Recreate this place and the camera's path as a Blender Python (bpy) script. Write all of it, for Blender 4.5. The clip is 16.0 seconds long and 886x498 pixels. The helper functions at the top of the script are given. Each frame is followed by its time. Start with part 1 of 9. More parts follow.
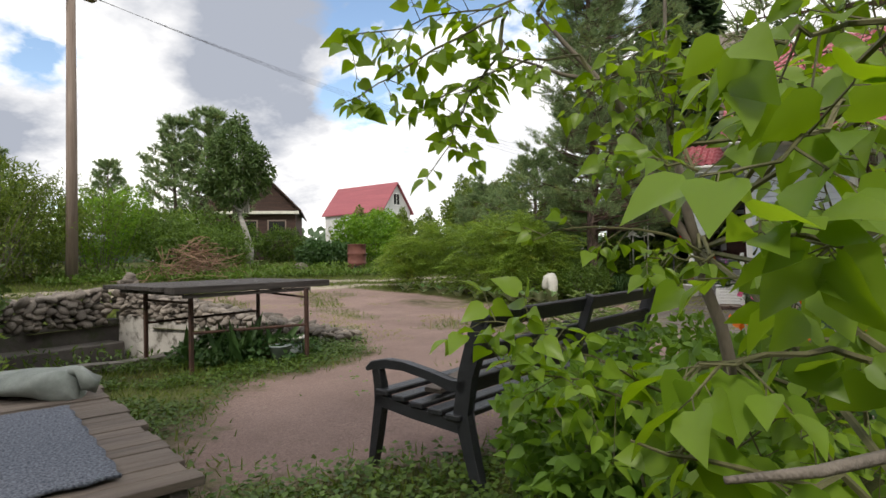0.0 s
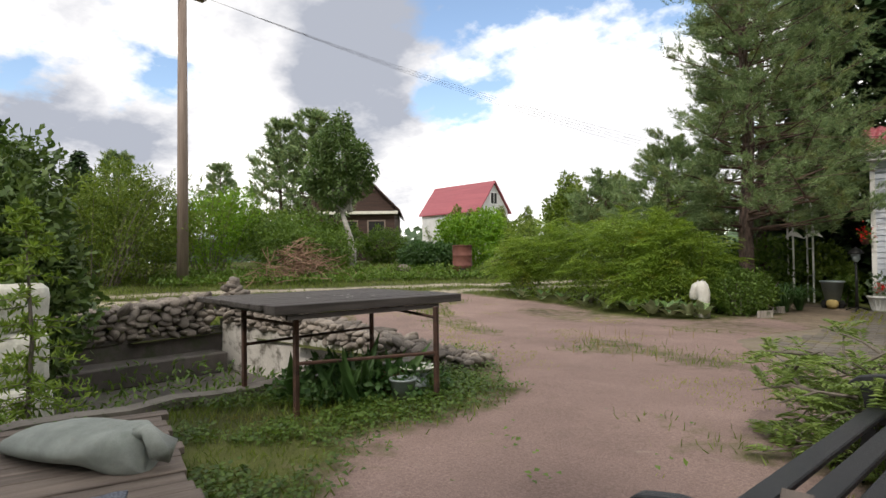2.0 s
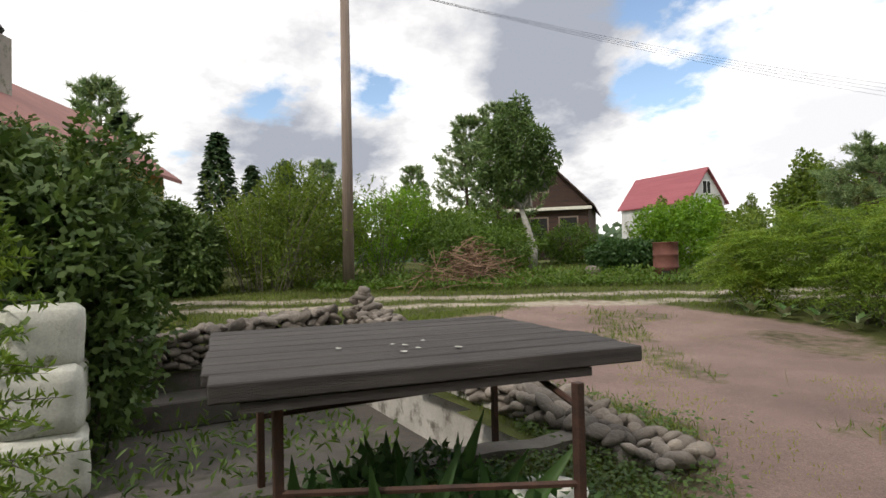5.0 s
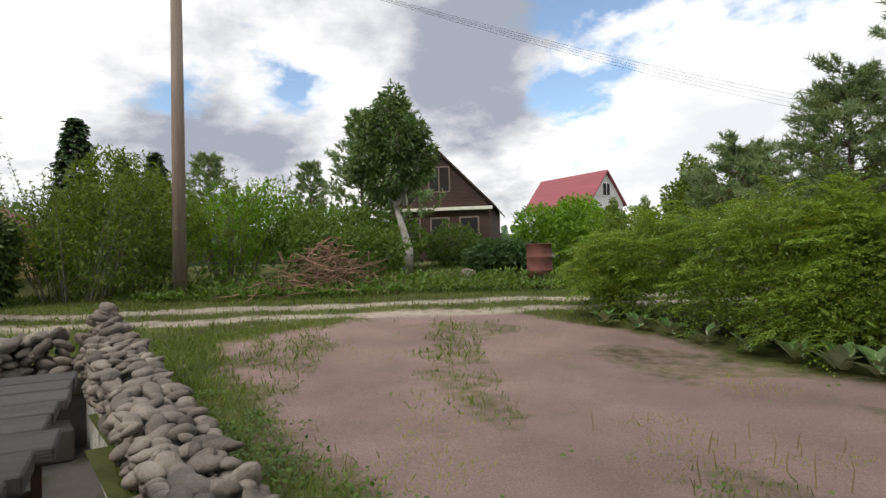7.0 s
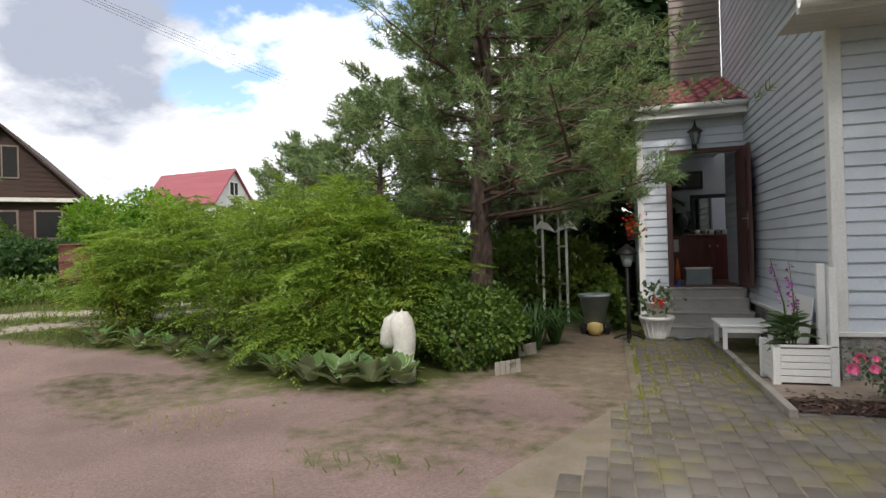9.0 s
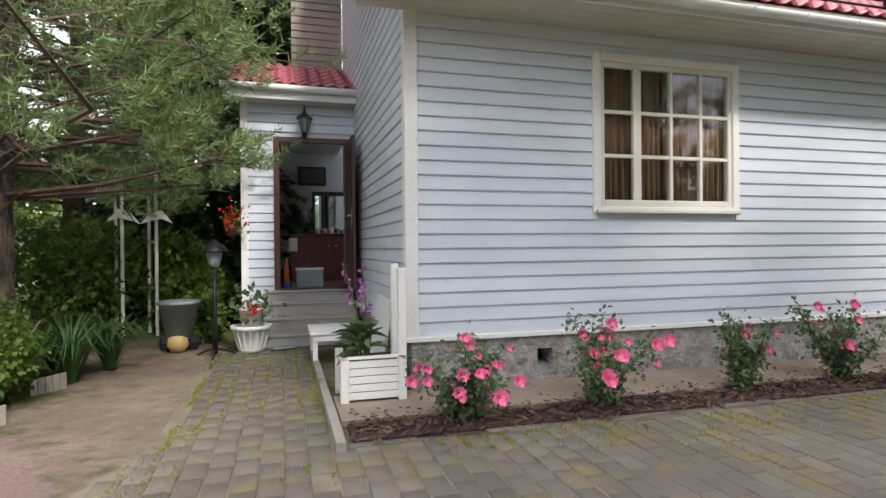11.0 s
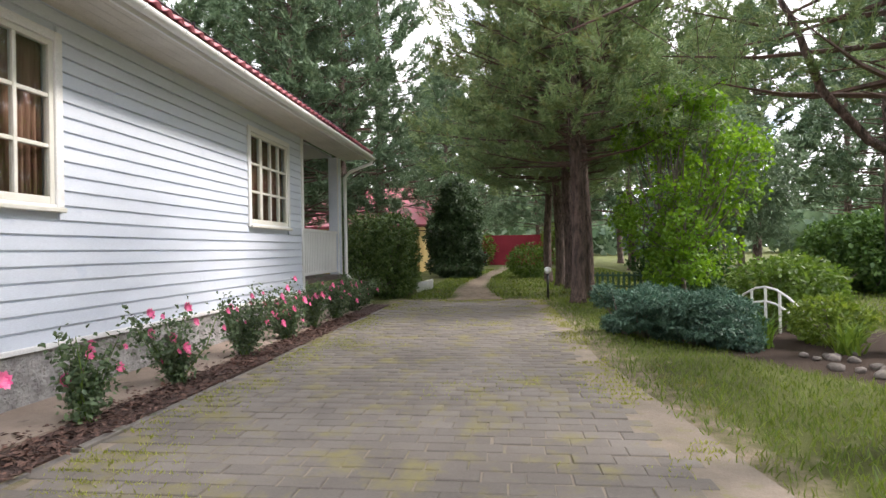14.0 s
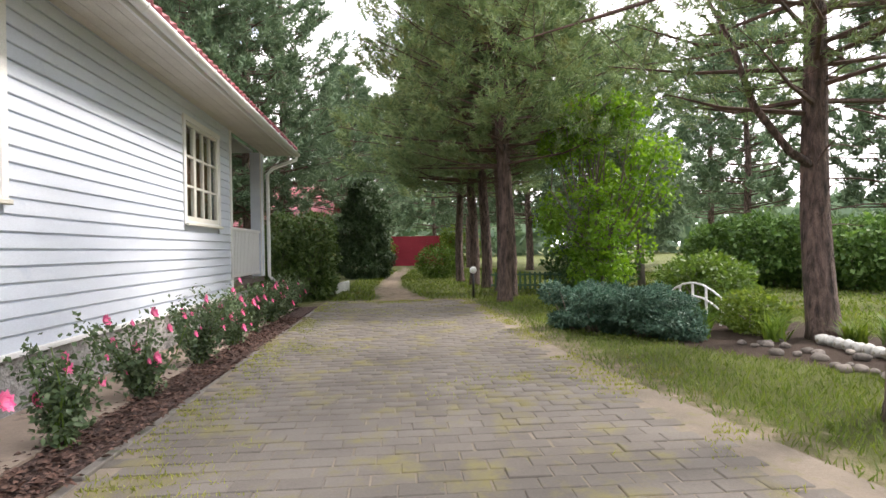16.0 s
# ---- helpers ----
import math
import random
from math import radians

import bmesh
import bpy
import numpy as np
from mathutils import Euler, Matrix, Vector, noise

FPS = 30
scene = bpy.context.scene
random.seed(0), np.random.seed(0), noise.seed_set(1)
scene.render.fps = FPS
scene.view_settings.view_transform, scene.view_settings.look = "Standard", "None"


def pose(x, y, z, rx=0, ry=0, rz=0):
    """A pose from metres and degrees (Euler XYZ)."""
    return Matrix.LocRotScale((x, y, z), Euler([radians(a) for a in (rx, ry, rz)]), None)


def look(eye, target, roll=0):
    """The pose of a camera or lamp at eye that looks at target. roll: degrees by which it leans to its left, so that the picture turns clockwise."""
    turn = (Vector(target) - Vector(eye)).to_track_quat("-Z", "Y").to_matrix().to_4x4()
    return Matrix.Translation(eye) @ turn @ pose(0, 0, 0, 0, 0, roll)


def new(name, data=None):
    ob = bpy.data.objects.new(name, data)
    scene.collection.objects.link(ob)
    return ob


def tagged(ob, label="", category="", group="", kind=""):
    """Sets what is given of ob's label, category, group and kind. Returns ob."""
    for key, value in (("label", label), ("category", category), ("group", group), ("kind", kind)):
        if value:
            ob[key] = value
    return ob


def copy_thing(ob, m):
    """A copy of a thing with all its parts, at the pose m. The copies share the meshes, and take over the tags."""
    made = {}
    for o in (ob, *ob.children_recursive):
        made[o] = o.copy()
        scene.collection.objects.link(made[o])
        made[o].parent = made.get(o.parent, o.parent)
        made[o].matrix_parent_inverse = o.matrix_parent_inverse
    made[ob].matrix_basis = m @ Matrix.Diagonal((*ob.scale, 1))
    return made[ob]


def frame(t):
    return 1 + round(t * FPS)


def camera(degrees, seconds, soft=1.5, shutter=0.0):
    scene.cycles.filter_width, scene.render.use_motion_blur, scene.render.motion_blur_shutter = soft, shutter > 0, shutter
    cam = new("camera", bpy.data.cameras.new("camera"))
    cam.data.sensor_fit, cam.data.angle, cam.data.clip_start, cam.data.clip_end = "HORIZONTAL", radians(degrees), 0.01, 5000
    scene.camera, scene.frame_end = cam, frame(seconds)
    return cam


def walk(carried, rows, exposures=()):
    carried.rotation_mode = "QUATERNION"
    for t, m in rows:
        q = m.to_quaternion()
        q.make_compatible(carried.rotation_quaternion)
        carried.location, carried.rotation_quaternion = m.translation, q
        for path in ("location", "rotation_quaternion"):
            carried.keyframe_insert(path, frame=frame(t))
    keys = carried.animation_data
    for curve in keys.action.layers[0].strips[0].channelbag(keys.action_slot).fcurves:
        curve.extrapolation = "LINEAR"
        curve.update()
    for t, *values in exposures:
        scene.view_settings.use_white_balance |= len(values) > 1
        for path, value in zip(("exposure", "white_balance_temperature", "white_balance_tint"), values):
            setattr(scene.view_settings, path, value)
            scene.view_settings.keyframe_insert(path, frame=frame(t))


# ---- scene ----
cam = camera(76.1, 16.0)
PATH = [
    (0, (0.293, -0.756, 1.167), (-0.720, 0.968, 1.199), -1.1),
    (0.5, (-0.124, -0.621, 1.202), (-1.233, 1.043, 1.241), -0.5),
    (1, (-0.482, -0.387, 1.260), (-1.648, 1.238, 1.298), -0.8),
    (1.5, (-0.823, -0.055, 1.257), (-2.026, 1.543, 1.293), -0.8),
    (2, (-1.098, 0.230, 1.271), (-2.378, 1.766, 1.307), -0.8),
    (2.5, (-1.397, 0.579, 1.258), (-2.742, 2.058, 1.297), -0.8),
    (3, (-1.684, 0.979, 1.268), (-3.071, 2.420, 1.305), -0.9),
    (3.5, (-1.984, 1.402, 1.265), (-3.471, 2.738, 1.305), -0.9),
    (4, (-2.351, 1.771, 1.253), (-3.967, 2.948, 1.299), -0.9),
    (4.2, (-2.386, 1.876, 1.270), (-4.044, 2.994, 1.313), -0.8),
    (6.3, (-3.201, 3.973, 1.432), (-4.948, 4.947, 1.474), -1.4),
    (6.5, (-3.202, 4.222, 1.424), (-4.907, 5.266, 1.466), -1.5),
    (7, (-3.128, 4.750, 1.417), (-4.695, 5.992, 1.452), -1.4),
    (7.5, (-3.097, 5.327, 1.397), (-4.380, 6.861, 1.427), -1.1),
    (8, (-2.995, 5.894, 1.361), (-3.923, 7.666, 1.389), -1.0),
    (8.2, (-2.907, 6.115, 1.367), (-3.734, 7.935, 1.395), -1.2),
    (10.3, (-1.326, 7.908, 1.382), (-1.475, 9.903, 1.366), -1.2),
    (10.5, (-1.311, 8.015, 1.364), (-1.319, 10.015, 1.347), -1.1),
    (11, (-1.304, 8.323, 1.308), (-0.759, 10.248, 1.299), -0.5),
    (11.5, (-1.276, 8.556, 1.265), (-0.272, 10.285, 1.262), -0.4),
    (12, (-1.272, 8.702, 1.228), (0.053, 10.2, 1.246), -0.7),
    (12.5, (-1.364, 8.891, 1.261), (0.252, 10.069, 1.276), -0.6),
    (13, (-1.348, 9.015, 1.247), (0.465, 9.859, 1.261), -0.9),
    (13.5, (-1.264, 9.148, 1.23), (0.666, 9.675, 1.237), -1.0),
    (14, (-1.209, 9.314, 1.232), (0.776, 9.555, 1.237), -1.0),
    (14.5, (-1.207, 9.532, 1.245), (0.791, 9.627, 1.25), -1.1),
    (15, (-1.238, 9.815, 1.234), (0.761, 9.749, 1.239), -1.0),
    (15.5, (-1.193, 10.083, 1.219), (0.803, 9.957, 1.223), -1.1),
    (16, (-1.168, 10.312, 1.218), (0.825, 10.153, 1.221), -1.1),
]
EXPOSURES = [(0.0, 0.3, 6800, 11), (2.0, 0.36, 6850, 12), (4.2, 0.18, 6850, 11), (6.3, 0.24, 6850, 12), (7.0, 0.1, 6700, 11), (8.2, 0.14, 6650, 11), (10.3, 1.12, 6500, 14), (11.0, 1.12, 6500, 14), (12.5, 0.97, 6450, 15), (13.6, 1.38, 6450, 17), (15.0, 1.62, 6550, 17), (16.0, 1.68, 6600, 17)]
walk(cam, [(t, look(eye, target, roll)) for t, eye, target, roll in PATH], EXPOSURES)

# ---- light ----
SUN_AZ, SUN_EL = radians(165.0), radians(45.0)   # azimuth clockwise from +y
sun = new("sun", bpy.data.lights.new("sun", "SUN"))
sun.data.energy, sun.data.angle, sun.data.color = 1.8, radians(8.0), (1.0, 0.95, 0.87)
SUN_DIR = Vector((math.sin(SUN_AZ) * math.cos(SUN_EL), math.cos(SUN_AZ) * math.cos(SUN_EL), math.sin(SUN_EL)))
sun.matrix_world = look((SUN_DIR.x * 50, SUN_DIR.y * 50, SUN_DIR.z * 50), (0, 0, 0))

world = bpy.data.worlds.new("world")
scene.world = world
world.use_nodes = True


def build_sky():
    nt = world.node_tree
    nt.nodes.clear()
    N, Lk = nt.nodes.new, nt.links.new
    out, bg = N("ShaderNodeOutputWorld"), N("ShaderNodeBackground")
    sky = N("ShaderNodeTexSky")
    sky.sky_type, sky.sun_disc = "NISHITA", False
    sky.sun_elevation, sky.sun_rotation = SUN_EL, SUN_AZ
    sky.air_density, sky.dust_density, sky.ozone_density = 1.0, 0.6, 1.6
    tc, mp = N("ShaderNodeTexCoord"), N("ShaderNodeMapping")
    # flatten the direction so that clouds draw together towards the horizon
    sep = N("ShaderNodeSeparateXYZ")
    Lk(tc.outputs["Generated"], sep.inputs[0])
    mx = N("ShaderNodeMath"); mx.operation = "MAXIMUM"; mx.inputs[1].default_value = 0.0
    Lk(sep.outputs["Z"], mx.inputs[0])
    ad = N("ShaderNodeMath"); ad.operation = "ADD"; ad.inputs[1].default_value = 0.32
    Lk(mx.outputs[0], ad.inputs[0])
    dx, dy = N("ShaderNodeMath"), N("ShaderNodeMath")
    dx.operation = dy.operation = "DIVIDE"
    Lk(sep.outputs["X"], dx.inputs[0]); Lk(ad.outputs[0], dx.inputs[1])
    Lk(sep.outputs["Y"], dy.inputs[0]); Lk(ad.outputs[0], dy.inputs[1])
    com = N("ShaderNodeCombineXYZ")
    Lk(dx.outputs[0], com.inputs[0]); Lk(dy.outputs[0], com.inputs[1])
    Lk(com.outputs[0], mp.inputs[0])
    mp.inputs["Location"].default_value = (CLOUD_SHIFT[0], CLOUD_SHIFT[1], 0.0)
    n1 = N("ShaderNodeTexNoise"); n1.inputs["Scale"].default_value = 1.7; n1.inputs["Detail"].default_value = 7; n1.inputs["Roughness"].default_value = 0.55
    n2 = N("ShaderNodeTexNoise"); n2.inputs["Scale"].default_value = 1.1; n2.inputs["Detail"].default_value = 8; n2.inputs["Roughness"].default_value = 0.58
    Lk(mp.outputs[0], n1.inputs["Vector"])
    mp2 = N("ShaderNodeMapping"); mp2.inputs["Location"].default_value = (7.3, 2.1, 3.0)
    Lk(mp.outputs[0], mp2.inputs[0]); Lk(mp2.outputs[0], n2.inputs["Vector"])
    cov = N("ShaderNodeValToRGB")           # cloud cover
    cov.color_ramp.elements[0].position, cov.color_ramp.elements[1].position = 0.385, 0.455

    def toward(way, lo, hi):
        """One where the sky is seen near the way given, falling to nought away from it."""
        dot = N("ShaderNodeVectorMath"); dot.operation = "DOT_PRODUCT"
        dot.inputs[1].default_value = Vector(way).normalized()
        Lk(tc.outputs["Generated"], dot.inputs[0])
        r = N("ShaderNodeMapRange"); r.interpolation_type = "SMOOTHSTEP"
        r.inputs["From Min"].default_value, r.inputs["From Max"].default_value = lo, hi
        Lk(dot.outputs["Value"], r.inputs["Value"])
        return r.outputs[0]

    def madd(a, k, b):
        m = N("ShaderNodeMath"); m.operation = "MULTIPLY_ADD"; m.inputs[1].default_value = k
        Lk(a, m.inputs[0])
        if isinstance(b, float):
            m.inputs[2].default_value = b
        else:
            Lk(b, m.inputs[2])
        return m.outputs[0]

    # a gap of blue to the north, a dark-bellied cloud to the north-west, white heaps between
    Lk(madd(toward((-0.45, 0.82, 0.44), 0.95, 0.997), -0.135, madd(n1.outputs["Fac"], 1.15, -0.035)), cov.inputs[0])
    tone = N("ShaderNodeValToRGB")          # white tops, grey bellies
    e = tone.color_ramp.elements
    e[0].position, e[0].color = 0.34, (8.0, 8.3, 8.9, 1)
    e[1].position, e[1].color = 0.57, (3.6, 4.0, 4.8, 1)
    mid = tone.color_ramp.elements.new(0.465); mid.color = (12.0, 12.1, 12.1, 1)
    Lk(madd(toward((-0.82, 0.46, 0.36), 0.87, 0.98), 0.112, madd(n2.outputs["Fac"], 0.62, 0.105)), tone.inputs[0])
    mix = N("ShaderNodeMixRGB")
    Lk(cov.outputs[0], mix.inputs["Fac"]); gain = N("ShaderNodeMixRGB"); gain.blend_type = "MULTIPLY"; gain.inputs["Fac"].default_value = 1.0; gain.inputs["Color2"].default_value = (1.8, 1.8, 1.75, 1)
    Lk(sky.outputs[0], gain.inputs["Color1"]); Lk(gain.outputs[0], mix.inputs["Color1"]); Lk(tone.outputs[0], mix.inputs["Color2"])
    Lk(mix.outputs[0], bg.inputs["Color"])
    bg.inputs["Strength"].default_value = 0.101
    Lk(bg.outputs[0], out.inputs["Surface"])


CLOUD_SHIFT = (0.0, 0.0)
build_sky()

# ---- materials ----


def ramp_mix(nt, fac, c1, c2):
    m = nt.nodes.new("ShaderNodeMixRGB")
    nt.links.new(fac, m.inputs["Fac"])
    m.inputs["Color1"].default_value, m.inputs["Color2"].default_value = (*c1, 1), (*c2, 1)
    return m


def noise_node(nt, vec, scale, detail=4, rough=0.6, stretch=None):
    if stretch:
        mp = nt.nodes.new("ShaderNodeMapping")
        mp.inputs["Scale"].default_value = stretch
        nt.links.new(vec, mp.inputs[0])
        vec = mp.outputs[0]
    n = nt.nodes.new("ShaderNodeTexNoise")
    n.inputs["Scale"].default_value, n.inputs["Detail"].default_value, n.inputs["Roughness"].default_value = scale, detail, rough
    nt.links.new(vec, n.inputs["Vector"])
    return n


def contrast(nt, sock, lo, hi):
    r = nt.nodes.new("ShaderNodeMapRange")
    r.inputs["From Min"].default_value, r.inputs["From Max"].default_value = lo, hi
    nt.links.new(sock, r.inputs["Value"])
    return r.outputs[0]


def surface(name, c1, c2, scale=3.0, rough=0.7, bump=0.2, fine=60.0, metal=0.0, stretch=None, c3=None, spots=0.0, vary=0.0, space="Object", depth=0.01):
    """Two-scale stained and grained surface. c3 with spots: a third colour in patches. vary: shift of value from piece to piece."""
    m = bpy.data.materials.new(name)
    m.use_nodes = True
    nt = m.node_tree
    b = nt.nodes["Principled BSDF"]
    if space == "World":
        vec = nt.nodes.new("ShaderNodeNewGeometry").outputs["Position"]
    else:
        vec = nt.nodes.new("ShaderNodeTexCoord").outputs["Object"]
    big = noise_node(nt, vec, scale, 5, 0.6, stretch)
    col = ramp_mix(nt, contrast(nt, big.outputs["Fac"], 0.3, 0.7), c1, c2)
    small = noise_node(nt, vec, fine, 4, 0.65, stretch)
    hv = nt.nodes.new("ShaderNodeHueSaturation")
    nt.links.new(col.outputs[0], hv.inputs["Color"])
    mr = nt.nodes.new("ShaderNodeMapRange")
    mr.inputs["To Min"].default_value, mr.inputs["To Max"].default_value = 0.72, 1.28
    nt.links.new(small.outputs["Fac"], mr.inputs["Value"])
    val = mr.outputs[0]
    if vary:
        oi = nt.nodes.new("ShaderNodeObjectInfo")
        ge = nt.nodes.new("ShaderNodeNewGeometry")
        sm = nt.nodes.new("ShaderNodeMath"); sm.operation = "ADD"
        nt.links.new(oi.outputs["Random"], sm.inputs[0]); nt.links.new(ge.outputs["Random Per Island"], sm.inputs[1])
        fr = nt.nodes.new("ShaderNodeMath"); fr.operation = "FRACT"
        nt.links.new(sm.outputs[0], fr.inputs[0])
        m2 = nt.nodes.new("ShaderNodeMapRange")
        m2.inputs["To Min"].default_value, m2.inputs["To Max"].default_value = 1 - vary, 1 + vary
        nt.links.new(fr.outputs[0], m2.inputs["Value"])
        mu = nt.nodes.new("ShaderNodeMath"); mu.operation = "MULTIPLY"
        nt.links.new(val, mu.inputs[0]); nt.links.new(m2.outputs[0], mu.inputs[1])
        val = mu.outputs[0]
    nt.links.new(val, hv.inputs["Value"])
    csock = hv.outputs[0]
    if c3:
        sp = noise_node(nt, vec, scale * 1.7 + 0.9, 6, 0.65)
        mm = nt.nodes.new("ShaderNodeMixRGB")
        nt.links.new(contrast(nt, sp.outputs["Fac"], 0.62 - spots, 0.72 - spots * 0.6), mm.inputs["Fac"])
        nt.links.new(csock, mm.inputs["Color1"])
        mm.inputs["Color2"].default_value = (*c3, 1)
        csock = mm.outputs[0]
    nt.links.new(csock, b.inputs["Base Color"])
    b.inputs["Roughness"].default_value, b.inputs["Metallic"].default_value = rough, metal
    rr = nt.nodes.new("ShaderNodeMapRange")
    rr.inputs["To Min"].default_value, rr.inputs["To Max"].default_value = max(0.05, rough - 0.12), min(1, rough + 0.12)
    nt.links.new(big.outputs["Fac"], rr.inputs["Value"]); nt.links.new(rr.outputs[0], b.inputs["Roughness"])
    if bump:
        bp = nt.nodes.new("ShaderNodeBump")
        bp.inputs["Strength"].default_value, bp.inputs["Distance"].default_value = bump, depth
        nt.links.new(small.outputs["Fac"], bp.inputs["Height"]); nt.links.new(bp.outputs[0], b.inputs["Normal"])
    return m


def leaf_mat(name, c1, c2, c3=None, trans=0.35, rough=0.5, spots=0.12):
    """Leaves: colour from leaf to leaf, light through the blade."""
    m = bpy.data.materials.new(name)
    m.use_nodes = True
    nt = m.node_tree
    b = nt.nodes["Principled BSDF"]
    ge = nt.nodes.new("ShaderNodeNewGeometry")
    col = ramp_mix(nt, ge.outputs["Random Per Island"], c1, c2)
    csock = col.outputs[0]
    n = noise_node(nt, ge.outputs["Position"], 0.9, 3)
    hv = nt.nodes.new("ShaderNodeHueSaturation")
    nt.links.new(csock, hv.inputs["Color"])
    mr = nt.nodes.new("ShaderNodeMapRange")
    mr.inputs["To Min"].default_value, mr.inputs["To Max"].default_value = 0.65, 1.35
    nt.links.new(n.outputs["Fac"], mr.inputs["Value"]); nt.links.new(mr.outputs[0], hv.inputs["Value"])
    csock = hv.outputs[0]
    if c3:
        s = noise_node(nt, ge.outputs["Position"], 1.6, 4)
        mm = nt.nodes.new("ShaderNodeMixRGB")
        nt.links.new(contrast(nt, s.outputs["Fac"], 0.66 - spots, 0.74 - spots * 0.5), mm.inputs["Fac"])
        nt.links.new(csock, mm.inputs["Color1"]); mm.inputs["Color2"].default_value = (*c3, 1)
        csock = mm.outputs[0]
    nt.links.new(csock, b.inputs["Base Color"])
    b.inputs["Roughness"].default_value = rough
    b.inputs["Specular IOR Level"].default_value = 0.35
    tr, mx = nt.nodes.new("ShaderNodeBsdfTranslucent"), nt.nodes.new("ShaderNodeMixShader")
    hs = nt.nodes.new("ShaderNodeHueSaturation")
    hs.inputs["Value"].default_value, hs.inputs["Saturation"].default_value, hs.inputs["Hue"].default_value = 1.5, 1.1, 0.49
    nt.links.new(csock, hs.inputs["Color"]); nt.links.new(hs.outputs[0], tr.inputs["Color"])
    mx.inputs["Fac"].default_value = trans
    nt.links.new(b.outputs[0], mx.inputs[1]); nt.links.new(tr.outputs[0], mx.inputs[2])
    nt.links.new(mx.outputs[0], nt.nodes["Material Output"].inputs["Surface"])
    return m


def glass_mat(name):
    m = bpy.data.materials.new(name)
    m.use_nodes = True
    nt = m.node_tree
    nt.nodes.clear()
    out = nt.nodes.new("ShaderNodeOutputMaterial")
    tr, gl, mx, lw, pw, fr = (nt.nodes.new("ShaderNode" + k) for k in ("BsdfTransparent", "BsdfGlossy", "MixShader", "LayerWeight", "Math", "Math"))
    gl.inputs["Roughness"].default_value = 0.01
    lw.inputs["Blend"].default_value = 0.5
    pw.operation, pw.inputs[1].default_value = "POWER", 4.0
    fr.operation, fr.inputs[1].default_value, fr.inputs[2].default_value = "MULTIPLY_ADD", 0.9, 0.055
    nt.links.new(lw.outputs["Facing"], pw.inputs[0]); nt.links.new(pw.outputs[0], fr.inputs[0])
    tr.inputs["Color"].default_value = (0.9, 0.93, 0.92, 1)
    nt.links.new(fr.outputs[0], mx.inputs["Fac"]); nt.links.new(tr.outputs[0], mx.inputs[1]); nt.links.new(gl.outputs[0], mx.inputs[2])
    nt.links.new(mx.outputs[0], out.inputs["Surface"])
    return m


M = {}
M["siding"] = surface("white_siding", (0.58, 0.635, 0.72), (0.68, 0.725, 0.79), 1.2, 0.42, 0.05, 90, stretch=(0.3, 1, 3), c3=(0.50, 0.56, 0.66), spots=0.0, vary=0.04, space="World")
M["trim"] = surface("white_trim", (0.74, 0.74, 0.72), (0.80, 0.80, 0.78), 2, 0.45, 0.05, 80, c3=(0.5, 0.47, 0.4), spots=-0.06, space="World")
M["window_paint"] = surface("cream_window_paint", (0.62, 0.61, 0.53), (0.74, 0.73, 0.66), 3, 0.5, 0.15, 120, c3=(0.34, 0.30, 0.22), spots=-0.04, space="World")
M["plaster"] = surface("rough_plaster", (0.22, 0.21, 0.20), (0.50, 0.49, 0.47), 7, 0.9, 1.0, 17, c3=(0.13, 0.12, 0.105), spots=0.03, space="World", depth=0.07)
M["concrete"] = surface("concrete", (0.22, 0.20, 0.18), (0.36, 0.33, 0.29), 1.6, 0.9, 0.5, 45, c3=(0.10, 0.11, 0.07), spots=0.06, space="World")
M["concrete_dark"] = surface("dark_concrete", (0.045, 0.04, 0.037), (0.12, 0.105, 0.095), 1.4, 0.9, 0.6, 40, c3=(0.05, 0.06, 0.03), spots=0.1, space="World")
M["concrete_kerb"] = surface("dirty_kerb_concrete", (0.10, 0.09, 0.078), (0.21, 0.19, 0.165), 1.8, 0.9, 0.5, 45, c3=(0.07, 0.08, 0.04), spots=0.06, space="World")
M["concrete_pale"] = surface("limewashed_concrete", (0.36, 0.34, 0.31), (0.55, 0.53, 0.49), 2.0, 0.9, 0.5, 40, c3=(0.14, 0.13, 0.11), spots=0.10, space="World")
M["stone"] = surface("field_stone", (0.085, 0.072, 0.062), (0.27, 0.235, 0.20), 2.5, 0.85, 0.7, 40, vary=0.35, space="World", depth=0.02)
M["roof_red"] = surface("red_metal_roof", (0.29, 0.055, 0.075), (0.38, 0.085, 0.105), 1.5, 0.42, 0.05, 60, space="World")
M["roof_edge"] = surface("red_roof_edge", (0.30, 0.045, 0.07), (0.38, 0.07, 0.10), 2, 0.4, 0.05, 60, space="World")
M["soffit"] = surface("soffit_board", (0.55, 0.52, 0.46), (0.66, 0.63, 0.57), 2, 0.6, 0.1, 60, space="World")
M["brown_clad"] = surface("brown_cladding", (0.26, 0.22, 0.19), (0.34, 0.29, 0.25), 1.5, 0.6, 0.1, 60, space="World")
M["door_brown"] = surface("maroon_door", (0.07, 0.03, 0.028), (0.11, 0.05, 0.045), 3, 0.4, 0.1, 50, stretch=(4, 4, 0.4))
M["step_tile"] = surface("grey_step", (0.33, 0.32, 0.30), (0.45, 0.43, 0.40), 3, 0.75, 0.3, 80, c3=(0.22, 0.2, 0.17), spots=0.0, space="World")
M["paver"] = surface("concrete_paver", (0.098, 0.085, 0.070), (0.172, 0.154, 0.132), 0.8, 0.9, 0.5, 60, c3=(0.165, 0.145, 0.06), spots=0.11, vary=0.12, space="World")
M["twig"] = surface("green_brown_twig", (0.07, 0.075, 0.03), (0.14, 0.13, 0.06), 9, 0.8, 0.3, 40)
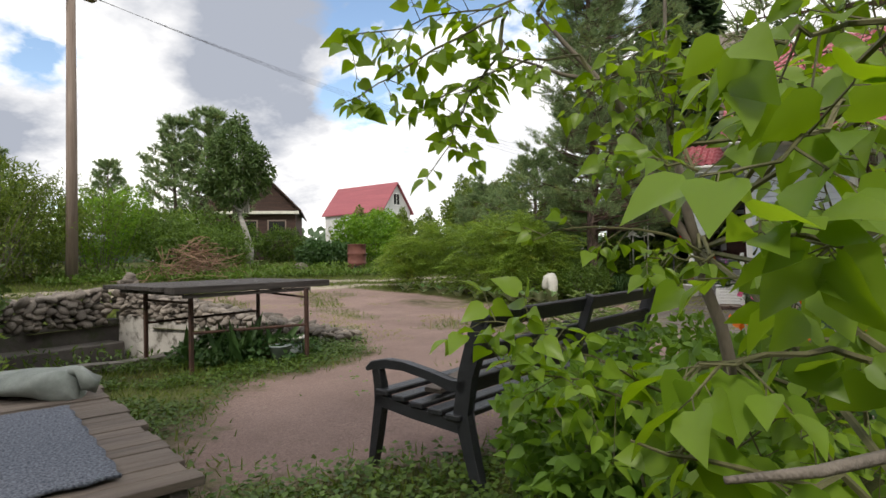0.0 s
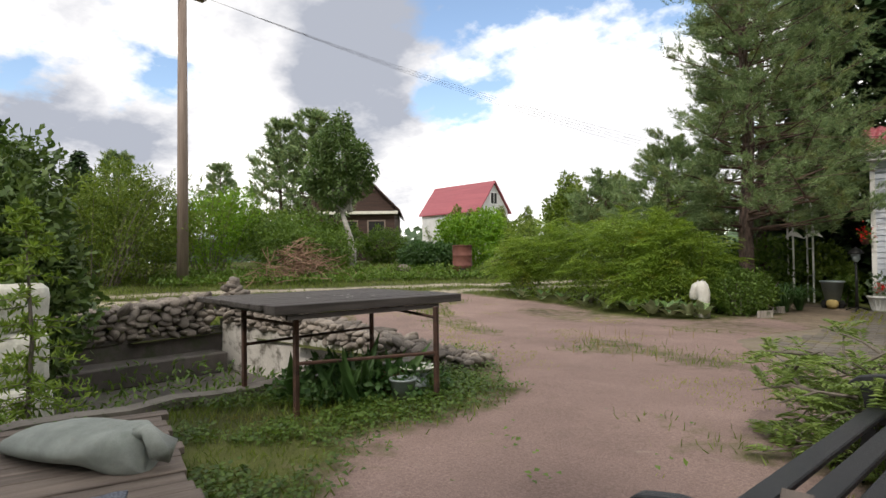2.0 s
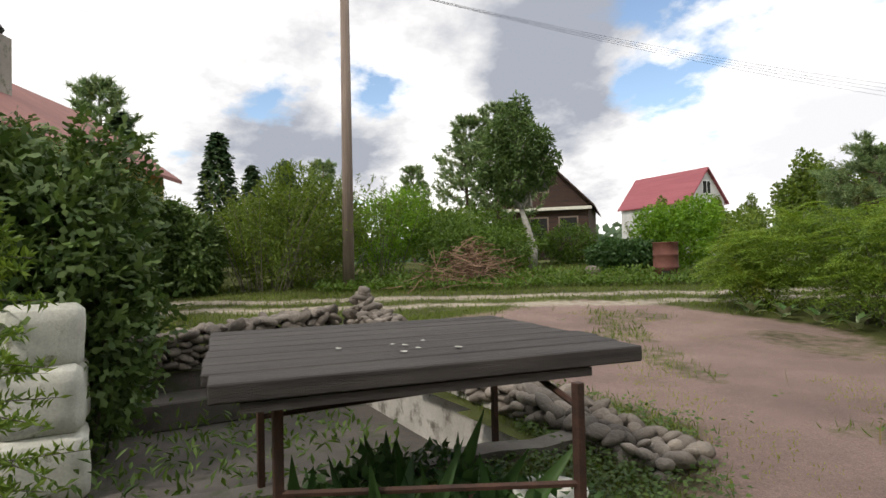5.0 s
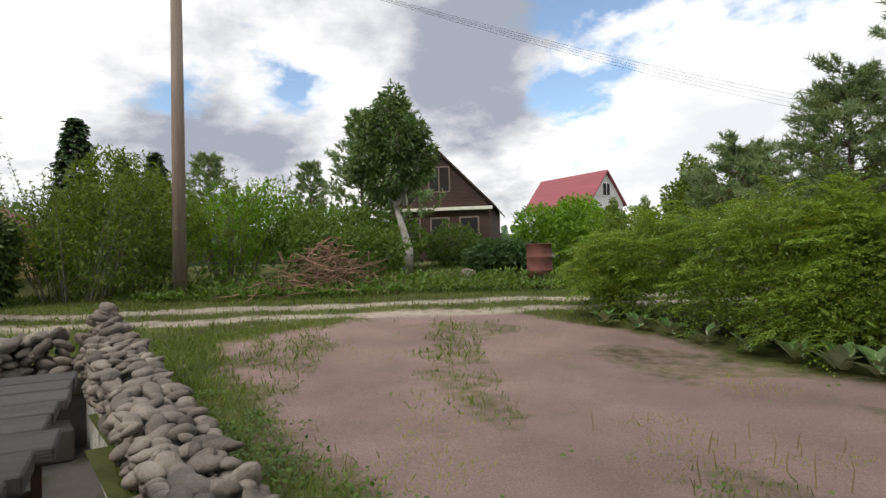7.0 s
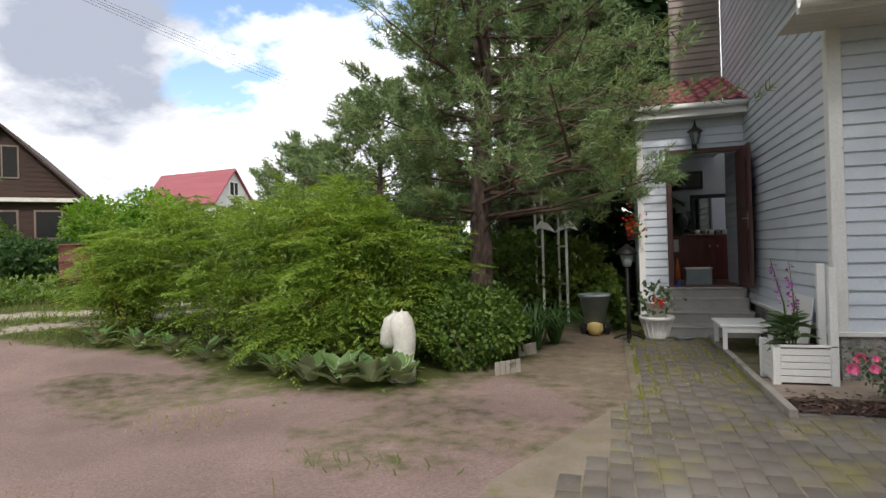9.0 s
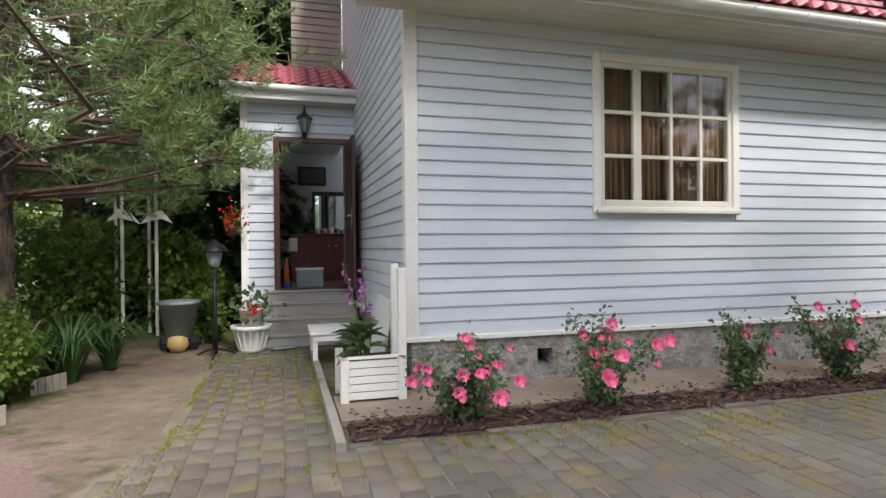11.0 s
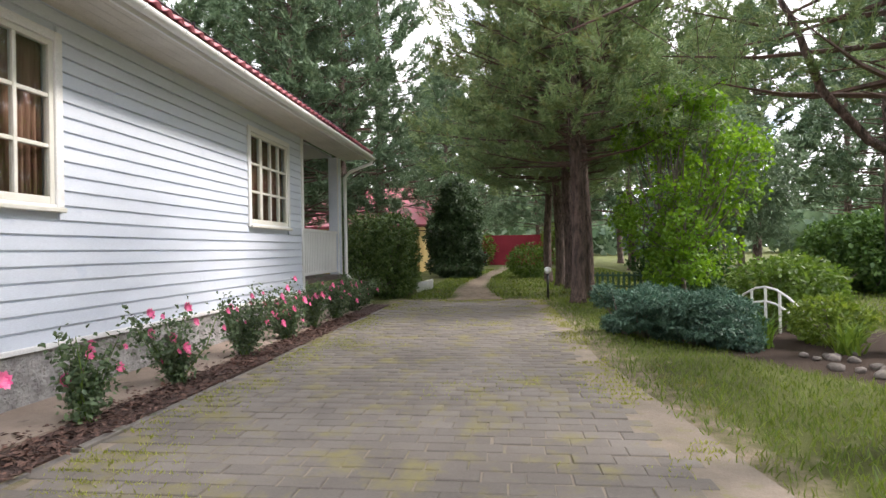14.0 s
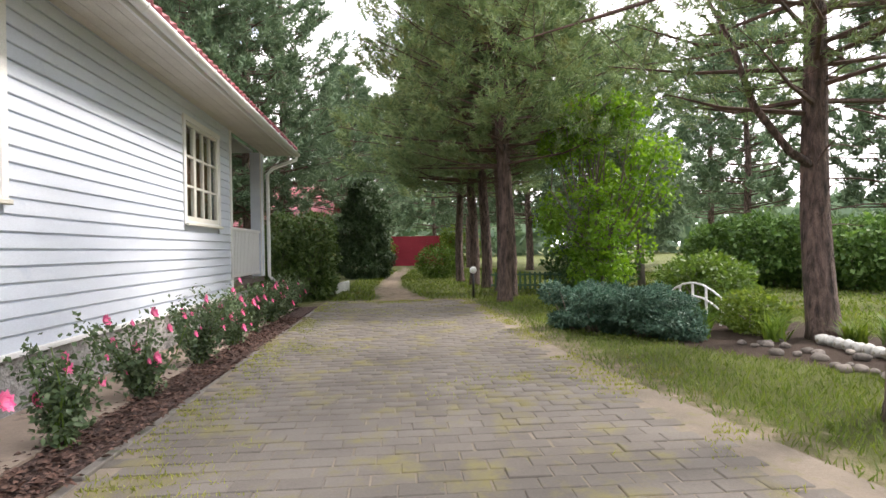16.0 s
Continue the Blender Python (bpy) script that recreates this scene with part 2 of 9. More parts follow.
M["old_wood"] = surface("weathered_plank", (0.02, 0.016, 0.015), (0.082, 0.072, 0.067), 3.5, 0.7, 0.7, 50, stretch=(0.35, 5, 5), vary=0.2)
M["deck_wood"] = surface("weathered_deck", (0.085, 0.066, 0.056), (0.19, 0.155, 0.13), 3, 0.8, 0.7, 50, stretch=(6, 0.4, 6), vary=0.2)
M["rust_iron"] = surface("rusty_iron", (0.035, 0.022, 0.018), (0.10, 0.05, 0.035), 9, 0.7, 0.4, 60, metal=0.3)
M["barrel"] = surface("rusted_barrel", (0.12, 0.045, 0.035), (0.22, 0.09, 0.07), 4, 0.75, 0.4, 40, metal=0.2, c3=(0.28, 0.13, 0.11), spots=0.0)
M["black_paint"] = surface("black_painted_wood", (0.006, 0.0065, 0.009), (0.018, 0.020, 0.025), 6, 0.42, 0.35, 70, stretch=(1, 6, 6))
M["black_metal"] = surface("black_metal", (0.012, 0.012, 0.013), (0.03, 0.03, 0.03), 8, 0.45, 0.2, 60, metal=0.4)
M["white_plastic"] = surface("white_plastic", (0.70, 0.70, 0.68), (0.80, 0.80, 0.78), 3, 0.4, 0.03, 50, c3=(0.5, 0.48, 0.42), spots=-0.06)
M["white_metal"] = surface("white_painted_metal", (0.62, 0.62, 0.58), (0.74, 0.74, 0.70), 5, 0.5, 0.2, 60, c3=(0.2, 0.2, 0.14), spots=0.0)
M["grey_plastic"] = surface("grey_plastic", (0.20, 0.24, 0.25), (0.28, 0.32, 0.33), 3, 0.5, 0.1, 50)
M["sack"] = surface("woven_white_sack", (0.17, 0.20, 0.18), (0.32, 0.35, 0.33), 6, 0.6, 0.7, 160, c3=(0.26, 0.25, 0.2), spots=0.0)
M["mat"] = surface("blue_grey_mat", (0.035, 0.045, 0.075), (0.30, 0.33, 0.40), 70, 0.95, 1.0, 130, depth=0.02)
M["foam"] = surface("white_foam_block", (0.52, 0.52, 0.46), (0.68, 0.68, 0.62), 3, 0.8, 0.5, 40, c3=(0.22, 0.23, 0.14), spots=0.04)
M["soil"] = surface("bark_mulch", (0.035, 0.022, 0.018), (0.13, 0.075, 0.06), 30, 0.95, 1.0, 70, space="World", depth=0.04)
M["apron"] = surface("tan_concrete", (0.22, 0.17, 0.13), (0.32, 0.25, 0.20), 2, 0.9, 0.4, 50, c3=(0.13, 0.10, 0.07), spots=0.05, space="World")
M["pine_bark"] = surface("pine_bark", (0.032, 0.023, 0.020), (0.24, 0.165, 0.135), 16, 0.95, 1.0, 34, stretch=(1, 1, 0.28), depth=0.09)
M["pine_bark_red"] = surface("upper_pine_bark", (0.06, 0.040, 0.032), (0.145, 0.088, 0.066), 6, 0.9, 0.8, 25, stretch=(1, 1, 0.4), depth=0.03)
M["bark_grey"] = surface("grey_bark", (0.10, 0.085, 0.07), (0.22, 0.19, 0.16), 9, 0.9, 0.7, 30, stretch=(1, 1, 0.4), depth=0.02)
M["bark_white"] = surface("limewashed_trunk", (0.26, 0.25, 0.23), (0.46, 0.44, 0.40), 8, 0.9, 0.6, 30, c3=(0.12, 0.10, 0.08), spots=0.05)
M["pole_wood"] = surface("pole_wood", (0.15, 0.11, 0.09), (0.30, 0.24, 0.20), 4, 0.85, 0.6, 40, stretch=(4, 4, 0.15))
M["log_brown"] = surface("dark_log_wall", (0.028, 0.016, 0.012), (0.07, 0.037, 0.028), 2, 0.8, 0.5, 30, stretch=(0.3, 0.3, 4))
M["slate"] = surface("grey_roof_sheet", (0.16, 0.14, 0.13), (0.26, 0.23, 0.21), 1.5, 0.8, 0.3, 20)
M["house_white"] = surface("pale_wall", (0.50, 0.50, 0.50), (0.62, 0.62, 0.62), 1.2, 0.7, 0.2, 20)
M["house_yellow"] = surface("yellow_wall", (0.45, 0.33, 0.12), (0.55, 0.42, 0.17), 1.2, 0.7, 0.2, 20)
M["fence_red"] = surface("red_sheet_fence", (0.26, 0.012, 0.03), (0.34, 0.02, 0.045), 1.5, 0.45, 0.1, 20)
M["dark_room"] = surface("dim_interior_wall", (0.42, 0.42, 0.42), (0.52, 0.52, 0.50), 1.5, 0.8, 0.1, 40)
M["wood_floor"] = surface("brown_floor", (0.12, 0.06, 0.035), (0.22, 0.12, 0.07), 3, 0.4, 0.1, 40, stretch=(0.3, 4, 4))
M["cabinet"] = surface("mahogany_cabinet", (0.10, 0.018, 0.016), (0.15, 0.03, 0.026), 3, 0.35, 0.1, 40, stretch=(4, 4, 0.4))
M["curtain"] = surface("brown_curtain", (0.15, 0.05, 0.034), (0.38, 0.215, 0.145), 5, 0.9, 0.3, 50, stretch=(6, 6, 0.3))
M["glass"] = glass_mat("window_glass")
# near black: stands in for shade inside openings; also panes and tub feet
M["dark"] = surface("dark_parts_and_shade", (0.01, 0.01, 0.01), (0.02, 0.02, 0.02), 3, 0.9, 0.0)
M["brass"] = surface("worn_steel", (0.35, 0.34, 0.32), (0.5, 0.49, 0.47), 5, 0.3, 0.05, 50, metal=1.0)
M["chalk"] = surface("white_painted_statue", (0.42, 0.41, 0.37), (0.62, 0.61, 0.57), 6, 0.8, 0.5, 40, c3=(0.20, 0.18, 0.12), spots=0.08)
M["statue_white"] = surface("chalky_white_paint", (0.52, 0.51, 0.46), (0.66, 0.65, 0.60), 5, 0.8, 0.5, 40)
M["red_flower"] = leaf_mat("red_petals", (0.55, 0.01, 0.01), (0.72, 0.03, 0.02), trans=0.2)
M["pink_flower"] = leaf_mat("pink_petals", (0.72, 0.08, 0.25), (0.88, 0.30, 0.48), trans=0.25)
M["purple_flower"] = leaf_mat("purple_petals", (0.30, 0.06, 0.32), (0.50, 0.16, 0.50), trans=0.25)
M["lilac_leaf"] = leaf_mat("lilac_leaves", (0.125, 0.22, 0.018), (0.22, 0.34, 0.043), trans=0.5, rough=0.38)
M["spirea_leaf"] = leaf_mat("spirea_leaves", (0.105, 0.185, 0.032), (0.25, 0.355, 0.064), c3=(0.27, 0.28, 0.05), trans=0.35, spots=0.06)
M["willow_leaf"] = leaf_mat("willow_leaves", (0.073, 0.124, 0.02), (0.17, 0.238, 0.042), trans=0.38)
M["weed_leaf"] = leaf_mat("weed_leaves", (0.058, 0.114, 0.018), (0.132, 0.212, 0.041), trans=0.35)
M["dark_leaf"] = leaf_mat("dark_leaves", (0.030, 0.075, 0.022), (0.07, 0.135, 0.04), trans=0.3)
M["rowan_leaf"] = leaf_mat("rowan_leaves", (0.060, 0.115, 0.034), (0.135, 0.205, 0.065), trans=0.3)
M["maple_leaf"] = leaf_mat("bright_leaves", (0.09, 0.19, 0.02), (0.19, 0.34, 0.045), trans=0.45)
M["rose_leaf"] = leaf_mat("rose_leaves", (0.062, 0.105, 0.05), (0.145, 0.205, 0.10), trans=0.3, rough=0.4)
M["silver_leaf"] = leaf_mat("silver_leaves", (0.09, 0.14, 0.08), (0.18, 0.25, 0.15), trans=0.3)
# darker weed green: shade of thuja and table put into the leaf colour
M["clover_shaded"] = leaf_mat("shaded_clover_leaves", (0.04, 0.082, 0.014), (0.10, 0.165, 0.03), trans=0.3)
M["viburnum_leaf"] = leaf_mat("viburnum_leaves", (0.05, 0.11, 0.028), (0.13, 0.225, 0.055), trans=0.35)
M["hosta_edge"] = leaf_mat("hosta_margins", (0.32, 0.38, 0.21), (0.46, 0.50, 0.32), trans=0.3)
M["hosta_leaf"] = leaf_mat("hosta_leaves", (0.075, 0.15, 0.045), (0.15, 0.25, 0.08), trans=0.3)
M["pine_needle"] = leaf_mat("pine_needles", (0.105, 0.175, 0.074), (0.245, 0.33, 0.14), c3=(0.19, 0.22, 0.07), trans=0.2, rough=0.55)
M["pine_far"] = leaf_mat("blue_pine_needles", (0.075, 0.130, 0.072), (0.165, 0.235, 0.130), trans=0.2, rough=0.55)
M["spruce_needle"] = leaf_mat("spruce_needles", (0.026, 0.058, 0.024), (0.068, 0.112, 0.042), trans=0.15)
M["thuja_leaf"] = leaf_mat("thuja_sprays", (0.050, 0.095, 0.025), (0.115, 0.175, 0.045), trans=0.2)
M["juniper_leaf"] = leaf_mat("juniper_sprays", (0.036, 0.088, 0.060), (0.10, 0.175, 0.118), trans=0.18)
M["grass"] = leaf_mat("grass_blades", (0.07, 0.115, 0.018), (0.155, 0.205, 0.038), c3=(0.18, 0.16, 0.055), trans=0.35, spots=0.06)
M["dry_twig"] = surface("dry_twigs", (0.16, 0.09, 0.06), (0.34, 0.22, 0.15), 4, 0.9, 0.3, 30, vary=0.3)
M["fern_leaf"] = leaf_mat("cut_branch_leaves", (0.10, 0.16, 0.04), (0.22, 0.30, 0.09), trans=0.4)

# ---- mesh helpers ----
RNG = np.random.default_rng(7)


def empty(name, loc=(0, 0, 0), rz=0.0):
    e = new(name)
    e.empty_display_size = 0.2
    e.matrix_basis = pose(*loc, 0, 0, rz)
    return e


def to_object(name, me, material, parent=None, label="", smooth=False):
    for mt in (material if isinstance(material, (list, tuple)) else [material]):
        me.materials.append(mt)
    if smooth:
        me.polygons.foreach_set("use_smooth", [True] * len(me.polygons))
    ob = new(name, me)
    if parent:
        ob.parent = parent
    if label:
        tagged(ob, label)
    return ob


def part(name, bm, material, parent=None, label="", smooth=False):
    me = bpy.data.meshes.new(name)
    bmesh.ops.recalc_face_normals(bm, faces=bm.faces)
    bm.to_mesh(me)
    bm.free()
    return to_object(name, me, material, parent, label, smooth)


def box(bm, x0, x1, y0, y1, z0, z1, bevel=0.0, m=None):
    vs = [bm.verts.new((x, y, z)) for x in (x0, x1) for y in (y0, y1) for z in (z0, z1)]
    fs = [bm.faces.new([vs[i] for i in q]) for q in ((0, 1, 3, 2), (4, 6, 7, 5), (0, 4, 5, 1), (2, 3, 7, 6), (0, 2, 6, 4), (1, 5, 7, 3))]
    if bevel:
        es = list({e for f in fs for e in f.edges})
        r = bmesh.ops.bevel(bm, geom=es, offset=bevel, segments=1, affect="EDGES")
        vs = list({v for f in r["faces"] for v in f.verts} | {v for v in vs if v.is_valid})
    if m is not None:
        for v in vs:
            v.co = m @ v.co
    return vs


def tube(bm, pts, radii, seg=8, caps=True):
    pts = [Vector(p) for p in pts]
    rings, n = [], len(pts)
    ref = Vector((0.31, 0.87, 0.38)).normalized()
    for i, p in enumerate(pts):
        d = (pts[min(i + 1, n - 1)] - pts[max(i - 1, 0)]).normalized()
        a = d.cross(ref)
        if a.length < 0.05:
            a = d.cross(Vector((1, 0, 0)))
        a.normalize()
        b = d.cross(a)
        r = radii[i] if isinstance(radii, (list, tuple)) else radii
        rings.append([bm.verts.new(p + (a * math.cos(2 * math.pi * k / seg) + b * math.sin(2 * math.pi * k / seg)) * r) for k in range(seg)])
    for r0, r1 in zip(rings, rings[1:]):
        for k in range(seg):
            bm.faces.new((r0[k], r0[(k + 1) % seg], r1[(k + 1) % seg], r1[k]))
    if caps:
        bm.faces.new(rings[0][::-1])
        bm.faces.new(rings[-1])


def lathe(bm, profile, seg=20, at=(0, 0, 0)):
    rings = [[bm.verts.new((at[0] + r * math.cos(2 * math.pi * k / seg), at[1] + r * math.sin(2 * math.pi * k / seg), at[2] + z)) for k in range(seg)] for r, z in profile]
    for r0, r1 in zip(rings, rings[1:]):
        for k in range(seg):
            bm.faces.new((r0[k], r0[(k + 1) % seg], r1[(k + 1) % seg], r1[k]))
    bm.faces.new(rings[0][::-1])
    bm.faces.new(rings[-1])


def boxed(name, dims, material, parent=None, label="", bevel=0.0):
    bm = bmesh.new()
    box(bm, *dims, bevel)
    return part(name, bm, material, parent, label)


def raw_mesh(name, verts, faces_flat, k):
    """A mesh from an (n, 3) array and faces of k corners each."""
    me = bpy.data.meshes.new(name)
    nf = len(faces_flat) // k
    me.vertices.add(len(verts)); me.vertices.foreach_set("co", np.asarray(verts, dtype=np.float32).ravel())
    me.loops.add(nf * k); me.loops.foreach_set("vertex_index", np.asarray(faces_flat, dtype=np.int32))
    me.polygons.add(nf); me.polygons.foreach_set("loop_start", np.arange(0, nf * k, k, dtype=np.int32))
    me.update(calc_edges=True)
    return me


LEAVES = {   # outline along and across the blade, and lift; triangles
    "needle": ([(0, -0.5, 0), (0, 0.5, 0), (1, 0, 0)], [(0, 1, 2)]),
    "blade": ([(0, -0.5, 0), (0, 0.5, 0), (0.6, -0.35, 0.1), (0.6, 0.35, 0.1), (1, 0, -0.05)], [(0, 1, 3), (0, 3, 2), (2, 3, 4)]),
    "leaf": ([(0, 0, 0), (0.45, -0.5, 0.12), (1, 0, -0.06), (0.45, 0.5, 0.12)], [(0, 2, 1), (0, 3, 2)]),
    "heart": ([(0, 0, 0.0), (-0.06, -0.22, 0.03), (0.08, -0.44, 0.10), (0.32, -0.5, 0.14), (0.62, -0.3, 0.08), (1, 0, -0.10),
               (-0.06, 0.22, 0.03), (0.08, 0.44, 0.10), (0.32, 0.5, 0.14), (0.62, 0.3, 0.08), (0.4, 0, 0.02)],
              [(0, 10, 1), (1, 10, 2), (2, 10, 3), (3, 10, 4), (4, 10, 5), (0, 6, 10), (6, 7, 10), (7, 8, 10), (8, 9, 10), (9, 5, 10)]),
    "spray": ([(0, 0, 0), (0.35, -0.5, 0.0), (0.5, -0.12, 0.03), (0.8, -0.38, -0.05), (1, 0, -0.1), (0.8, 0.38, -0.05), (0.5, 0.12, 0.03), (0.35, 0.5, 0.0)],
              [(0, 2, 1), (0, 6, 2), (0, 7, 6), (2, 4, 3), (2, 6, 4), (6, 5, 4)]),
}


def unit(a):
    return a / np.maximum(np.linalg.norm(a, axis=1, keepdims=True), 1e-6)


def blades(P, D, N, L, W, shape):
    """Vertices and triangles of many leaves at P, along D, facing N, of length L and width W."""
    T, F = LEAVES[shape]
    T, F = np.array(T), np.array(F)
    D = unit(D)
    S = unit(np.cross(D, N))
    N = np.cross(S, D)
    L, W = np.broadcast_to(L, len(P))[:, None, None], np.broadcast_to(W, len(P))[:, None, None]
    V = P[:, None] + D[:, None] * (T[None, :, 0:1] * L) + S[:, None] * (T[None, :, 1:2] * W) + N[:, None] * (T[None, :, 2:3] * L)
    I = (np.arange(len(P)) * len(T))[:, None, None] + F[None]
    return V.reshape(-1, 3), I.reshape(-1)


def leaves(name, P, D, N, L, W, shape, material, parent=None, label=""):
    V, I = blades(P, D, N, L, W, shape)
    return to_object(name, raw_mesh(name, V, I, 3), material, parent, label)


def rand_dirs(rng, n):
    return unit(rng.normal(size=(n, 3)))


def lump_points(rng, lumps, n, lo=0.62):
    """Points in the outer shells of a union of ellipsoids (x, y, z, rx, ry, rz), and their outward ways."""
    vol = np.array([l[3] * l[4] + l[4] * l[5] + l[3] * l[5] for l in lumps])
    pick = rng.choice(len(lumps), size=n, p=vol / vol.sum())
    L = np.array(lumps)[pick]
    d = rand_dirs(rng, n)
    wob = np.array([noise.noise(Vector(q) * 2.3 + Vector((p, 0, 0))) for q, p in zip(d, pick * 3.7)])
    r = (lo + (1 - lo) * rng.random(n) ** 0.6) * (1 + 0.32 * wob)
    return L[:, :3] + d * L[:, 3:] * r[:, None], d


def stems(bm, base, tips, r0, r1, seg=5, bend=0.2, rng=RNG):
    b = Vector(base)
    for t in tips:
        t = Vector(t)
        mid = b.lerp(t, 0.5) + Vector(rng.normal(size=3)) * bend * (t - b).length * 0.3
        tube(bm, [b + Vector((rng.normal() * r0 * 2, rng.normal() * r0 * 2, 0)), mid, t], [r0, (r0 + r1) / 2, r1], seg, False)


def bush(name, base, lumps, n, L, W, material, label, category, shape="leaf", lo=0.62, droop=0.0, up=0.5, seed=1, stem=True, group=""):
    """A shrub: stems and a crown of single leaves; lumps are relative to base."""
    rng = np.random.default_rng(seed)
    root = empty(name, base)
    tagged(root, label, category, group)
    P, O = lump_points(rng, lumps, n, lo)
    keep = P[:, 2] > -0.02
    P, O = P[keep], O[keep]
    D = unit(O * 0.8 + rand_dirs(rng, len(P)) * 0.9 + np.array([0, 0, -droop]))
    N = unit(O * 0.5 + rand_dirs(rng, len(P)) * 0.7 + np.array([0, 0, up]))
    s = rng.uniform(0.65, 1.25, len(P))
    leaves("foliage", P, D, N, L * s, W * s, shape, material, root)
    if stem:
        bm = bmesh.new()
        for l in lumps[:12]:
            stems(bm, (l[0] * 0.45, l[1] * 0.45, 0), [(l[0] + rng.normal() * l[3] * 0.4, l[1] + rng.normal() * l[4] * 0.4, l[2] + l[5] * rng.uniform(0, 0.7)) for _ in range(3)], 0.018, 0.006, 4, rng=rng)
        part("branchwork", bm, M["bark_grey"], root)
    return root


def spray_bush(name, base, lumps, n, L, label, seed, material, group=""):
    """A shrub of arching boughs: each carries flat fans of side shoots with leaves in two rows, over a small core."""
    rng = np.random.default_rng(seed)
    root = bush(name, base, [(l[0], l[1], l[2] * 0.92, l[3] * 0.68, l[4] * 0.68, l[5] * 0.72) for l in lumps], 7000, 0.075, 0.034, material, label, "bush", lo=0.5, seed=seed, group=group)
    P, O = lump_points(rng, lumps, n, 0.8)
    k = (P[:, 2] > 0.25) & (O[:, 2] > -0.45)
    P, O = P[k], O[k]
    m = len(P)
    way = unit(O * np.array([1.0, 1.0, 0.45]) + 0.35 * rand_dirs(rng, m) + np.array([0, 0, 0.28]))
    ln = L * rng.uniform(0.65, 1.25, m)
    lat = unit(np.cross(way, np.array([0, 0, 1.0]) + 0.15 * rand_dirs(rng, m)))
    down = np.array([0, 0, -1.0])
    q, d, nn, sz = [], [], [], []
    fans, leafs = 15, 9
    for f in range(fans):
        t = (f + 0.5) / fans
        c = P + way * (ln * (t - 0.75))[:, None] + down * (ln * 0.42 * t * t)[:, None]
        sw = unit(way * 0.75 + lat * (0.85 if f % 2 else -0.85) + down * 0.35 * t + 0.12 * rand_dirs(rng, m))
        sl = ln * 0.42 * (1.05 - 0.65 * t) * rng.uniform(0.8, 1.2, m)
        sn = unit(np.cross(sw, lat) * 0.3 + np.array([0, 0, 1.0]) + 0.25 * rand_dirs(rng, m))
        sd = unit(np.cross(sw, sn))
        for j in range(leafs):
            u = (j + 0.6) / leafs
            q.append(c + sw * (sl * u)[:, None] + down * (sl * 0.22 * u * u)[:, None])
            d.append(unit(sw * 0.8 + sd * (0.75 if j % 2 else -0.75) + 0.15 * rand_dirs(rng, m)))
            nn.append(unit(sn + 0.25 * rand_dirs(rng, m)))
            sz.append(0.062 * (1.1 - 0.4 * u) * rng.uniform(0.8, 1.2, m))
    q, d, nn, sz = np.concatenate(q), np.concatenate(d), np.concatenate(nn), np.concatenate(sz)
    k = q[:, 2] > 0.02
    leaves("shoot_leaves", q[k], d[k], nn[k], sz[k], sz[k] * 0.42, "leaf", material, root)
    return root


# ---- ground ----
def land(x, y):
    """Height of the ground: a level yard, rising past the lane."""
    s = -0.88 * x + 0.47 * y
    return np.clip((s - 12.0) * 0.08, 0.0, 1.25)


def smooth(a, b, v):
    t = np.clip((v - a) / (b - a), 0, 1)
    return t * t * (3 - 2 * t)


PIT = [(-6.45, 0.6), (-5.75, 5.15), (-10.75, 5.75), (-11.2, 0.3)]


def inside(poly, x, y):
    r = np.zeros(np.shape(x), bool)
    for (x0, y0), (x1, y1) in zip(poly, poly[1:] + poly[:1]):
        c = ((y0 > y) != (y1 > y)) & (x < (x1 - x0) * (y - y0) / (y1 - y0 + 1e-12) + x0)
        r ^= c
    return r


def edge_dist(poly, x, y):
    """Signed distance to a polygon's edge, positive inside."""
    best = np.full(np.shape(x), 1e9)
    for (x0, y0), (x1, y1) in zip(poly, poly[1:] + poly[:1]):
        ex, ey = x1 - x0, y1 - y0
        t = np.clip(((x - x0) * ex + (y - y0) * ey) / (ex * ex + ey * ey), 0, 1)
        best = np.minimum(best, np.hypot(x - x0 - t * ex, y - y0 - t * ey))
    return np.where(inside(poly, x, y), best, -best)


GRAVEL = [(-2.2, 1.2), (-3.7, 1.85), (-4.15, 3.4), (-4.2, 4.9), (-5.7, 6.35), (-8.9, 6.8), (-12.3, 7.5), (-12.8, 12.2), (-10.2, 13.0), (-7.6, 12.9), (-5.5, 12.0), (-4.1, 12.2), (-3.4, 13.2), (-2.4, 12.0), (-1.6, 9.0), (-0.4, 7.0), (-0.6, 3.0)]
PAVED = [(-2.2, 16.2), (-2.15, 12.4), (-3.3, 9.6), (-2.2, 7.6), (0.5, 7.8), (2.6, 8.05), (4.2, 8.25), (7.0, 8.3), (12.9, 8.6), (12.9, 12.12), (-0.92, 12.05), (-0.95, 16.2)]
DIRT = [(-2.2, 16.2), (-3.0, 17.5), (-4.5, 17.0), (-3.4, 14.2), (-4.3, 12.3), (-5.6, 11.6), (-4.4, 10.0), (-2.6, 8.6), (-1.2, 7.2), (0.5, 7.6), (-1.0, 9.6), (-1.9, 12.4)]
BED = [(3.0, 5.4), (4.6, 6.5), (5.6, 7.0), (6.6, 6.6), (9.0, 5.6), (7.6, 4.2), (5.2, 4.2), (3.4, 4.4)]
PATHWAY = [(12.6, 9.6), (12.6, 10.9), (18.0, 11.1), (24.0, 10.9), (40.0, 10.0), (40.0, 9.2), (24.0, 10.2), (18.0, 10.2)]


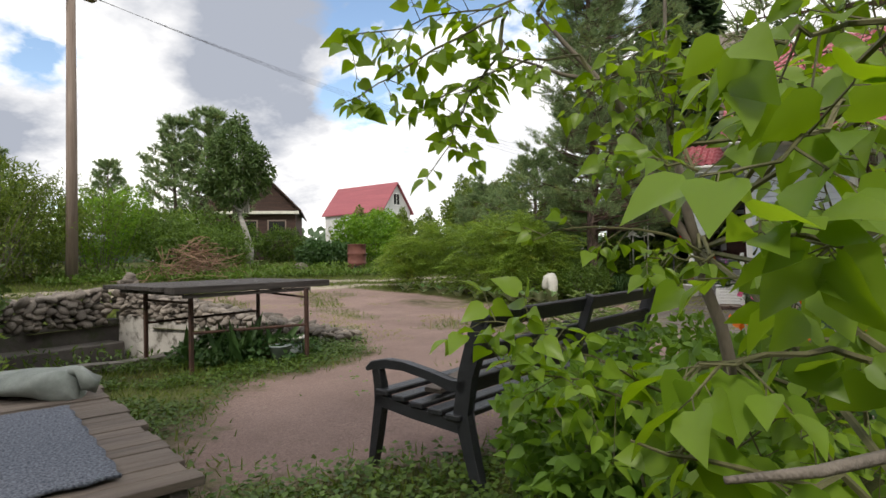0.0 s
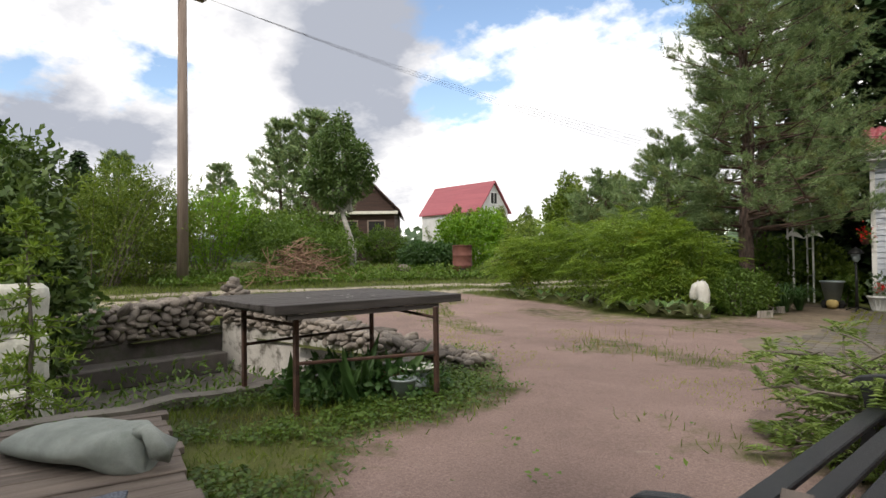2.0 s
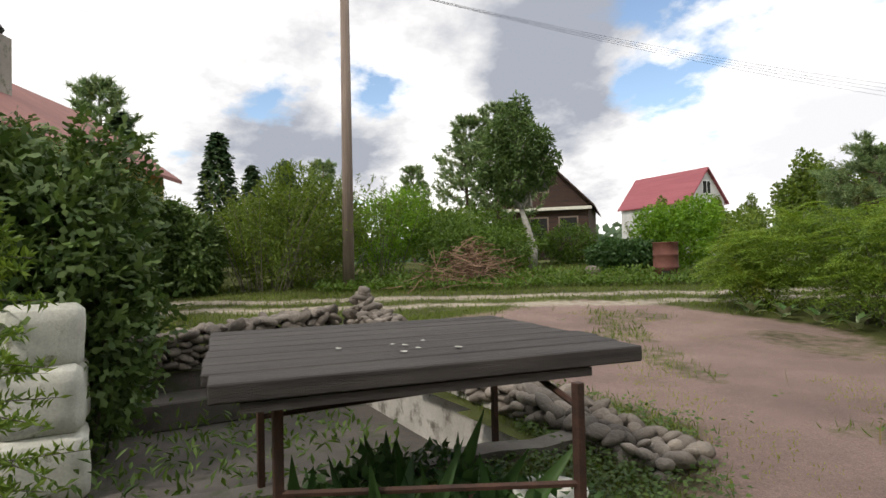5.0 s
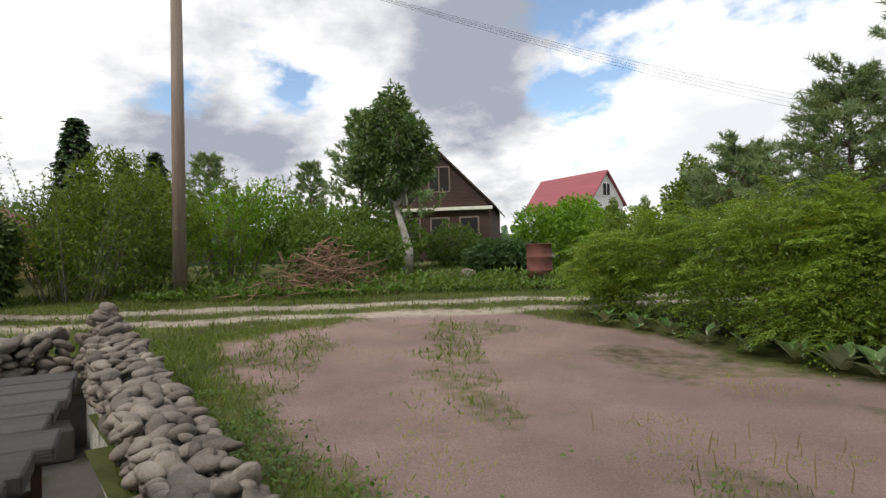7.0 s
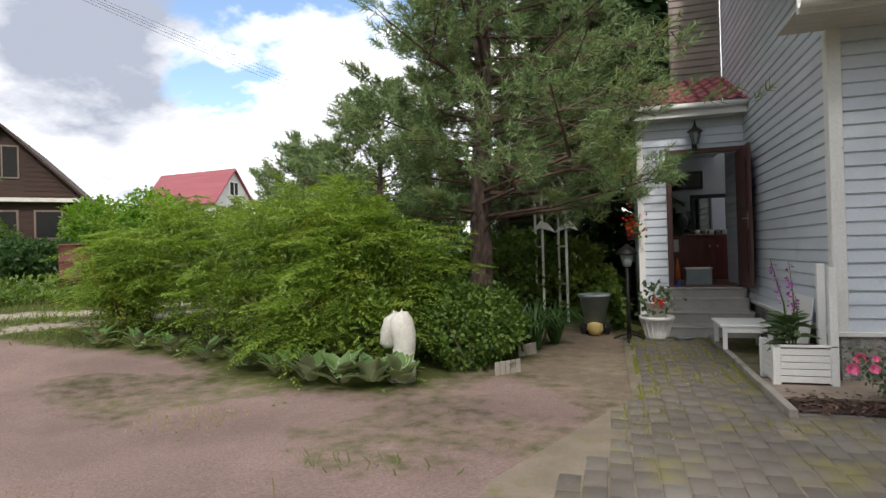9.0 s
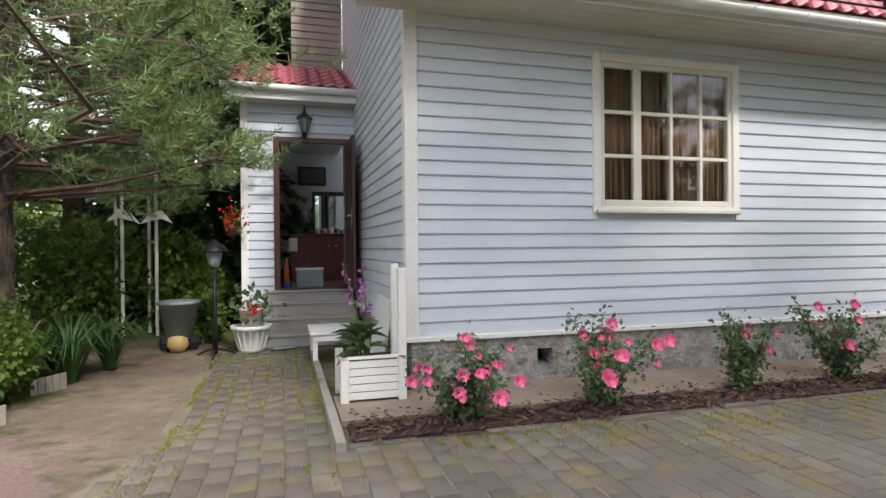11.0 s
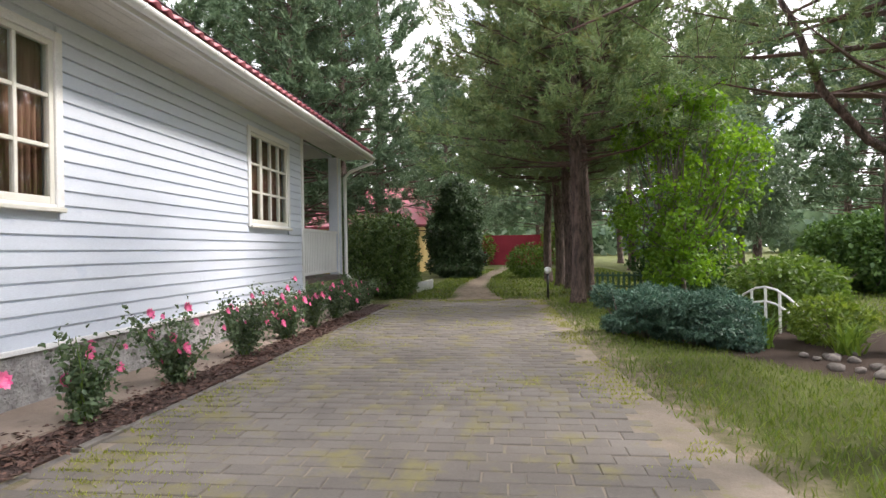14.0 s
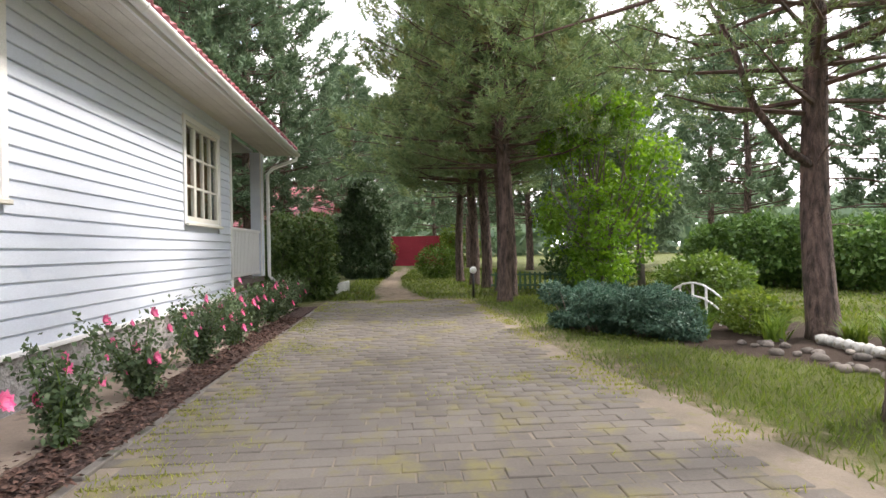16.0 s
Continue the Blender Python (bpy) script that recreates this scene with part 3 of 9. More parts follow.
def wobble(x, y, s, a):
    return a * (np.sin(x * 2.1 * s + 1.3 * np.sin(y * 1.7 * s)) + np.sin(y * 2.6 * s + 1.1 * np.sin(x * 1.3 * s + 2.0))) * 0.5


def zones(x, y):
    w = wobble(x, y, 1.0, 0.16) + wobble(x, y, 3.3, 0.07)
    gravel = smooth(-0.4, 0.4, edge_dist(GRAVEL, x, y) + w)
    dirt = np.maximum(smooth(-0.4, 0.4, edge_dist(DIRT, x, y) + w), 0.85 * smooth(-0.2, 0.2, edge_dist(PATHWAY, x, y) + w))
    dirt = np.maximum(dirt, 0.55 * smooth(-0.3, 0.3, edge_dist(PAVED, x, y) + 0.35))
    s = -0.88 * x + 0.47 * y + w
    moss = smooth(0.30, 0.75, np.sin(x * 0.9 + 1.7 * np.sin(y * 0.7)) * np.sin(y * 1.1 + 1.3 * np.sin(x * 0.8 + 1)) + 0.35 * np.sin(3.1 * x + 2 * np.sin(2.3 * y)) * np.sin(2.7 * y + 1.0))
    gravel = gravel * (1 - 0.45 * moss)
    lane = np.maximum(np.exp(-((s - 16.3) / 0.32) ** 2), np.exp(-((s - 17.6) / 0.36) ** 2)) * (x < -7)
    bed = smooth(-0.1, 0.1, edge_dist(BED, x, y) + w * 0.6)
    return gravel, dirt * (1 - gravel), lane, bed


def ground_material():
    m = bpy.data.materials.new("yard_ground")
    m.use_nodes = True
    nt = m.node_tree
    b = nt.nodes["Principled BSDF"]
    pos = nt.nodes.new("ShaderNodeNewGeometry").outputs["Position"]
    att = nt.nodes.new("ShaderNodeAttribute"); att.attribute_name = "zone"
    sep = nt.nodes.new("ShaderNodeSeparateColor")
    nt.links.new(att.outputs["Color"], sep.inputs[0])
    n_big, n_mid, n_fine, n_grit = noise_node(nt, pos, 0.7, 5), noise_node(nt, pos, 5.0, 5), noise_node(nt, pos, 45.0, 4), noise_node(nt, pos, 130.0, 3, 0.7)

    def layer(base, c1, c2, fac_sock, n, lo=0.3, hi=0.7):
        c = ramp_mix(nt, contrast(nt, n.outputs["Fac"], lo, hi), c1, c2)
        if base is None:
            return c.outputs[0]
        ad = nt.nodes.new("ShaderNodeMath"); ad.operation = "ADD"        # ragged edge
        sb = nt.nodes.new("ShaderNodeMath"); sb.operation = "MULTIPLY_ADD"; sb.inputs[1].default_value, sb.inputs[2].default_value = 1.4, -0.7
        nt.links.new(n_mid.outputs["Fac"], sb.inputs[0])
        nt.links.new(fac_sock, ad.inputs[0]); nt.links.new(sb.outputs[0], ad.inputs[1])
        mm = nt.nodes.new("ShaderNodeMixRGB")
        nt.links.new(contrast(nt, ad.outputs[0], 0.2, 0.8), mm.inputs["Fac"])
        nt.links.new(base, mm.inputs["Color1"]); nt.links.new(c.outputs[0], mm.inputs["Color2"])
        return mm.outputs[0]

    col = layer(None, (0.06, 0.07, 0.02), (0.11, 0.125, 0.036), None, n_big)
    col = layer(col, (0.20, 0.155, 0.11), (0.30, 0.24, 0.18), sep.outputs["Green"], n_mid)
    col = layer(col, (0.205, 0.142, 0.124), (0.345, 0.252, 0.225), sep.outputs["Red"], n_grit, 0.35, 0.65)
    col = layer(col, (0.30, 0.26, 0.20), (0.44, 0.39, 0.32), sep.outputs["Blue"], n_mid)
    al = nt.nodes.new("ShaderNodeMixRGB")
    nt.links.new(att.outputs["Alpha"], al.inputs["Fac"]); nt.links.new(col, al.inputs["Color1"])
    al.inputs["Color2"].default_value = (0.055, 0.038, 0.028, 1)
    hv = nt.nodes.new("ShaderNodeHueSaturation")
    nt.links.new(al.outputs[0], hv.inputs["Color"])
    mr = nt.nodes.new("ShaderNodeMapRange"); mr.inputs["To Min"].default_value, mr.inputs["To Max"].default_value = 0.55, 1.45
    nt.links.new(n_fine.outputs["Fac"], mr.inputs["Value"]); nt.links.new(mr.outputs[0], hv.inputs["Value"])
    h2 = nt.nodes.new("ShaderNodeHueSaturation")
    m2 = nt.nodes.new("ShaderNodeMapRange"); m2.inputs["From Min"].default_value, m2.inputs["From Max"].default_value, m2.inputs["To Min"].default_value, m2.inputs["To Max"].default_value = 0.3, 0.7, 0.74, 1.18
    nt.links.new(n_big.outputs["Fac"], m2.inputs["Value"]); nt.links.new(m2.outputs[0], h2.inputs["Value"]); nt.links.new(hv.outputs[0], h2.inputs["Color"])
    nt.links.new(h2.outputs[0], b.inputs["Base Color"])
    b.inputs["Roughness"].default_value = 0.95
    b.inputs["Specular IOR Level"].default_value = 0.2
    bp = nt.nodes.new("ShaderNodeBump"); bp.inputs["Strength"].default_value, bp.inputs["Distance"].default_value = 0.8, 0.02
    nt.links.new(n_grit.outputs["Fac"], bp.inputs["Height"]); nt.links.new(bp.outputs[0], b.inputs["Normal"])
    return m


def build_ground():
    near_x = np.arange(-20, 16.01, 0.16)
    near_y = np.arange(-4, 24.01, 0.16)
    gx = np.concatenate([[-1500, -700, -300, -150, -90, -60, -45, -35, -30, -26, -23], near_x, [18, 21, 25, 30, 36, 45, 60, 90, 150, 300, 700, 1500]])
    gy = np.concatenate([[-1500, -700, -300, -150, -90, -60, -40, -28, -20, -14, -10, -7], near_y, [27, 31, 36, 45, 60, 90, 150, 300, 700, 1500]])
    X, Y = np.meshgrid(gx, gy, indexing="ij")
    Z = land(X, Y) + wobble(X, Y, 0.6, 0.018) * (np.abs(X) < 30)
    g, d, l, bd = zones(X, Y)
    Z = Z + 0.015 * (1 - g) * (1 - d) - 0.02
    k = smooth(0.02, 0.4, edge_dist(PAVED, X, Y))
    Z = Z * (1 - k) - 0.05 * k
    nx, ny = X.shape
    idx = np.arange(nx * ny).reshape(nx, ny)
    q = np.stack([idx[:-1, :-1], idx[1:, :-1], idx[1:, 1:], idx[:-1, 1:]], -1).reshape(-1, 4)
    cx, cy = X.ravel()[q].mean(1), Y.ravel()[q].mean(1)
    q = q[edge_dist(PIT, cx, cy) < 0.1]
    me = raw_mesh("ground", np.stack([X, Y, Z], -1).reshape(-1, 3), q.ravel(), 4)
    a = me.color_attributes.new("zone", "FLOAT_COLOR", "POINT")
    a.data.foreach_set("color", np.stack([g, d, l, bd], -1).astype(np.float32).ravel())
    ob = to_object("ground", me, ground_material(), smooth=True)
    tagged(ob, "pinkish gravel yard edged by patchy grass and dirt", "ground", kind="structure")


build_ground()

# ---- house ----
HX0, HX1, HY = -0.22, 9.2, 13.28      # front wall, its corner and end
PITCH, Z_BASE, Z_EAVE = 0.1330, 0.47, 3.62


def siding_boards(name, length, z0, z1, m, holes=(), top=None, material=None, parent=None, kids=True):
    """Lap boards along a wall that faces -y in its own frame, cut round holes (x0, x1, z0, z1); top(z): length left under a slope."""
    rows, z = [], z0
    while z < z1 - 0.01:
        h = min(PITCH, z1 - z)
        spans = [(0.0, length)] if top is None else [top(z + h)]
        for hx0, hx1, hz0, hz1 in holes:
            if z + h > hz0 + 0.02 and z < hz1 - 0.02:
                spans = [s for a, b_ in spans for s in ((a, min(b_, hx0)), (max(a, hx1), b_)) if s[1] - s[0] > 0.02]
        rows += [(a, b_, z, h) for a, b_ in spans if b_ - a > 0.02]
        z += PITCH
    out = []
    for a, b_, z, h in rows:
        bm = bmesh.new()
        prof = [(0.0, z), (-0.020, z), (-0.027, z + 0.008), (-0.020, z + h - 0.016), (-0.003, z + h - 0.015), (-0.002, z + h), (0.0, z + h)]
        A, B = [bm.verts.new(m @ Vector((a, y, zz))) for y, zz in prof], [bm.verts.new(m @ Vector((b_, y, zz))) for y, zz in prof]
        for i in range(len(prof) - 1):
            bm.faces.new((A[i], B[i], B[i + 1], A[i + 1]))
        bm.faces.new(A); bm.faces.new(B[::-1])
        out.append(part(name, bm, material or M["siding"], parent))
    return out


def wall_with_holes(name, length, z0, z1, thick, m, holes, material, label):
    """A slab behind y = 0 in its frame with rectangular openings right through it."""
    bm = bmesh.new()
    xs = sorted({0.0, length, *[h[0] for h in holes], *[h[1] for h in holes]})
    for a, b_ in zip(xs, xs[1:]):
        cuts = sorted((h[2], h[3]) for h in holes if h[0] <= a + 1e-6 and h[1] >= b_ - 1e-6)
        z = z0
        for c0, c1 in cuts + [(z1, z1)]:
            if c0 - z > 0.005:
                box(bm, a, b_, 0.0, thick, z, c0)
            z = c1
    bmesh.ops.remove_doubles(bm, verts=bm.verts, dist=0.0005)
    bmesh.ops.transform(bm, matrix=m, verts=bm.verts)
    w = part(name, bm, material)
    return tagged(w, label, "wall", kind="structure")


W1, W2 = (1.62, 3.36, 1.63, 3.20), (6.92, 8.52, 1.64, 3.19)      # x0, x1, z0, z1 outside the casings


def casement(name, w, wide):
    """A window in the front wall: casing, sash bars, panes, sill."""
    x0, x1, z0, z1 = w
    root = empty(name, (0, HY, 0))
    tagged(root, "cream painted wooden window with twelve panes and brown curtains", "window", kind="structure")
    c = 0.085
    for nm, d in (("casing", (x0, x0 + c, -0.05, 0.0, z0, z1)), ("casing", (x1 - c, x1, -0.05, 0.0, z0, z1)),
                  ("casing", (x0 + c, x1 - c, -0.05, 0.0, z1 - c, z1)), ("casing", (x0 + c, x1 - c, -0.05, 0.0, z0, z0 + 0.06))):
        boxed(nm, d, M["trim"], root, bevel=0.006)
    boxed("window_sill", (x0 + 0.02, x1 - 0.02, -0.095, -0.05, z0 - 0.012, z0 + 0.03), M["window_paint"], root, bevel=0.008)
    a0, a1, b0, b1 = x0 + c, x1 - c, z0 + 0.06, z1 - c
    f = 0.05
    cuts = wide       # vertical members: (x as a share of the opening, width)
    for nm, d in (("sash_frame", (a0, a0 + f, -0.03, 0.03, b0, b1)), ("sash_frame", (a1 - f, a1, -0.03, 0.03, b0, b1)),
                  ("sash_frame", (a0 + f, a1 - f, -0.03, 0.03, b1 - f, b1)), ("sash_frame", (a0 + f, a1 - f, -0.03, 0.03, b0, b0 + f + 0.015))):
        boxed(nm, d, M["window_paint"], root, bevel=0.005)
    xs = [a0 + f]
    for share, wd in cuts:
        xc = a0 + (a1 - a0) * share
        boxed("mullion" if wd > 0.06 else "glazing_bar", (xc - wd / 2, xc + wd / 2, -0.028, 0.024, b0 + f + 0.015, b1 - f), M["window_paint"], root, bevel=0.005)
        xs += [xc - wd / 2, xc + wd / 2]
    xs.append(a1 - f)
    zs0, zs1 = b0 + f + 0.015, b1 - f
    for i in range(0, len(xs), 2):
        for k in range(3):
            p0, p1 = zs0 + (zs1 - zs0) * k / 3, zs0 + (zs1 - zs0) * (k + 1) / 3
            if k:
                boxed("glazing_bar", (xs[i], xs[i + 1], -0.022, 0.02, p0 - 0.018, p0 + 0.018), M["window_paint"], root, bevel=0.004)
            pane = boxed("pane", (xs[i], xs[i + 1], -0.004, 0.0, p0 + (0.018 if k else 0), p1 - (0.018 if k < 2 else 0)), M["glass"], root)
            pane.visible_shadow = False
    # curtains inside, in folds
    for c0, c1 in ((a0 + 0.01, a0 + (a1 - a0) * 0.49), (a0 + (a1 - a0) * 0.51, a1 - 0.01)):
        bm = bmesh.new()
        n = 40
        va = [(c0 + (c1 - c0) * i / n, 0.085 + 0.03 * math.sin(i * 1.9) + 0.012 * math.sin(i * 0.7)) for i in range(n + 1)]
        lo = [bm.verts.new((x, y, b0 - 0.05)) for x, y in va]
        hi = [bm.verts.new((x, y, b1 + 0.02)) for x, y in va]
        for i in range(n):
            bm.faces.new((lo[i], lo[i + 1], hi[i + 1], hi[i]))
        cu = part("curtain", bm, M["curtain"], None, smooth=True)
        cu.location = (0, HY, 0)
        so = cu.modifiers.new("thick", "SOLIDIFY"); so.thickness = 0.004
        tagged(cu, "brown patterned curtain hanging in folds behind a window", "curtain")
    return root


def roof_sheet(name, x0, x1, y0, z0, y1, z1, label, step=0.19, row=0.38):
    """Pressed metal tiles: waves across, a step every row up the slope."""
    run = math.hypot(y1 - y0, z1 - z0)
    nx, nr = int((x1 - x0) / (step / 6)), int(run / row)
    us = np.linspace(x0, x1, nx + 1)
    vs, lift = [], []
    for r in range(nr):
        for v, h in ((r * row, 0.03), (r * row + row * 0.5, 0.012), ((r + 1) * row - 0.002, 0.0)):
            vs.append(min(v, run)); lift.append(h)
    vs, lift = np.array(vs), np.array(lift)
    U, V = np.meshgrid(us, vs, indexing="ij")
    H = lift[None, :] + 0.022 * np.cos(2 * np.pi * (U - x0) / step)
    cy, cz = (y1 - y0) / run, (z1 - z0) / run
    P = np.stack([U, y0 + V * cy - H * cz, z0 + V * cz + H * abs(cy)], -1)
    n, k = U.shape
    idx = np.arange(n * k).reshape(n, k)
    q = np.stack([idx[:-1, :-1], idx[1:, :-1], idx[1:, 1:], idx[:-1, 1:]], -1).reshape(-1)
    ob = to_object(name, raw_mesh(name, P.reshape(-1, 3), q, 4), M["roof_red"], smooth=False)
    so = ob.modifiers.new("thick", "SOLIDIFY"); so.thickness = 0.01
    return tagged(ob, label, "roof", kind="structure")


def build_house():
    front = Matrix.Translation((HX0, HY, 0))
    holes = [(w[0] + 0.06 - HX0, w[1] - 0.06 - HX0, w[2] + 0.04, w[3] - 0.06) for w in (W1, W2)]
    L = HX1 - HX0
    wf = wall_with_holes("wall_front", L, Z_BASE, Z_EAVE, 0.2, front, holes, M["siding"], "white horizontal lap siding of the house front")
    siding_boards("board", L - 0.01, Z_BASE + 0.02, Z_EAVE, Matrix.Translation((HX0 + 0.005, HY - 0.001, 0)), [(w[0] + 0.04 - HX0, w[1] - 0.04 - HX0, w[2] + 0.02, w[3] - 0.02) for w in (W1, W2)], parent=wf)
    # gable side, facing -x: runs back from the corner
    RIDGE_Y, TAN = 18.6, math.tan(radians(32))
    side = Matrix.Translation((HX0, HY, 0)) @ Matrix.Rotation(radians(90), 4, "Z") @ Matrix.Scale(-1, 4, (0, 1, 0))
    bm = bmesh.new()
    z_r = Z_EAVE + (RIDGE_Y - HY) * TAN
    for x in (HX0 + 0.004, HX0 + 0.2):
        pass
    prof = [(HY + 0.2, Z_BASE), (RIDGE_Y, Z_BASE), (RIDGE_Y, z_r), (HY + 0.2, Z_EAVE + 0.12)]
    A, B = [bm.verts.new((HX0 + 0.004, y, z)) for y, z in prof], [bm.verts.new((HX0 + 0.2, y, z)) for y, z in prof]
    bm.faces.new(A); bm.faces.new(B[::-1])
    for i in range(4):
        bm.faces.new((A[i], B[i], B[(i + 1) % 4], A[(i + 1) % 4]))
    ws = part("wall_side", bm, M["siding"])
    tagged(ws, "white lap siding of the house gable side", "wall", kind="structure")
    m_side = Matrix(((0, 1, 0, HX0), (1, 0, 0, HY), (0, 0, 1, 0), (0, 0, 0, 1)))
    siding_boards("board", RIDGE_Y - HY, Z_BASE + 0.02, z_r, m_side, top=lambda z: (max(0.0, (z - Z_EAVE) / TAN), RIDGE_Y - HY), parent=ws)
    # corner board, drip trim, foundation
    bm = bmesh.new()
    box(bm, HX0 - 0.035, HX0 + 0.085, HY - 0.035, HY - 0.001, Z_BASE + 0.03, Z_EAVE, 0.004)
    box(bm, HX0 - 0.035, HX0 - 0.001, HY + 0.001, HY + 0.10, Z_BASE + 0.03, Z_EAVE, 0.004)
    tagged(part("trim_corner", bm, M["trim"]), "white corner board of the house", "trim", kind="structure")
    bm = bmesh.new()
    box(bm, HX0 - 0.06, HX1 + 0.02, HY - 0.06, HY + 0.0, Z_BASE - 0.015, Z_BASE + 0.03, 0.005)
    box(bm, HX0 - 0.06, HX0, HY + 0.0, 17.0, Z_BASE - 0.015, Z_BASE + 0.03, 0.005)
    tagged(part("trim_drip", bm, M["trim"]), "white drip trim along the foot of the siding", "trim", kind="structure")
    vx = 1.08
    base = wall_with_holes("foundation", HX1 + 2.5 - HX0, -0.1, Z_BASE - 0.015, 0.25, Matrix.Translation((HX0 + 0.02, HY - 0.02, 0)), [(vx - HX0 - 0.08, vx - HX0 + 0.08, 0.17, 0.33), (5.0, 5.16, 0.17, 0.33)], M["plaster"], "rough grey plastered foundation with square air vents")
    # black sheet behind the vents paints the shade inside them
    boxed("vent_shade_sheet", (HX0, HX1, HY + 0.24, HY + 0.26, 0.1, 0.4), M["dark"], base)
    bm = bmesh.new(); box(bm, HX0 + 0.02, HX0 + 0.25, HY + 0.23, 17.2, -0.1, Z_BASE - 0.015)
    tagged(part("foundation_side", bm, M["plaster"]), "rough grey plastered foundation", "wall", kind="structure")
    casement("window_1", W1, [(0.27, 0.09), (0.525, 0.035), (0.755, 0.035)])
    casement("window_2", W2, [(0.27, 0.09), (0.525, 0.035), (0.755, 0.035)])
    # dim room behind
    bm = bmesh.new()
    box(bm, HX0 + 0.2, HX1 - 0.1, HY + 2.6, HY + 2.7, 0.5, 3.4)
    tagged(part("wall_room", bm, M["dark_room"]), "plain room wall behind the windows", "wall", kind="structure")
    bm = bmesh.new()
    box(bm, HX0 + 0.2, HX1 - 0.1, HY + 0.2, HY + 2.6, 0.5, 0.55)
    tagged(part("floor_room", bm, M["wood_floor"]), "brown wooden floor behind the windows", "floor", kind="structure")
    bm = bmesh.new()
    box(bm, HX0 + 0.2, HX1 + 2.5, HY + 0.2, HY + 2.6, 3.45, 3.5)
    tagged(part("ceiling_room", bm, M["dark_room"]), "plain ceiling", "ceiling", kind="structure")
    # eaves: soffit, fascia, gutter, roof
    ex0, ex1, ey = HX0 - 0.45, 11.95, 12.62
    sf = empty("soffit"); tagged(sf, "pale boarded soffit under the eaves", "soffit", kind="structure")
    for i in range(5):
        y0 = ey + 0.02 + i * 0.128
        boxed("soffit_board", (ex0, ex1, y0, y0 + 0.122, 3.42, 3.44), M["soffit"], sf)
    boxed("fascia", (ex0, ex1, ey - 0.01, ey + 0.018, 3.38, 3.56), M["trim"])
    tagged(bpy.data.objects["fascia"], "white fascia board along the eaves", "trim", kind="structure")
    gut = empty("gutter", (0, ey - 0.075, 3.47))
    tagged(gut, "white half-round rain gutter with brackets and downpipe", "gutter")
    bm = bmesh.new()
    n = 10
    prof = [(0.062 * math.cos(math.pi * k / n + math.pi), 0.062 * math.sin(math.pi * k / n + math.pi)) for k in range(n + 1)]
    prof += [(y * 0.93, z * 0.93) for y, z in reversed(prof)]
    A, B = [bm.verts.new((ex0, y, z)) for y, z in prof], [bm.verts.new((ex1, y, z - 0.02)) for y, z in prof]
    for i in range(len(prof)):
        bm.faces.new((A[i], A[(i + 1) % len(prof)], B[(i + 1) % len(prof)], B[i]))
    part("trough", bm, M["trim"], gut, smooth=True)
    x = ex0 + 0.4
    while x < ex1:
        bm = bmesh.new()
        pts = [(x, 0.066 * math.cos(math.pi * k / 8 + math.pi) , 0.066 * math.sin(math.pi * k / 8 + math.pi)) for k in range(9)]
        tube(bm, pts, 0.009, 6)
        part("bracket", bm, M["trim"], gut)
        x += 0.62
    bm = bmesh.new()
    tube(bm, [(ex1 - 0.12, 0, -0.05), (ex1 - 0.12, 0.02, -0.16), (ex1 - 0.25, 0.5, -0.36), (ex1 - 0.28, 0.62, -0.5), (ex1 - 0.28, 0.62, -2.75), (ex1 - 0.26, 0.45, -2.95)], 0.04, 10)
    part("downpipe", bm, M["trim"], gut, smooth=True)
    roof_sheet("roof", ex0, ex1 + 0.05, ey - 0.06, 3.55, RIDGE_Y, 3.55 + (RIDGE_Y - ey + 0.06) * TAN, "red pressed metal tile roof")
    boxed("roof_deck", (ex0 + 0.03, ex1, 0, 1, 0, 0.05), M["soffit"])
    rd = bpy.data.objects["roof_deck"]
    tagged(rd, "boards under the roof sheets", "roof", kind="structure")
    rd.matrix_basis = Matrix.Translation((0, ey, 3.5)) @ Matrix.Rotation(radians(32), 4, "X") @ Matrix.Diagonal((1, (RIDGE_Y - ey) / math.cos(radians(32)), 1, 1))
    # snow guard on the roof
    sg = empty("snow_guard", (0, ey + 0.55, 3.55 + 0.6 * TAN))
    tagged(sg, "dark pipe snow guard along the roof edge", "snow guard")
    for dz in (0.06, 0.14):
        bm = bmesh.new(); tube(bm, [(ex0 + 0.5, 0, dz), (ex1 - 0.3, 0, dz)], 0.014, 6)
        part("rail", bm, M["black_metal"], sg)
    x = ex0 + 0.6
    while x < ex1 - 0.3:
        bm = bmesh.new(); box(bm, x, x + 0.01, -0.04, 0.02, -0.03, 0.17)
        part("stand", bm, M["black_metal"], sg)
        x += 0.9
    boxed("wall_back", (HX0, 12, RIDGE_Y, RIDGE_Y + 0.2, -0.1, z_r), M["siding"])
    tagged(bpy.data.objects["wall_back"], "plain back wall of the house", "wall", kind="structure")


build_house()


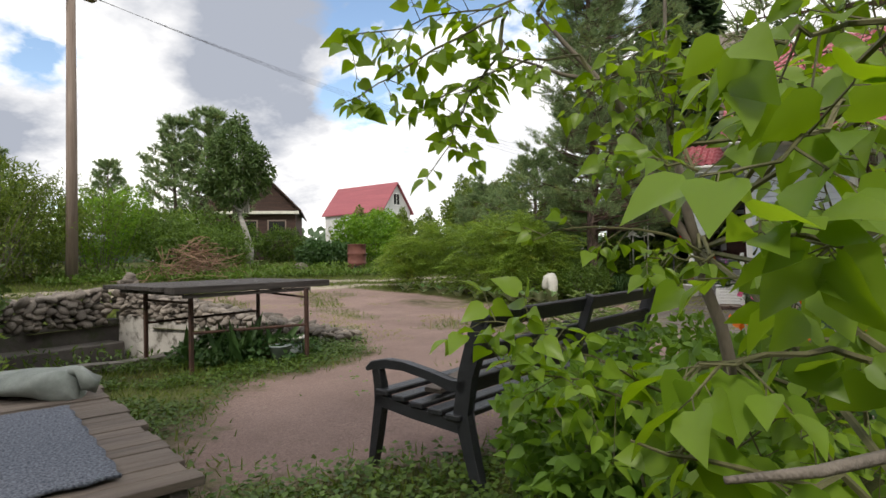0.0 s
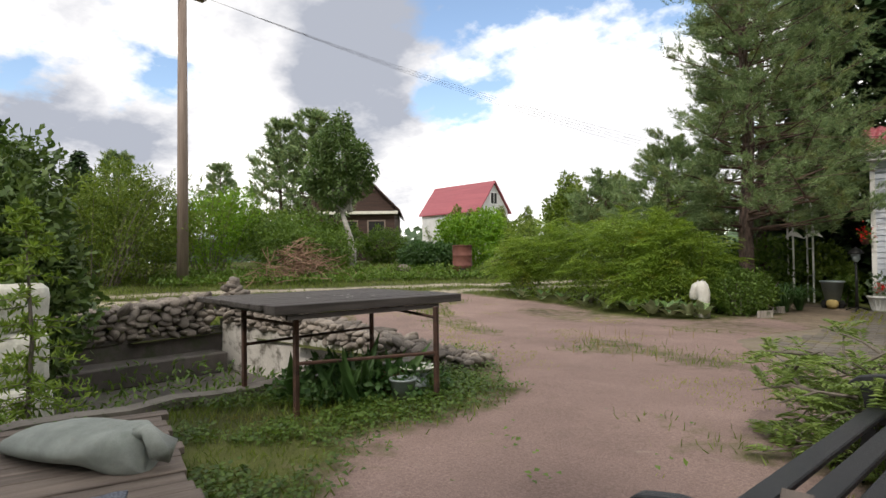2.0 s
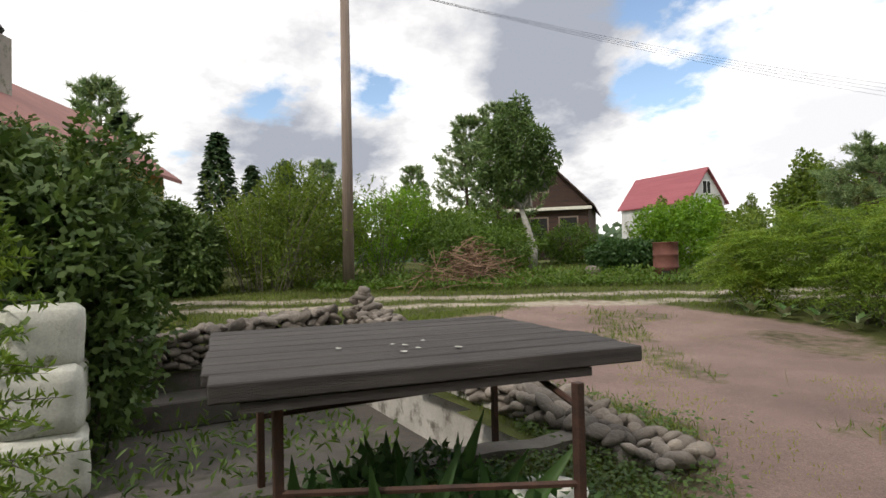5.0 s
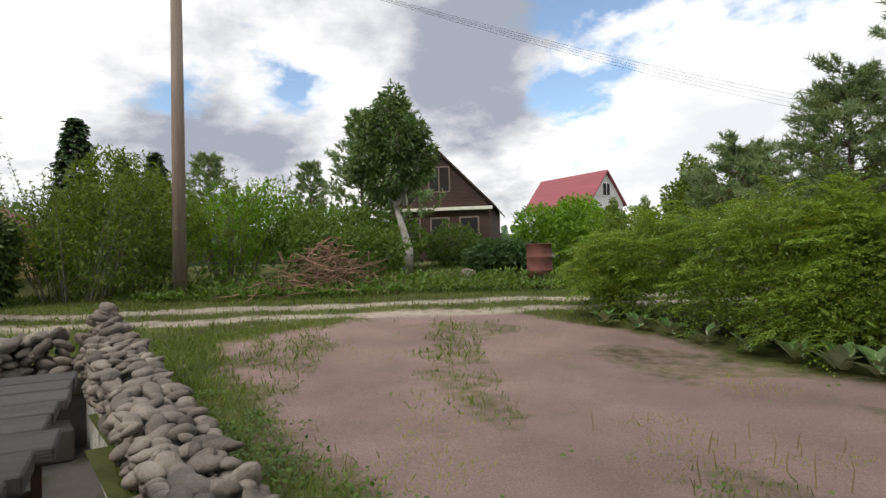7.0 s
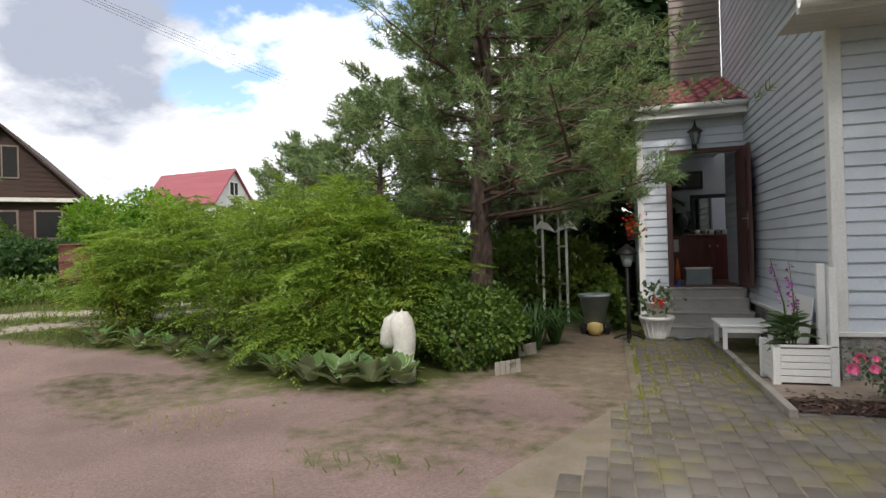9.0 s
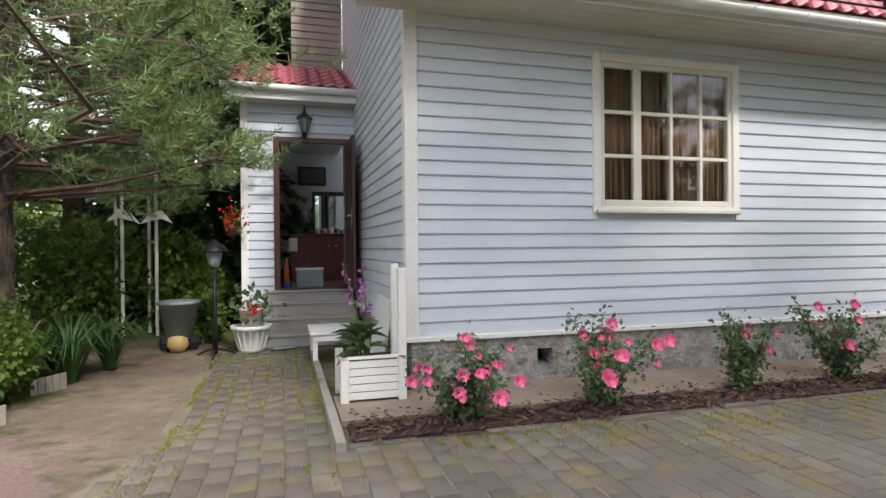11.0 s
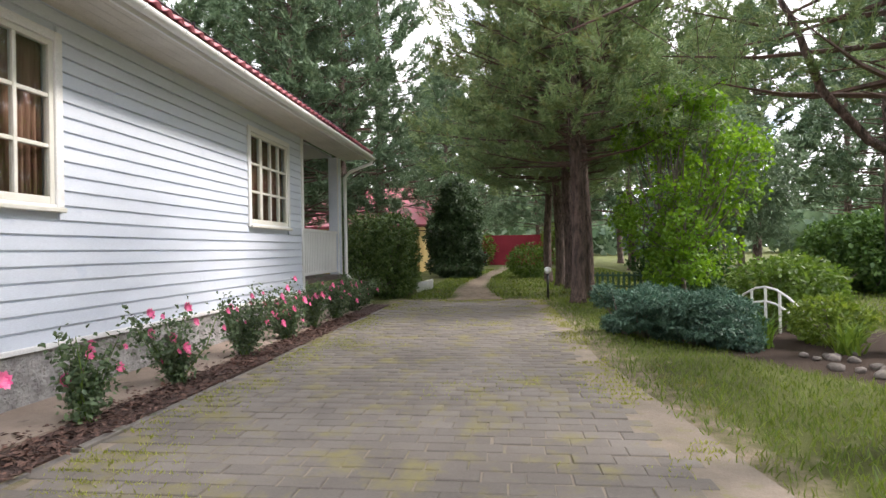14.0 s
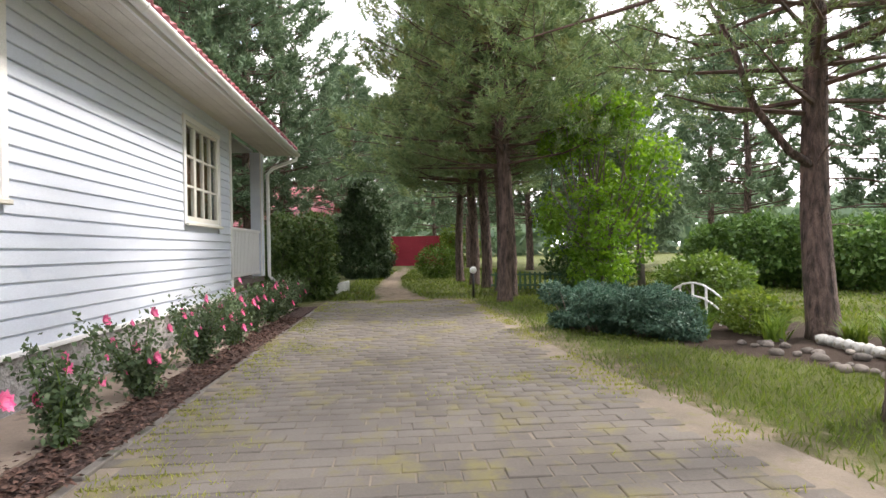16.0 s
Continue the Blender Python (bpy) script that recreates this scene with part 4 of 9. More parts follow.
def build_veranda():
    """The recessed corner at the far end of the front."""
    x0, x1 = HX1, 11.68
    fl = boxed("floor_veranda", (x0, x1, HY, HY + 2.4, 0.62, 0.72), M["deck_wood"]); tagged(fl, "wooden veranda floor", "floor", kind="structure")
    wl = boxed("wall_veranda", (x0 - 0.2, x0, HY + 0.2, HY + 2.4, Z_BASE, Z_EAVE), M["siding"]); tagged(wl, "white wall of the recessed veranda", "wall", kind="structure")
    wb = boxed("wall_veranda_back", (x0, x1, HY + 2.4, HY + 2.6, Z_BASE, Z_EAVE), M["brown_clad"]); tagged(wb, "plain wall at the back of the veranda", "wall", kind="structure")
    bm = bmesh.new(); box(bm, x0 - 0.09, x0 + 0.02, HY - 0.04, HY - 0.002, Z_BASE + 0.03, 3.42, 0.004)
    tagged(part("trim_end", bm, M["trim"]), "white end board of the front wall", "trim", kind="structure")
    po = empty("veranda_post", (x1 - 0.1, HY + 0.08, 0.72)); tagged(po, "square white boarded veranda post", "post")
    boxed("shaft", (-0.11, 0.11, -0.08, 0.14, 0.0, 2.7), M["siding"], po, bevel=0.008)
    for a in (-0.125, 0.105):
        boxed("corner_strip", (a, a + 0.02, -0.095, -0.07, 0.0, 2.7), M["trim"], po)
    ra = empty("veranda_railing", (0, HY + 0.05, 0.72)); tagged(ra, "white wooden veranda railing with upright slats", "railing")
    boxed("top_rail", (x0, x1 - 0.21, -0.03, 0.04, 0.93, 0.99), M["trim"], ra, bevel=0.006)
    boxed("bottom_rail", (x0, x1 - 0.21, -0.02, 0.02, 0.06, 0.11), M["trim"], ra, bevel=0.006)
    x = x0 + 0.06
    while x < x1 - 0.3:
        boxed("slat", (x, x + 0.07, -0.012, 0.012, 0.11, 0.93), M["trim"], ra)
        x += 0.10


build_veranda()


def build_entry():
    """The small entrance with its open door, steps and red roof."""
    x0, x1, y = -1.84, HX0, 17.0
    dx0, dx1, dz0, dz1 = -1.34, -0.34, 0.69, 2.86
    fr = wall_with_holes("wall_entry", x1 - x0, 0.2, 3.5, 0.14, Matrix.Translation((x0, y, 0)), [(dx0 - x0, dx1 - x0, 0.2, dz1)], M["siding"], "white lap siding round the entrance door")
    siding_boards("board", x1 - x0 - 0.03, 0.22, 3.5, Matrix.Translation((x0, y - 0.001, 0)), [(dx0 - 0.09 - x0, dx1 + 0.09 - x0, 0.0, dz1 + 0.09)], parent=fr)
    for nm, d in (("trim_entry", (x0 - 0.04, x0 + 0.06, y - 0.035, y - 0.001, 0.2, 3.5)),):
        tagged(boxed(nm, d, M["trim"], bevel=0.004), "white corner board of the entrance", "trim", kind="structure")
    tagged(boxed("wall_entry_side", (x0 - 0.02, x0 + 0.1, y + 0.14, 19.6, 0.0, 3.6), M["siding"]), "white side wall of the entrance", "wall", kind="structure")
    bm = bmesh.new(); box(bm, x0, x1, y - 0.02, y + 0.1, -0.1, 0.2)
    tagged(part("foundation_entry", bm, M["plaster"]), "plastered footing of the entrance", "wall", kind="structure")
    # door frame and open leaf
    dr = empty("door_1", (dx0, y, dz0)); tagged(dr, "open maroon wooden entrance door with a dark frame", "door", kind="structure")
    w, h = dx1 - dx0, dz1 - dz0
    boxed("jamb", (-0.08, 0.0, -0.05, 0.14, 0, h + 0.08), M["door_brown"], dr, bevel=0.006)
    boxed("jamb", (w, w + 0.07, -0.05, 0.14, 0, h + 0.08), M["door_brown"], dr, bevel=0.006)
    boxed("lintel", (0.0, w, -0.05, 0.14, h, h + 0.08), M["door_brown"], dr, bevel=0.006)
    boxed("threshold", (0.0, w, -0.04, 0.14, -0.03, 0.02), M["door_brown"], dr, bevel=0.006)
    leaf = boxed("leaf", (w - 0.05, w - 0.002, -0.93, -0.05, 0.03, h - 0.02), M["door_brown"], dr, bevel=0.006)
    for z in (0.25, 1.2):
        boxed("panel", (w - 0.062, w - 0.05, -0.8, -0.18, z, z + 0.75), M["door_brown"], leaf, bevel=0.006)
    bm = bmesh.new(); tube(bm, [(w - 0.052, -0.86, 1.05), (w - 0.10, -0.86, 1.05), (w - 0.10, -0.74, 1.05)], 0.01, 8)
    part("door_handle", bm, M["brass"], leaf, "steel lever handle")
    boxed("lock_plate", (w - 0.056, w - 0.0505, -0.89, -0.83, 0.9, 1.14), M["brass"], leaf)
    # hall inside
    tagged(boxed("floor_hall", (x0 + 0.1, HX0 + 1.8, y + 0.14, y + 3.0, 0.6, 0.68), M["wood_floor"]), "brown floor of the entrance hall", "floor", kind="structure")
    tagged(boxed("wall_hall_back", (x0, HX0 + 1.8, y + 3.0, y + 3.1, 0.6, 3.5), M["dark_room"]), "plain pale wall at the back of the hall", "wall", kind="structure")
    tagged(boxed("ceiling_hall", (x0 + 0.1, HX0 + 0.0, y + 0.14, y + 3.0, 3.2, 3.3), M["dark_room"]), "plain ceiling of the hall", "ceiling", kind="structure")
    # steps
    st = empty("steps", (0, 0, 0)); tagged(st, "three grey concrete entrance steps", "steps", kind="structure")
    for i, (ya, za, zb) in enumerate(((16.02, 0.0, 0.17), (16.32, 0.17, 0.35), (16.62, 0.35, 0.53), (16.84, 0.53, 0.685))):
        xa = x0 + 0.12 + 0.06 * i
        boxed("riser", (xa, HX0 - 0.08, ya + 0.03, y - 0.02, za, zb - 0.035), M["step_tile"], st)
        boxed("tread", (xa - 0.02, HX0 - 0.07, ya, y - 0.02, zb - 0.035, zb), M["step_tile"], st, bevel=0.008)
    # roof of the entrance
    roof_sheet("roof_entry", x0 - 0.25, x1, y - 0.34, 3.62, y + 1.9, 4.62, "red pressed metal tile roof of the entrance")
    tagged(boxed("fascia_entry", (x0 - 0.25, x1, y - 0.31, y - 0.28, 3.42, 3.6), M["trim"], bevel=0.004), "white fascia of the entrance roof", "trim", kind="structure")
    tagged(boxed("soffit_entry", (x0 - 0.25, x1, y - 0.28, y, 3.42, 3.45), M["soffit"]), "pale soffit of the entrance roof", "soffit", kind="structure")
    bm = bmesh.new(); tube(bm, [(x0 - 0.28, y - 0.36, 3.58), (x1, y - 0.36, 3.56)], 0.05, 10)
    tagged(part("gutter", bm, M["trim"], smooth=True), "white rain gutter over the entrance", "gutter")
    # brown upper wall behind
    wb = wall_with_holes("wall_upper", 0.9, 3.4, 8.0, 0.2, Matrix.Translation((-1.12, 18.9, 0)), [], M["brown_clad"], "brown clad upper wall of the house")
    siding_boards("board", 0.9, 3.5, 8.0, Matrix.Translation((-1.12, 18.899, 0)), parent=wb, material=M["brown_clad"])


build_entry()

# ---- trees ----


def needle_tufts(rng, C, A, per, L, W):
    """Needles round shoot points C that grow along A."""
    n = len(C)
    P = np.repeat(C, per, 0)
    D = unit(np.repeat(A, per, 0) * 0.75 + rand_dirs(rng, n * per) * 0.8)
    P = P + np.repeat(A, per, 0) * (rng.random((n * per, 1)) * L * 1.7)
    return blades(P, D, rand_dirs(rng, n * per), L * rng.uniform(0.7, 1.2, n * per), W, "needle")


def make_pine(name, base, h, r_trunk, crown0, spread, whorls, per_whorl, shoots, per, L, W, label, seed, needle="pine_needle", lean=(0, 0), droop=0.0, bare=True, group="pine trees", skew=0.0, east=None):
    """A Scots pine: tapering trunk, whorled limbs that rise at the tips, needles in tufts on the outer shoots."""
    rng = np.random.default_rng(seed)
    root = empty(name, base)
    tagged(root, label, "tree", group)

    def axis(z):
        t = z / h
        return Vector((lean[0] * t + 0.05 * math.sin(z * 1.1 + seed), lean[1] * t + 0.05 * math.cos(z * 0.9 + seed), z))

    bm = bmesh.new()
    zs = [-0.05, 0.12, 0.5] + [h * k / 12 for k in range(1, 13)]
    zs = sorted(zs)
    tube(bm, [axis(z) for z in zs], [r_trunk * (1.3 if z < 0.1 else 1.08 if z < 0.3 else 1) * (1 - 0.9 * (max(z, 0) / h) ** 1.15) + 0.008 for z in zs], 12)
    part("trunk", bm, M["pine_bark"], root, smooth=True)
    bm = bmesh.new()
    C, A = [], []
    for w in range(whorls):
        f = w / max(1, whorls - 1)
        z = crown0 + (h * 0.97 - crown0) * f
        reach = spread * (1 - f) ** 0.75 * (0.75 + 0.5 * rng.random()) + 0.25
        if f < 0.12:
            reach *= 0.8
        for k in range(per_whorl):
            a = 2 * math.pi * (k + rng.random() * 0.8) / per_whorl + w
            d = Vector((math.cos(a), math.sin(a), 0))
            rr = reach * rng.uniform(0.65, 1.15) * (1 + skew * d.x)
            if east is not None and d.x > 0.15:        # kept clear of the house
                rr = min(rr, east * rng.uniform(0.85, 1.0) / d.x)
            p0 = axis(z + rng.normal() * 0.12)
            rise = (0.10 + 0.45 * f - droop * (1 - f)) * rr
            p1 = p0 + d * rr * 0.5 + Vector((rng.normal() * 0.1 * rr, rng.normal() * 0.1 * rr, rise * 0.3))
            p2 = p0 + d * rr + Vector((rng.normal() * 0.12 * rr, rng.normal() * 0.12 * rr, rise))
            r0 = max(0.012, r_trunk * 0.22 * (1 - f * 0.7))
            tube(bm, [p0, p1, p2], [r0, r0 * 0.6, 0.006], 5, False)
            for s in range(shoots):
                if s % 5 == 0:           # a side branch; the next shoots sit along it
                    t = 0.3 + 0.7 * rng.random() ** 0.7
                    q = p0.lerp(p1, t * 2) if t < 0.5 else p1.lerp(p2, t * 2 - 1)
                    side = Vector((-d.y, d.x, 0)) * rng.normal() * 0.27 * rr * (1.15 - t * 0.5)
                    end = q + side + Vector((0, 0, rng.normal() * 0.07 * rr + 0.08)) + d * rng.random() * 0.22
                    tube(bm, [q, end], [0.007, 0.003], 3, False)
                tip = q.lerp(end, 0.35 + 0.65 * (s % 5 + 1) / 5) + Vector(rng.normal(size=3)) * 0.045
                C.append(tip); A.append((d * 0.6 + side.normalized() * 0.5 + Vector((0, 0, 0.55))).normalized())
    if bare:       # dead lower twigs
        z = max(1.4, crown0 - 1.6)
        while z < crown0 + 0.6:
            a = rng.random() * 6.28
            p0 = axis(z)
            ln = rng.uniform(0.4, 1.1) * min(1.0, spread * 0.5)
            p1 = p0 + Vector((math.cos(a) * ln, math.sin(a) * ln, rng.normal() * 0.15 + 0.1))
            tube(bm, [p0, p0.lerp(p1, 0.5) + Vector((0, 0, 0.05)), p1], [0.014, 0.009, 0.004], 4, False)
            z += rng.uniform(0.12, 0.3)
    part("branchwork", bm, M["pine_bark_red"], root, "reddish bark limbs")
    V, I = needle_tufts(rng, np.array(C), np.array(A), per, L, W)
    to_object("needles", raw_mesh("needles", V, I, 3), M[needle], root)
    return root


def make_spruce(name, base, h, r, tiers, n, L, W, label, seed, material="spruce_needle", top_gap=0.0, sprays="spray"):
    """A spruce or column conifer: trunk and drooping tiers of sprays."""
    rng = np.random.default_rng(seed)
    root = empty(name, base)
    tagged(root, label, "tree", "conifers")
    bm = bmesh.new()
    tube(bm, [(0, 0, -0.05), (0, 0, h * 0.6), (0, 0, h)], [0.03 * h * 0.5 + 0.04, 0.03, 0.008], 8)
    part("trunk", bm, M["pine_bark"], root)
    f = rng.random(n) ** 1.35
    tier = np.round(f * tiers) / tiers + rng.normal(0, 0.012, n)
    z = h * (0.03 + 0.95 * np.clip(tier, 0, 1))
    a = rng.random(n) * 2 * np.pi
    rad = r * (1 - np.clip(tier, 0, 1)) ** 0.8 * (0.35 + 0.65 * rng.random(n) ** 0.5) * (1 + 0.18 * np.sin(a * 5 + tier * 40))
    P = np.stack([rad * np.cos(a), rad * np.sin(a), z - rad * 0.22], -1)
    O = np.stack([np.cos(a), np.sin(a), np.full(n, -0.25)], -1)
    D = unit(O + rand_dirs(rng, n) * 0.45)
    N = unit(np.array([0, 0, 1.0]) + rand_dirs(rng, n) * 0.6)
    leaves("needles", P, D, N, L * rng.uniform(0.7, 1.3, n), W * rng.uniform(0.7, 1.3, n), sprays, M[material], root)
    return root


def make_leaf_tree(name, base, trunk, r0, lumps, n, L, W, mat, bark, label, seed, shape="leaf", group="", cat="tree"):
    """trunk: points of the stem; lumps: crown ellipsoids."""
    rng = np.random.default_rng(seed)
    root = empty(name, base)
    tagged(root, label, cat, group)
    bm = bmesh.new()
    tube(bm, trunk, [r0 * (1.25 - 0.75 * i / (len(trunk) - 1)) for i in range(len(trunk))], 10)
    part("trunk", bm, bark, root, smooth=True)
    bm = bmesh.new()
    stems(bm, trunk[-1], [(l[0], l[1], l[2] + l[5] * 0.3) for l in lumps], r0 * 0.45, 0.008, 5, rng=rng)
    for l in lumps:
        stems(bm, (l[0], l[1], l[2] - l[5] * 0.3), [(l[0] + rng.normal() * l[3] * 0.5, l[1] + rng.normal() * l[4] * 0.5, l[2] + l[5] * rng.uniform(0, 0.8)) for _ in range(4)], r0 * 0.18, 0.005, 4, rng=rng)
    part("branchwork", bm, bark, root)
    P, O = lump_points(rng, lumps, n, 0.5)
    D = unit(O * 0.6 + rand_dirs(rng, n) + np.array([0, 0, -0.35]))
    N = unit(np.array([0, 0, 0.8]) + rand_dirs(rng, n) * 0.8)
    s = rng.uniform(0.7, 1.25, n)
    leaves("crown", P, D, N, L * s, W * s, shape, M[mat], root)
    return root


def spread_copies(ob, spots, rng):
    for x, y, s in spots:
        m = pose(x, y, float(land(x, y)), 0, 0, rng.uniform(0, 360)) @ Matrix.Diagonal((s * rng.uniform(0.9, 1.1), s * rng.uniform(0.9, 1.1), s, 1))
        c = copy_thing(ob, m)
        c.matrix_basis = m


def G(x, y):
    return (x, y, float(land(x, y)))


def plant_trees():
    rng = np.random.default_rng(11)
    # pines beside the entrance
    make_pine("pine_tree", G(-4.4, 18.4), 9.5, 0.15, 2.2, 2.1, 15, 7, 35, 14, 0.15, 0.024, "tall pine with reddish stem behind the entrance path", 2)
    make_pine("pine_tree", G(-4.15, 15.3), 10.5, 0.17, 1.9, 2.9, 23, 7, 65, 22, 0.125, 0.014, "bushy young pine with low green boughs beside the entrance", 3, bare=True, skew=0.5, east=2.6)
    make_pine("pine_tree", G(-6.6, 17.0), 4.3, 0.09, 0.8, 1.8, 13, 7, 30, 14, 0.13, 0.021, "small bushy pine behind the clipped shrubs", 4, bare=False)
    make_pine("pine_tree", G(-9.6, 19.5), 3.4, 0.08, 0.7, 1.6, 12, 7, 26, 14, 0.14, 0.023, "small bushy pine behind the clipped shrubs", 5, bare=False)
    make_spruce("spruce_tree", (-2.6, 22.0, 0.0), 14.0, 2.9, 26, 14000, 0.55, 0.26, "tall dark spruce behind the entrance roof", 6)
    # row along the drive
    row = [(11.85, 7.85, 0.16), (12.9, 7.55, 0.22), (14.9, 7.35, 0.23), (16.3, 7.6, 0.20), (18.0, 7.75, 0.21), (20.2, 7.95, 0.2)]
    first = make_pine("pine_tree", G(*row[0][:2]), 12.5, 0.16, 3.2, 3.7, 18, 7, 65, 15, 0.17, 0.026, "tall pine with scaly brown trunk in the row along the drive", 8)
    second = make_pine("pine_tree", G(*row[1][:2]), 13.5, 0.165, 3.6, 3.3, 17, 7, 40, 14, 0.20, 0.034, "tall pine with scaly brown trunk in the row along the drive", 9)
    spread_copies(second, [(x, y, r / 0.22) for x, y, r in row[2:]], rng)
    # the two pines on the lawn
    lawn_pine = make_pine("pine_tree", G(5.62, 4.9), 9.5, 0.185, 3.0, 3.4, 16, 6, 40, 16, 0.13, 0.018, "pine with grey scaly trunk and bare lower limbs on the lawn", 12, lean=(0.3, 0.1))
    bm = bmesh.new(); tube(bm, [(0.05, 0.1, 2.2), (0.0, 0.45, 2.38), (-0.05, 0.95, 2.95), (-0.1, 1.25, 3.7), (0.0, 1.6, 4.5)], [0.06, 0.052, 0.045, 0.035, 0.015], 8)
    part("bare_limb", bm, M["pine_bark"], lawn_pine, "crooked bare grey limb", smooth=True)
    make_pine("pine_tree", G(2.38, 6.76), 10.5, 0.17, 3.5, 3.3, 16, 7, 45, 16, 0.13, 0.018, "pine with reddish scaly trunk at the edge of the drive", 13)
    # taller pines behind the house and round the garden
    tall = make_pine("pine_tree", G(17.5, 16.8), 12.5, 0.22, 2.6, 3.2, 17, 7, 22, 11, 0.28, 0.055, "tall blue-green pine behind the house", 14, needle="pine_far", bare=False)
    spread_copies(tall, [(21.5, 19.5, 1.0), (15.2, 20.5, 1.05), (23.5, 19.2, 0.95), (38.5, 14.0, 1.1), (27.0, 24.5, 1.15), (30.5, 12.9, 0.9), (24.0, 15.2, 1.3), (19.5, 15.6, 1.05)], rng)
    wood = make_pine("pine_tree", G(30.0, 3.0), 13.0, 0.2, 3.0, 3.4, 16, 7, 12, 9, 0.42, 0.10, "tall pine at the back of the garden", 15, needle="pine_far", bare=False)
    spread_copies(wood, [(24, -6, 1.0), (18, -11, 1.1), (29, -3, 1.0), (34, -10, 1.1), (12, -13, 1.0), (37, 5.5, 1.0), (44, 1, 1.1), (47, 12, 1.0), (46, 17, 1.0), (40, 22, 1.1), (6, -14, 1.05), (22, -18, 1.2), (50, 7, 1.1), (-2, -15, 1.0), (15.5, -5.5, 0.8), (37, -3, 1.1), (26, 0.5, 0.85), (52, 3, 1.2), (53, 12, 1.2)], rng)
    # far trees beyond the lane
    birch = make_leaf_tree("birch_tree", G(-24, 44), [(0, 0, 0), (0.1, 0, 2.2), (0, 0.1, 4.2)], 0.14, [(0, 0, 3.0, 1.7, 1.7, 2.0), (0.5, 0.3, 4.9, 1.2, 1.2, 1.5), (-0.6, -0.2, 4.1, 1.2, 1.2, 1.5), (0.1, 0, 6.1, 0.6, 0.6, 1.2)], 3600, 0.28, 0.2, "willow_leaf", M["bark_white"], "slender birch in the far stand of trees", 21, group="far trees")
    spread_copies(birch, [(-21, 47, 1.0), (-19, 43, 0.85), (-26, 50, 1.1), (-15.5, 44, 0.9), (-22.5, 52, 1.1), (-12.5, 42, 0.8), (-30, 55, 1.0), (-46, 62, 0.8), (-42, 60, 0.75), (-52, 60, 0.9), (-36.5, 47.5, 0.72), (-34.5, 50, 0.76), (-31.5, 50.5, 0.74), (-39, 48, 0.8)], rng)
    fp = make_pine("pine_tree", G(-34.5, 25.6), 10.6, 0.2, 3.0, 2.9, 14, 7, 12, 9, 0.40, 0.09, "dark pine beyond the lane", 22, bare=False, group="far trees")
    spread_copies(fp, [(-36.5, 24.3, 0.95), (-48, 26, 0.8), (-47.5, 17.5, 0.78), (-44.5, 1.9, 1.1)], rng)
    fs = make_spruce("spruce_tree", G(-42, 8.5), 9.0, 1.7, 18, 3000, 0.55, 0.32, "dark pointed spruce beyond the lane", 23)
    spread_copies(fs, [(-41, 3.0, 1.05), (-46, 11.5, 0.85), (-40, -2.5, 1.0), (-38.5, 12.0, 0.75)], rng)
    # trees close the yard to the south and west
    spread_copies(wood, [(-10, -16, 1.0), (-18, -13, 1.0), (-26, -9, 1.0), (-33, -6, 1.0)], rng)
    # the rowan with the whitewashed stem
    x, y = -18.86, 15.68
    make_leaf_tree("rowan_tree", G(x, y), [(0, 0, -0.05), (0.03, 0.04, 0.8), (-0.12, -0.1, 1.6), (-0.28, -0.25, 2.3)], 0.15,
                   [(-0.42, -0.5, 3.35, 0.85, 0.85, 0.95), (-0.2, -0.25, 4.6, 0.92, 0.92, 0.95), (-0.75, -0.95, 3.9, 0.68, 0.68, 0.85), (0.1, 0.25, 3.7, 0.65, 0.65, 0.75), (-0.35, -0.4, 5.45, 0.65, 0.65, 0.6), (0.1, 0.35, 4.7, 0.5, 0.5, 0.6), (-0.7, -0.9, 4.9, 0.5, 0.5, 0.6), (-1.05, -1.25, 3.5, 0.38, 0.38, 0.4), (0.45, 0.65, 4.0, 0.35, 0.35, 0.35), (-0.3, -0.2, 6.05, 0.4, 0.4, 0.4)],
                   8500, 0.20, 0.075, "rowan_leaf", M["bark_white"], "round rowan with dark leaves and a whitewashed stem", 25)
    # bright broad-leaved tree over the junipers
    r2 = np.random.default_rng(270)
    crown = []
    for k in range(64):
        z = r2.uniform(0.6, 4.5)
        w = 1.45 * math.sin(math.pi * min(1.0, (z - 0.1) / 5.1)) ** 0.7
        a = r2.uniform(0, 6.28)
        w *= 0.95 * math.sqrt(r2.random())
        crown.append((w * math.cos(a), w * math.sin(a), z, r2.uniform(0.22, 0.5), r2.uniform(0.22, 0.5), r2.uniform(0.2, 0.42)))
    make_leaf_tree("young_maple", G(11.2, 5.72), [(0, 0, -0.05), (0.05, 0, 0.35), (0.0, 0.05, 0.75)], 0.06, crown,
                   12000, 0.10, 0.075, "maple_leaf", M["bark_grey"], "young bright green tree with sunlit leaves", 27)
    make_leaf_tree("silver_willow", G(15.6, 2.9), [(0, 0, -0.05), (0.05, 0, 1.2), (0.0, 0.05, 2.2)], 0.1,
                   [(0, 0, 3.4, 1.4, 1.4, 1.5), (0.4, -0.5, 2.4, 1.2, 1.2, 1.1), (-0.3, 0.6, 4.3, 0.9, 0.9, 1.0)],
                   6000, 0.2, 0.07, "silver_leaf", M["bark_grey"], "silvery grey-green willow behind the shrubs", 28)


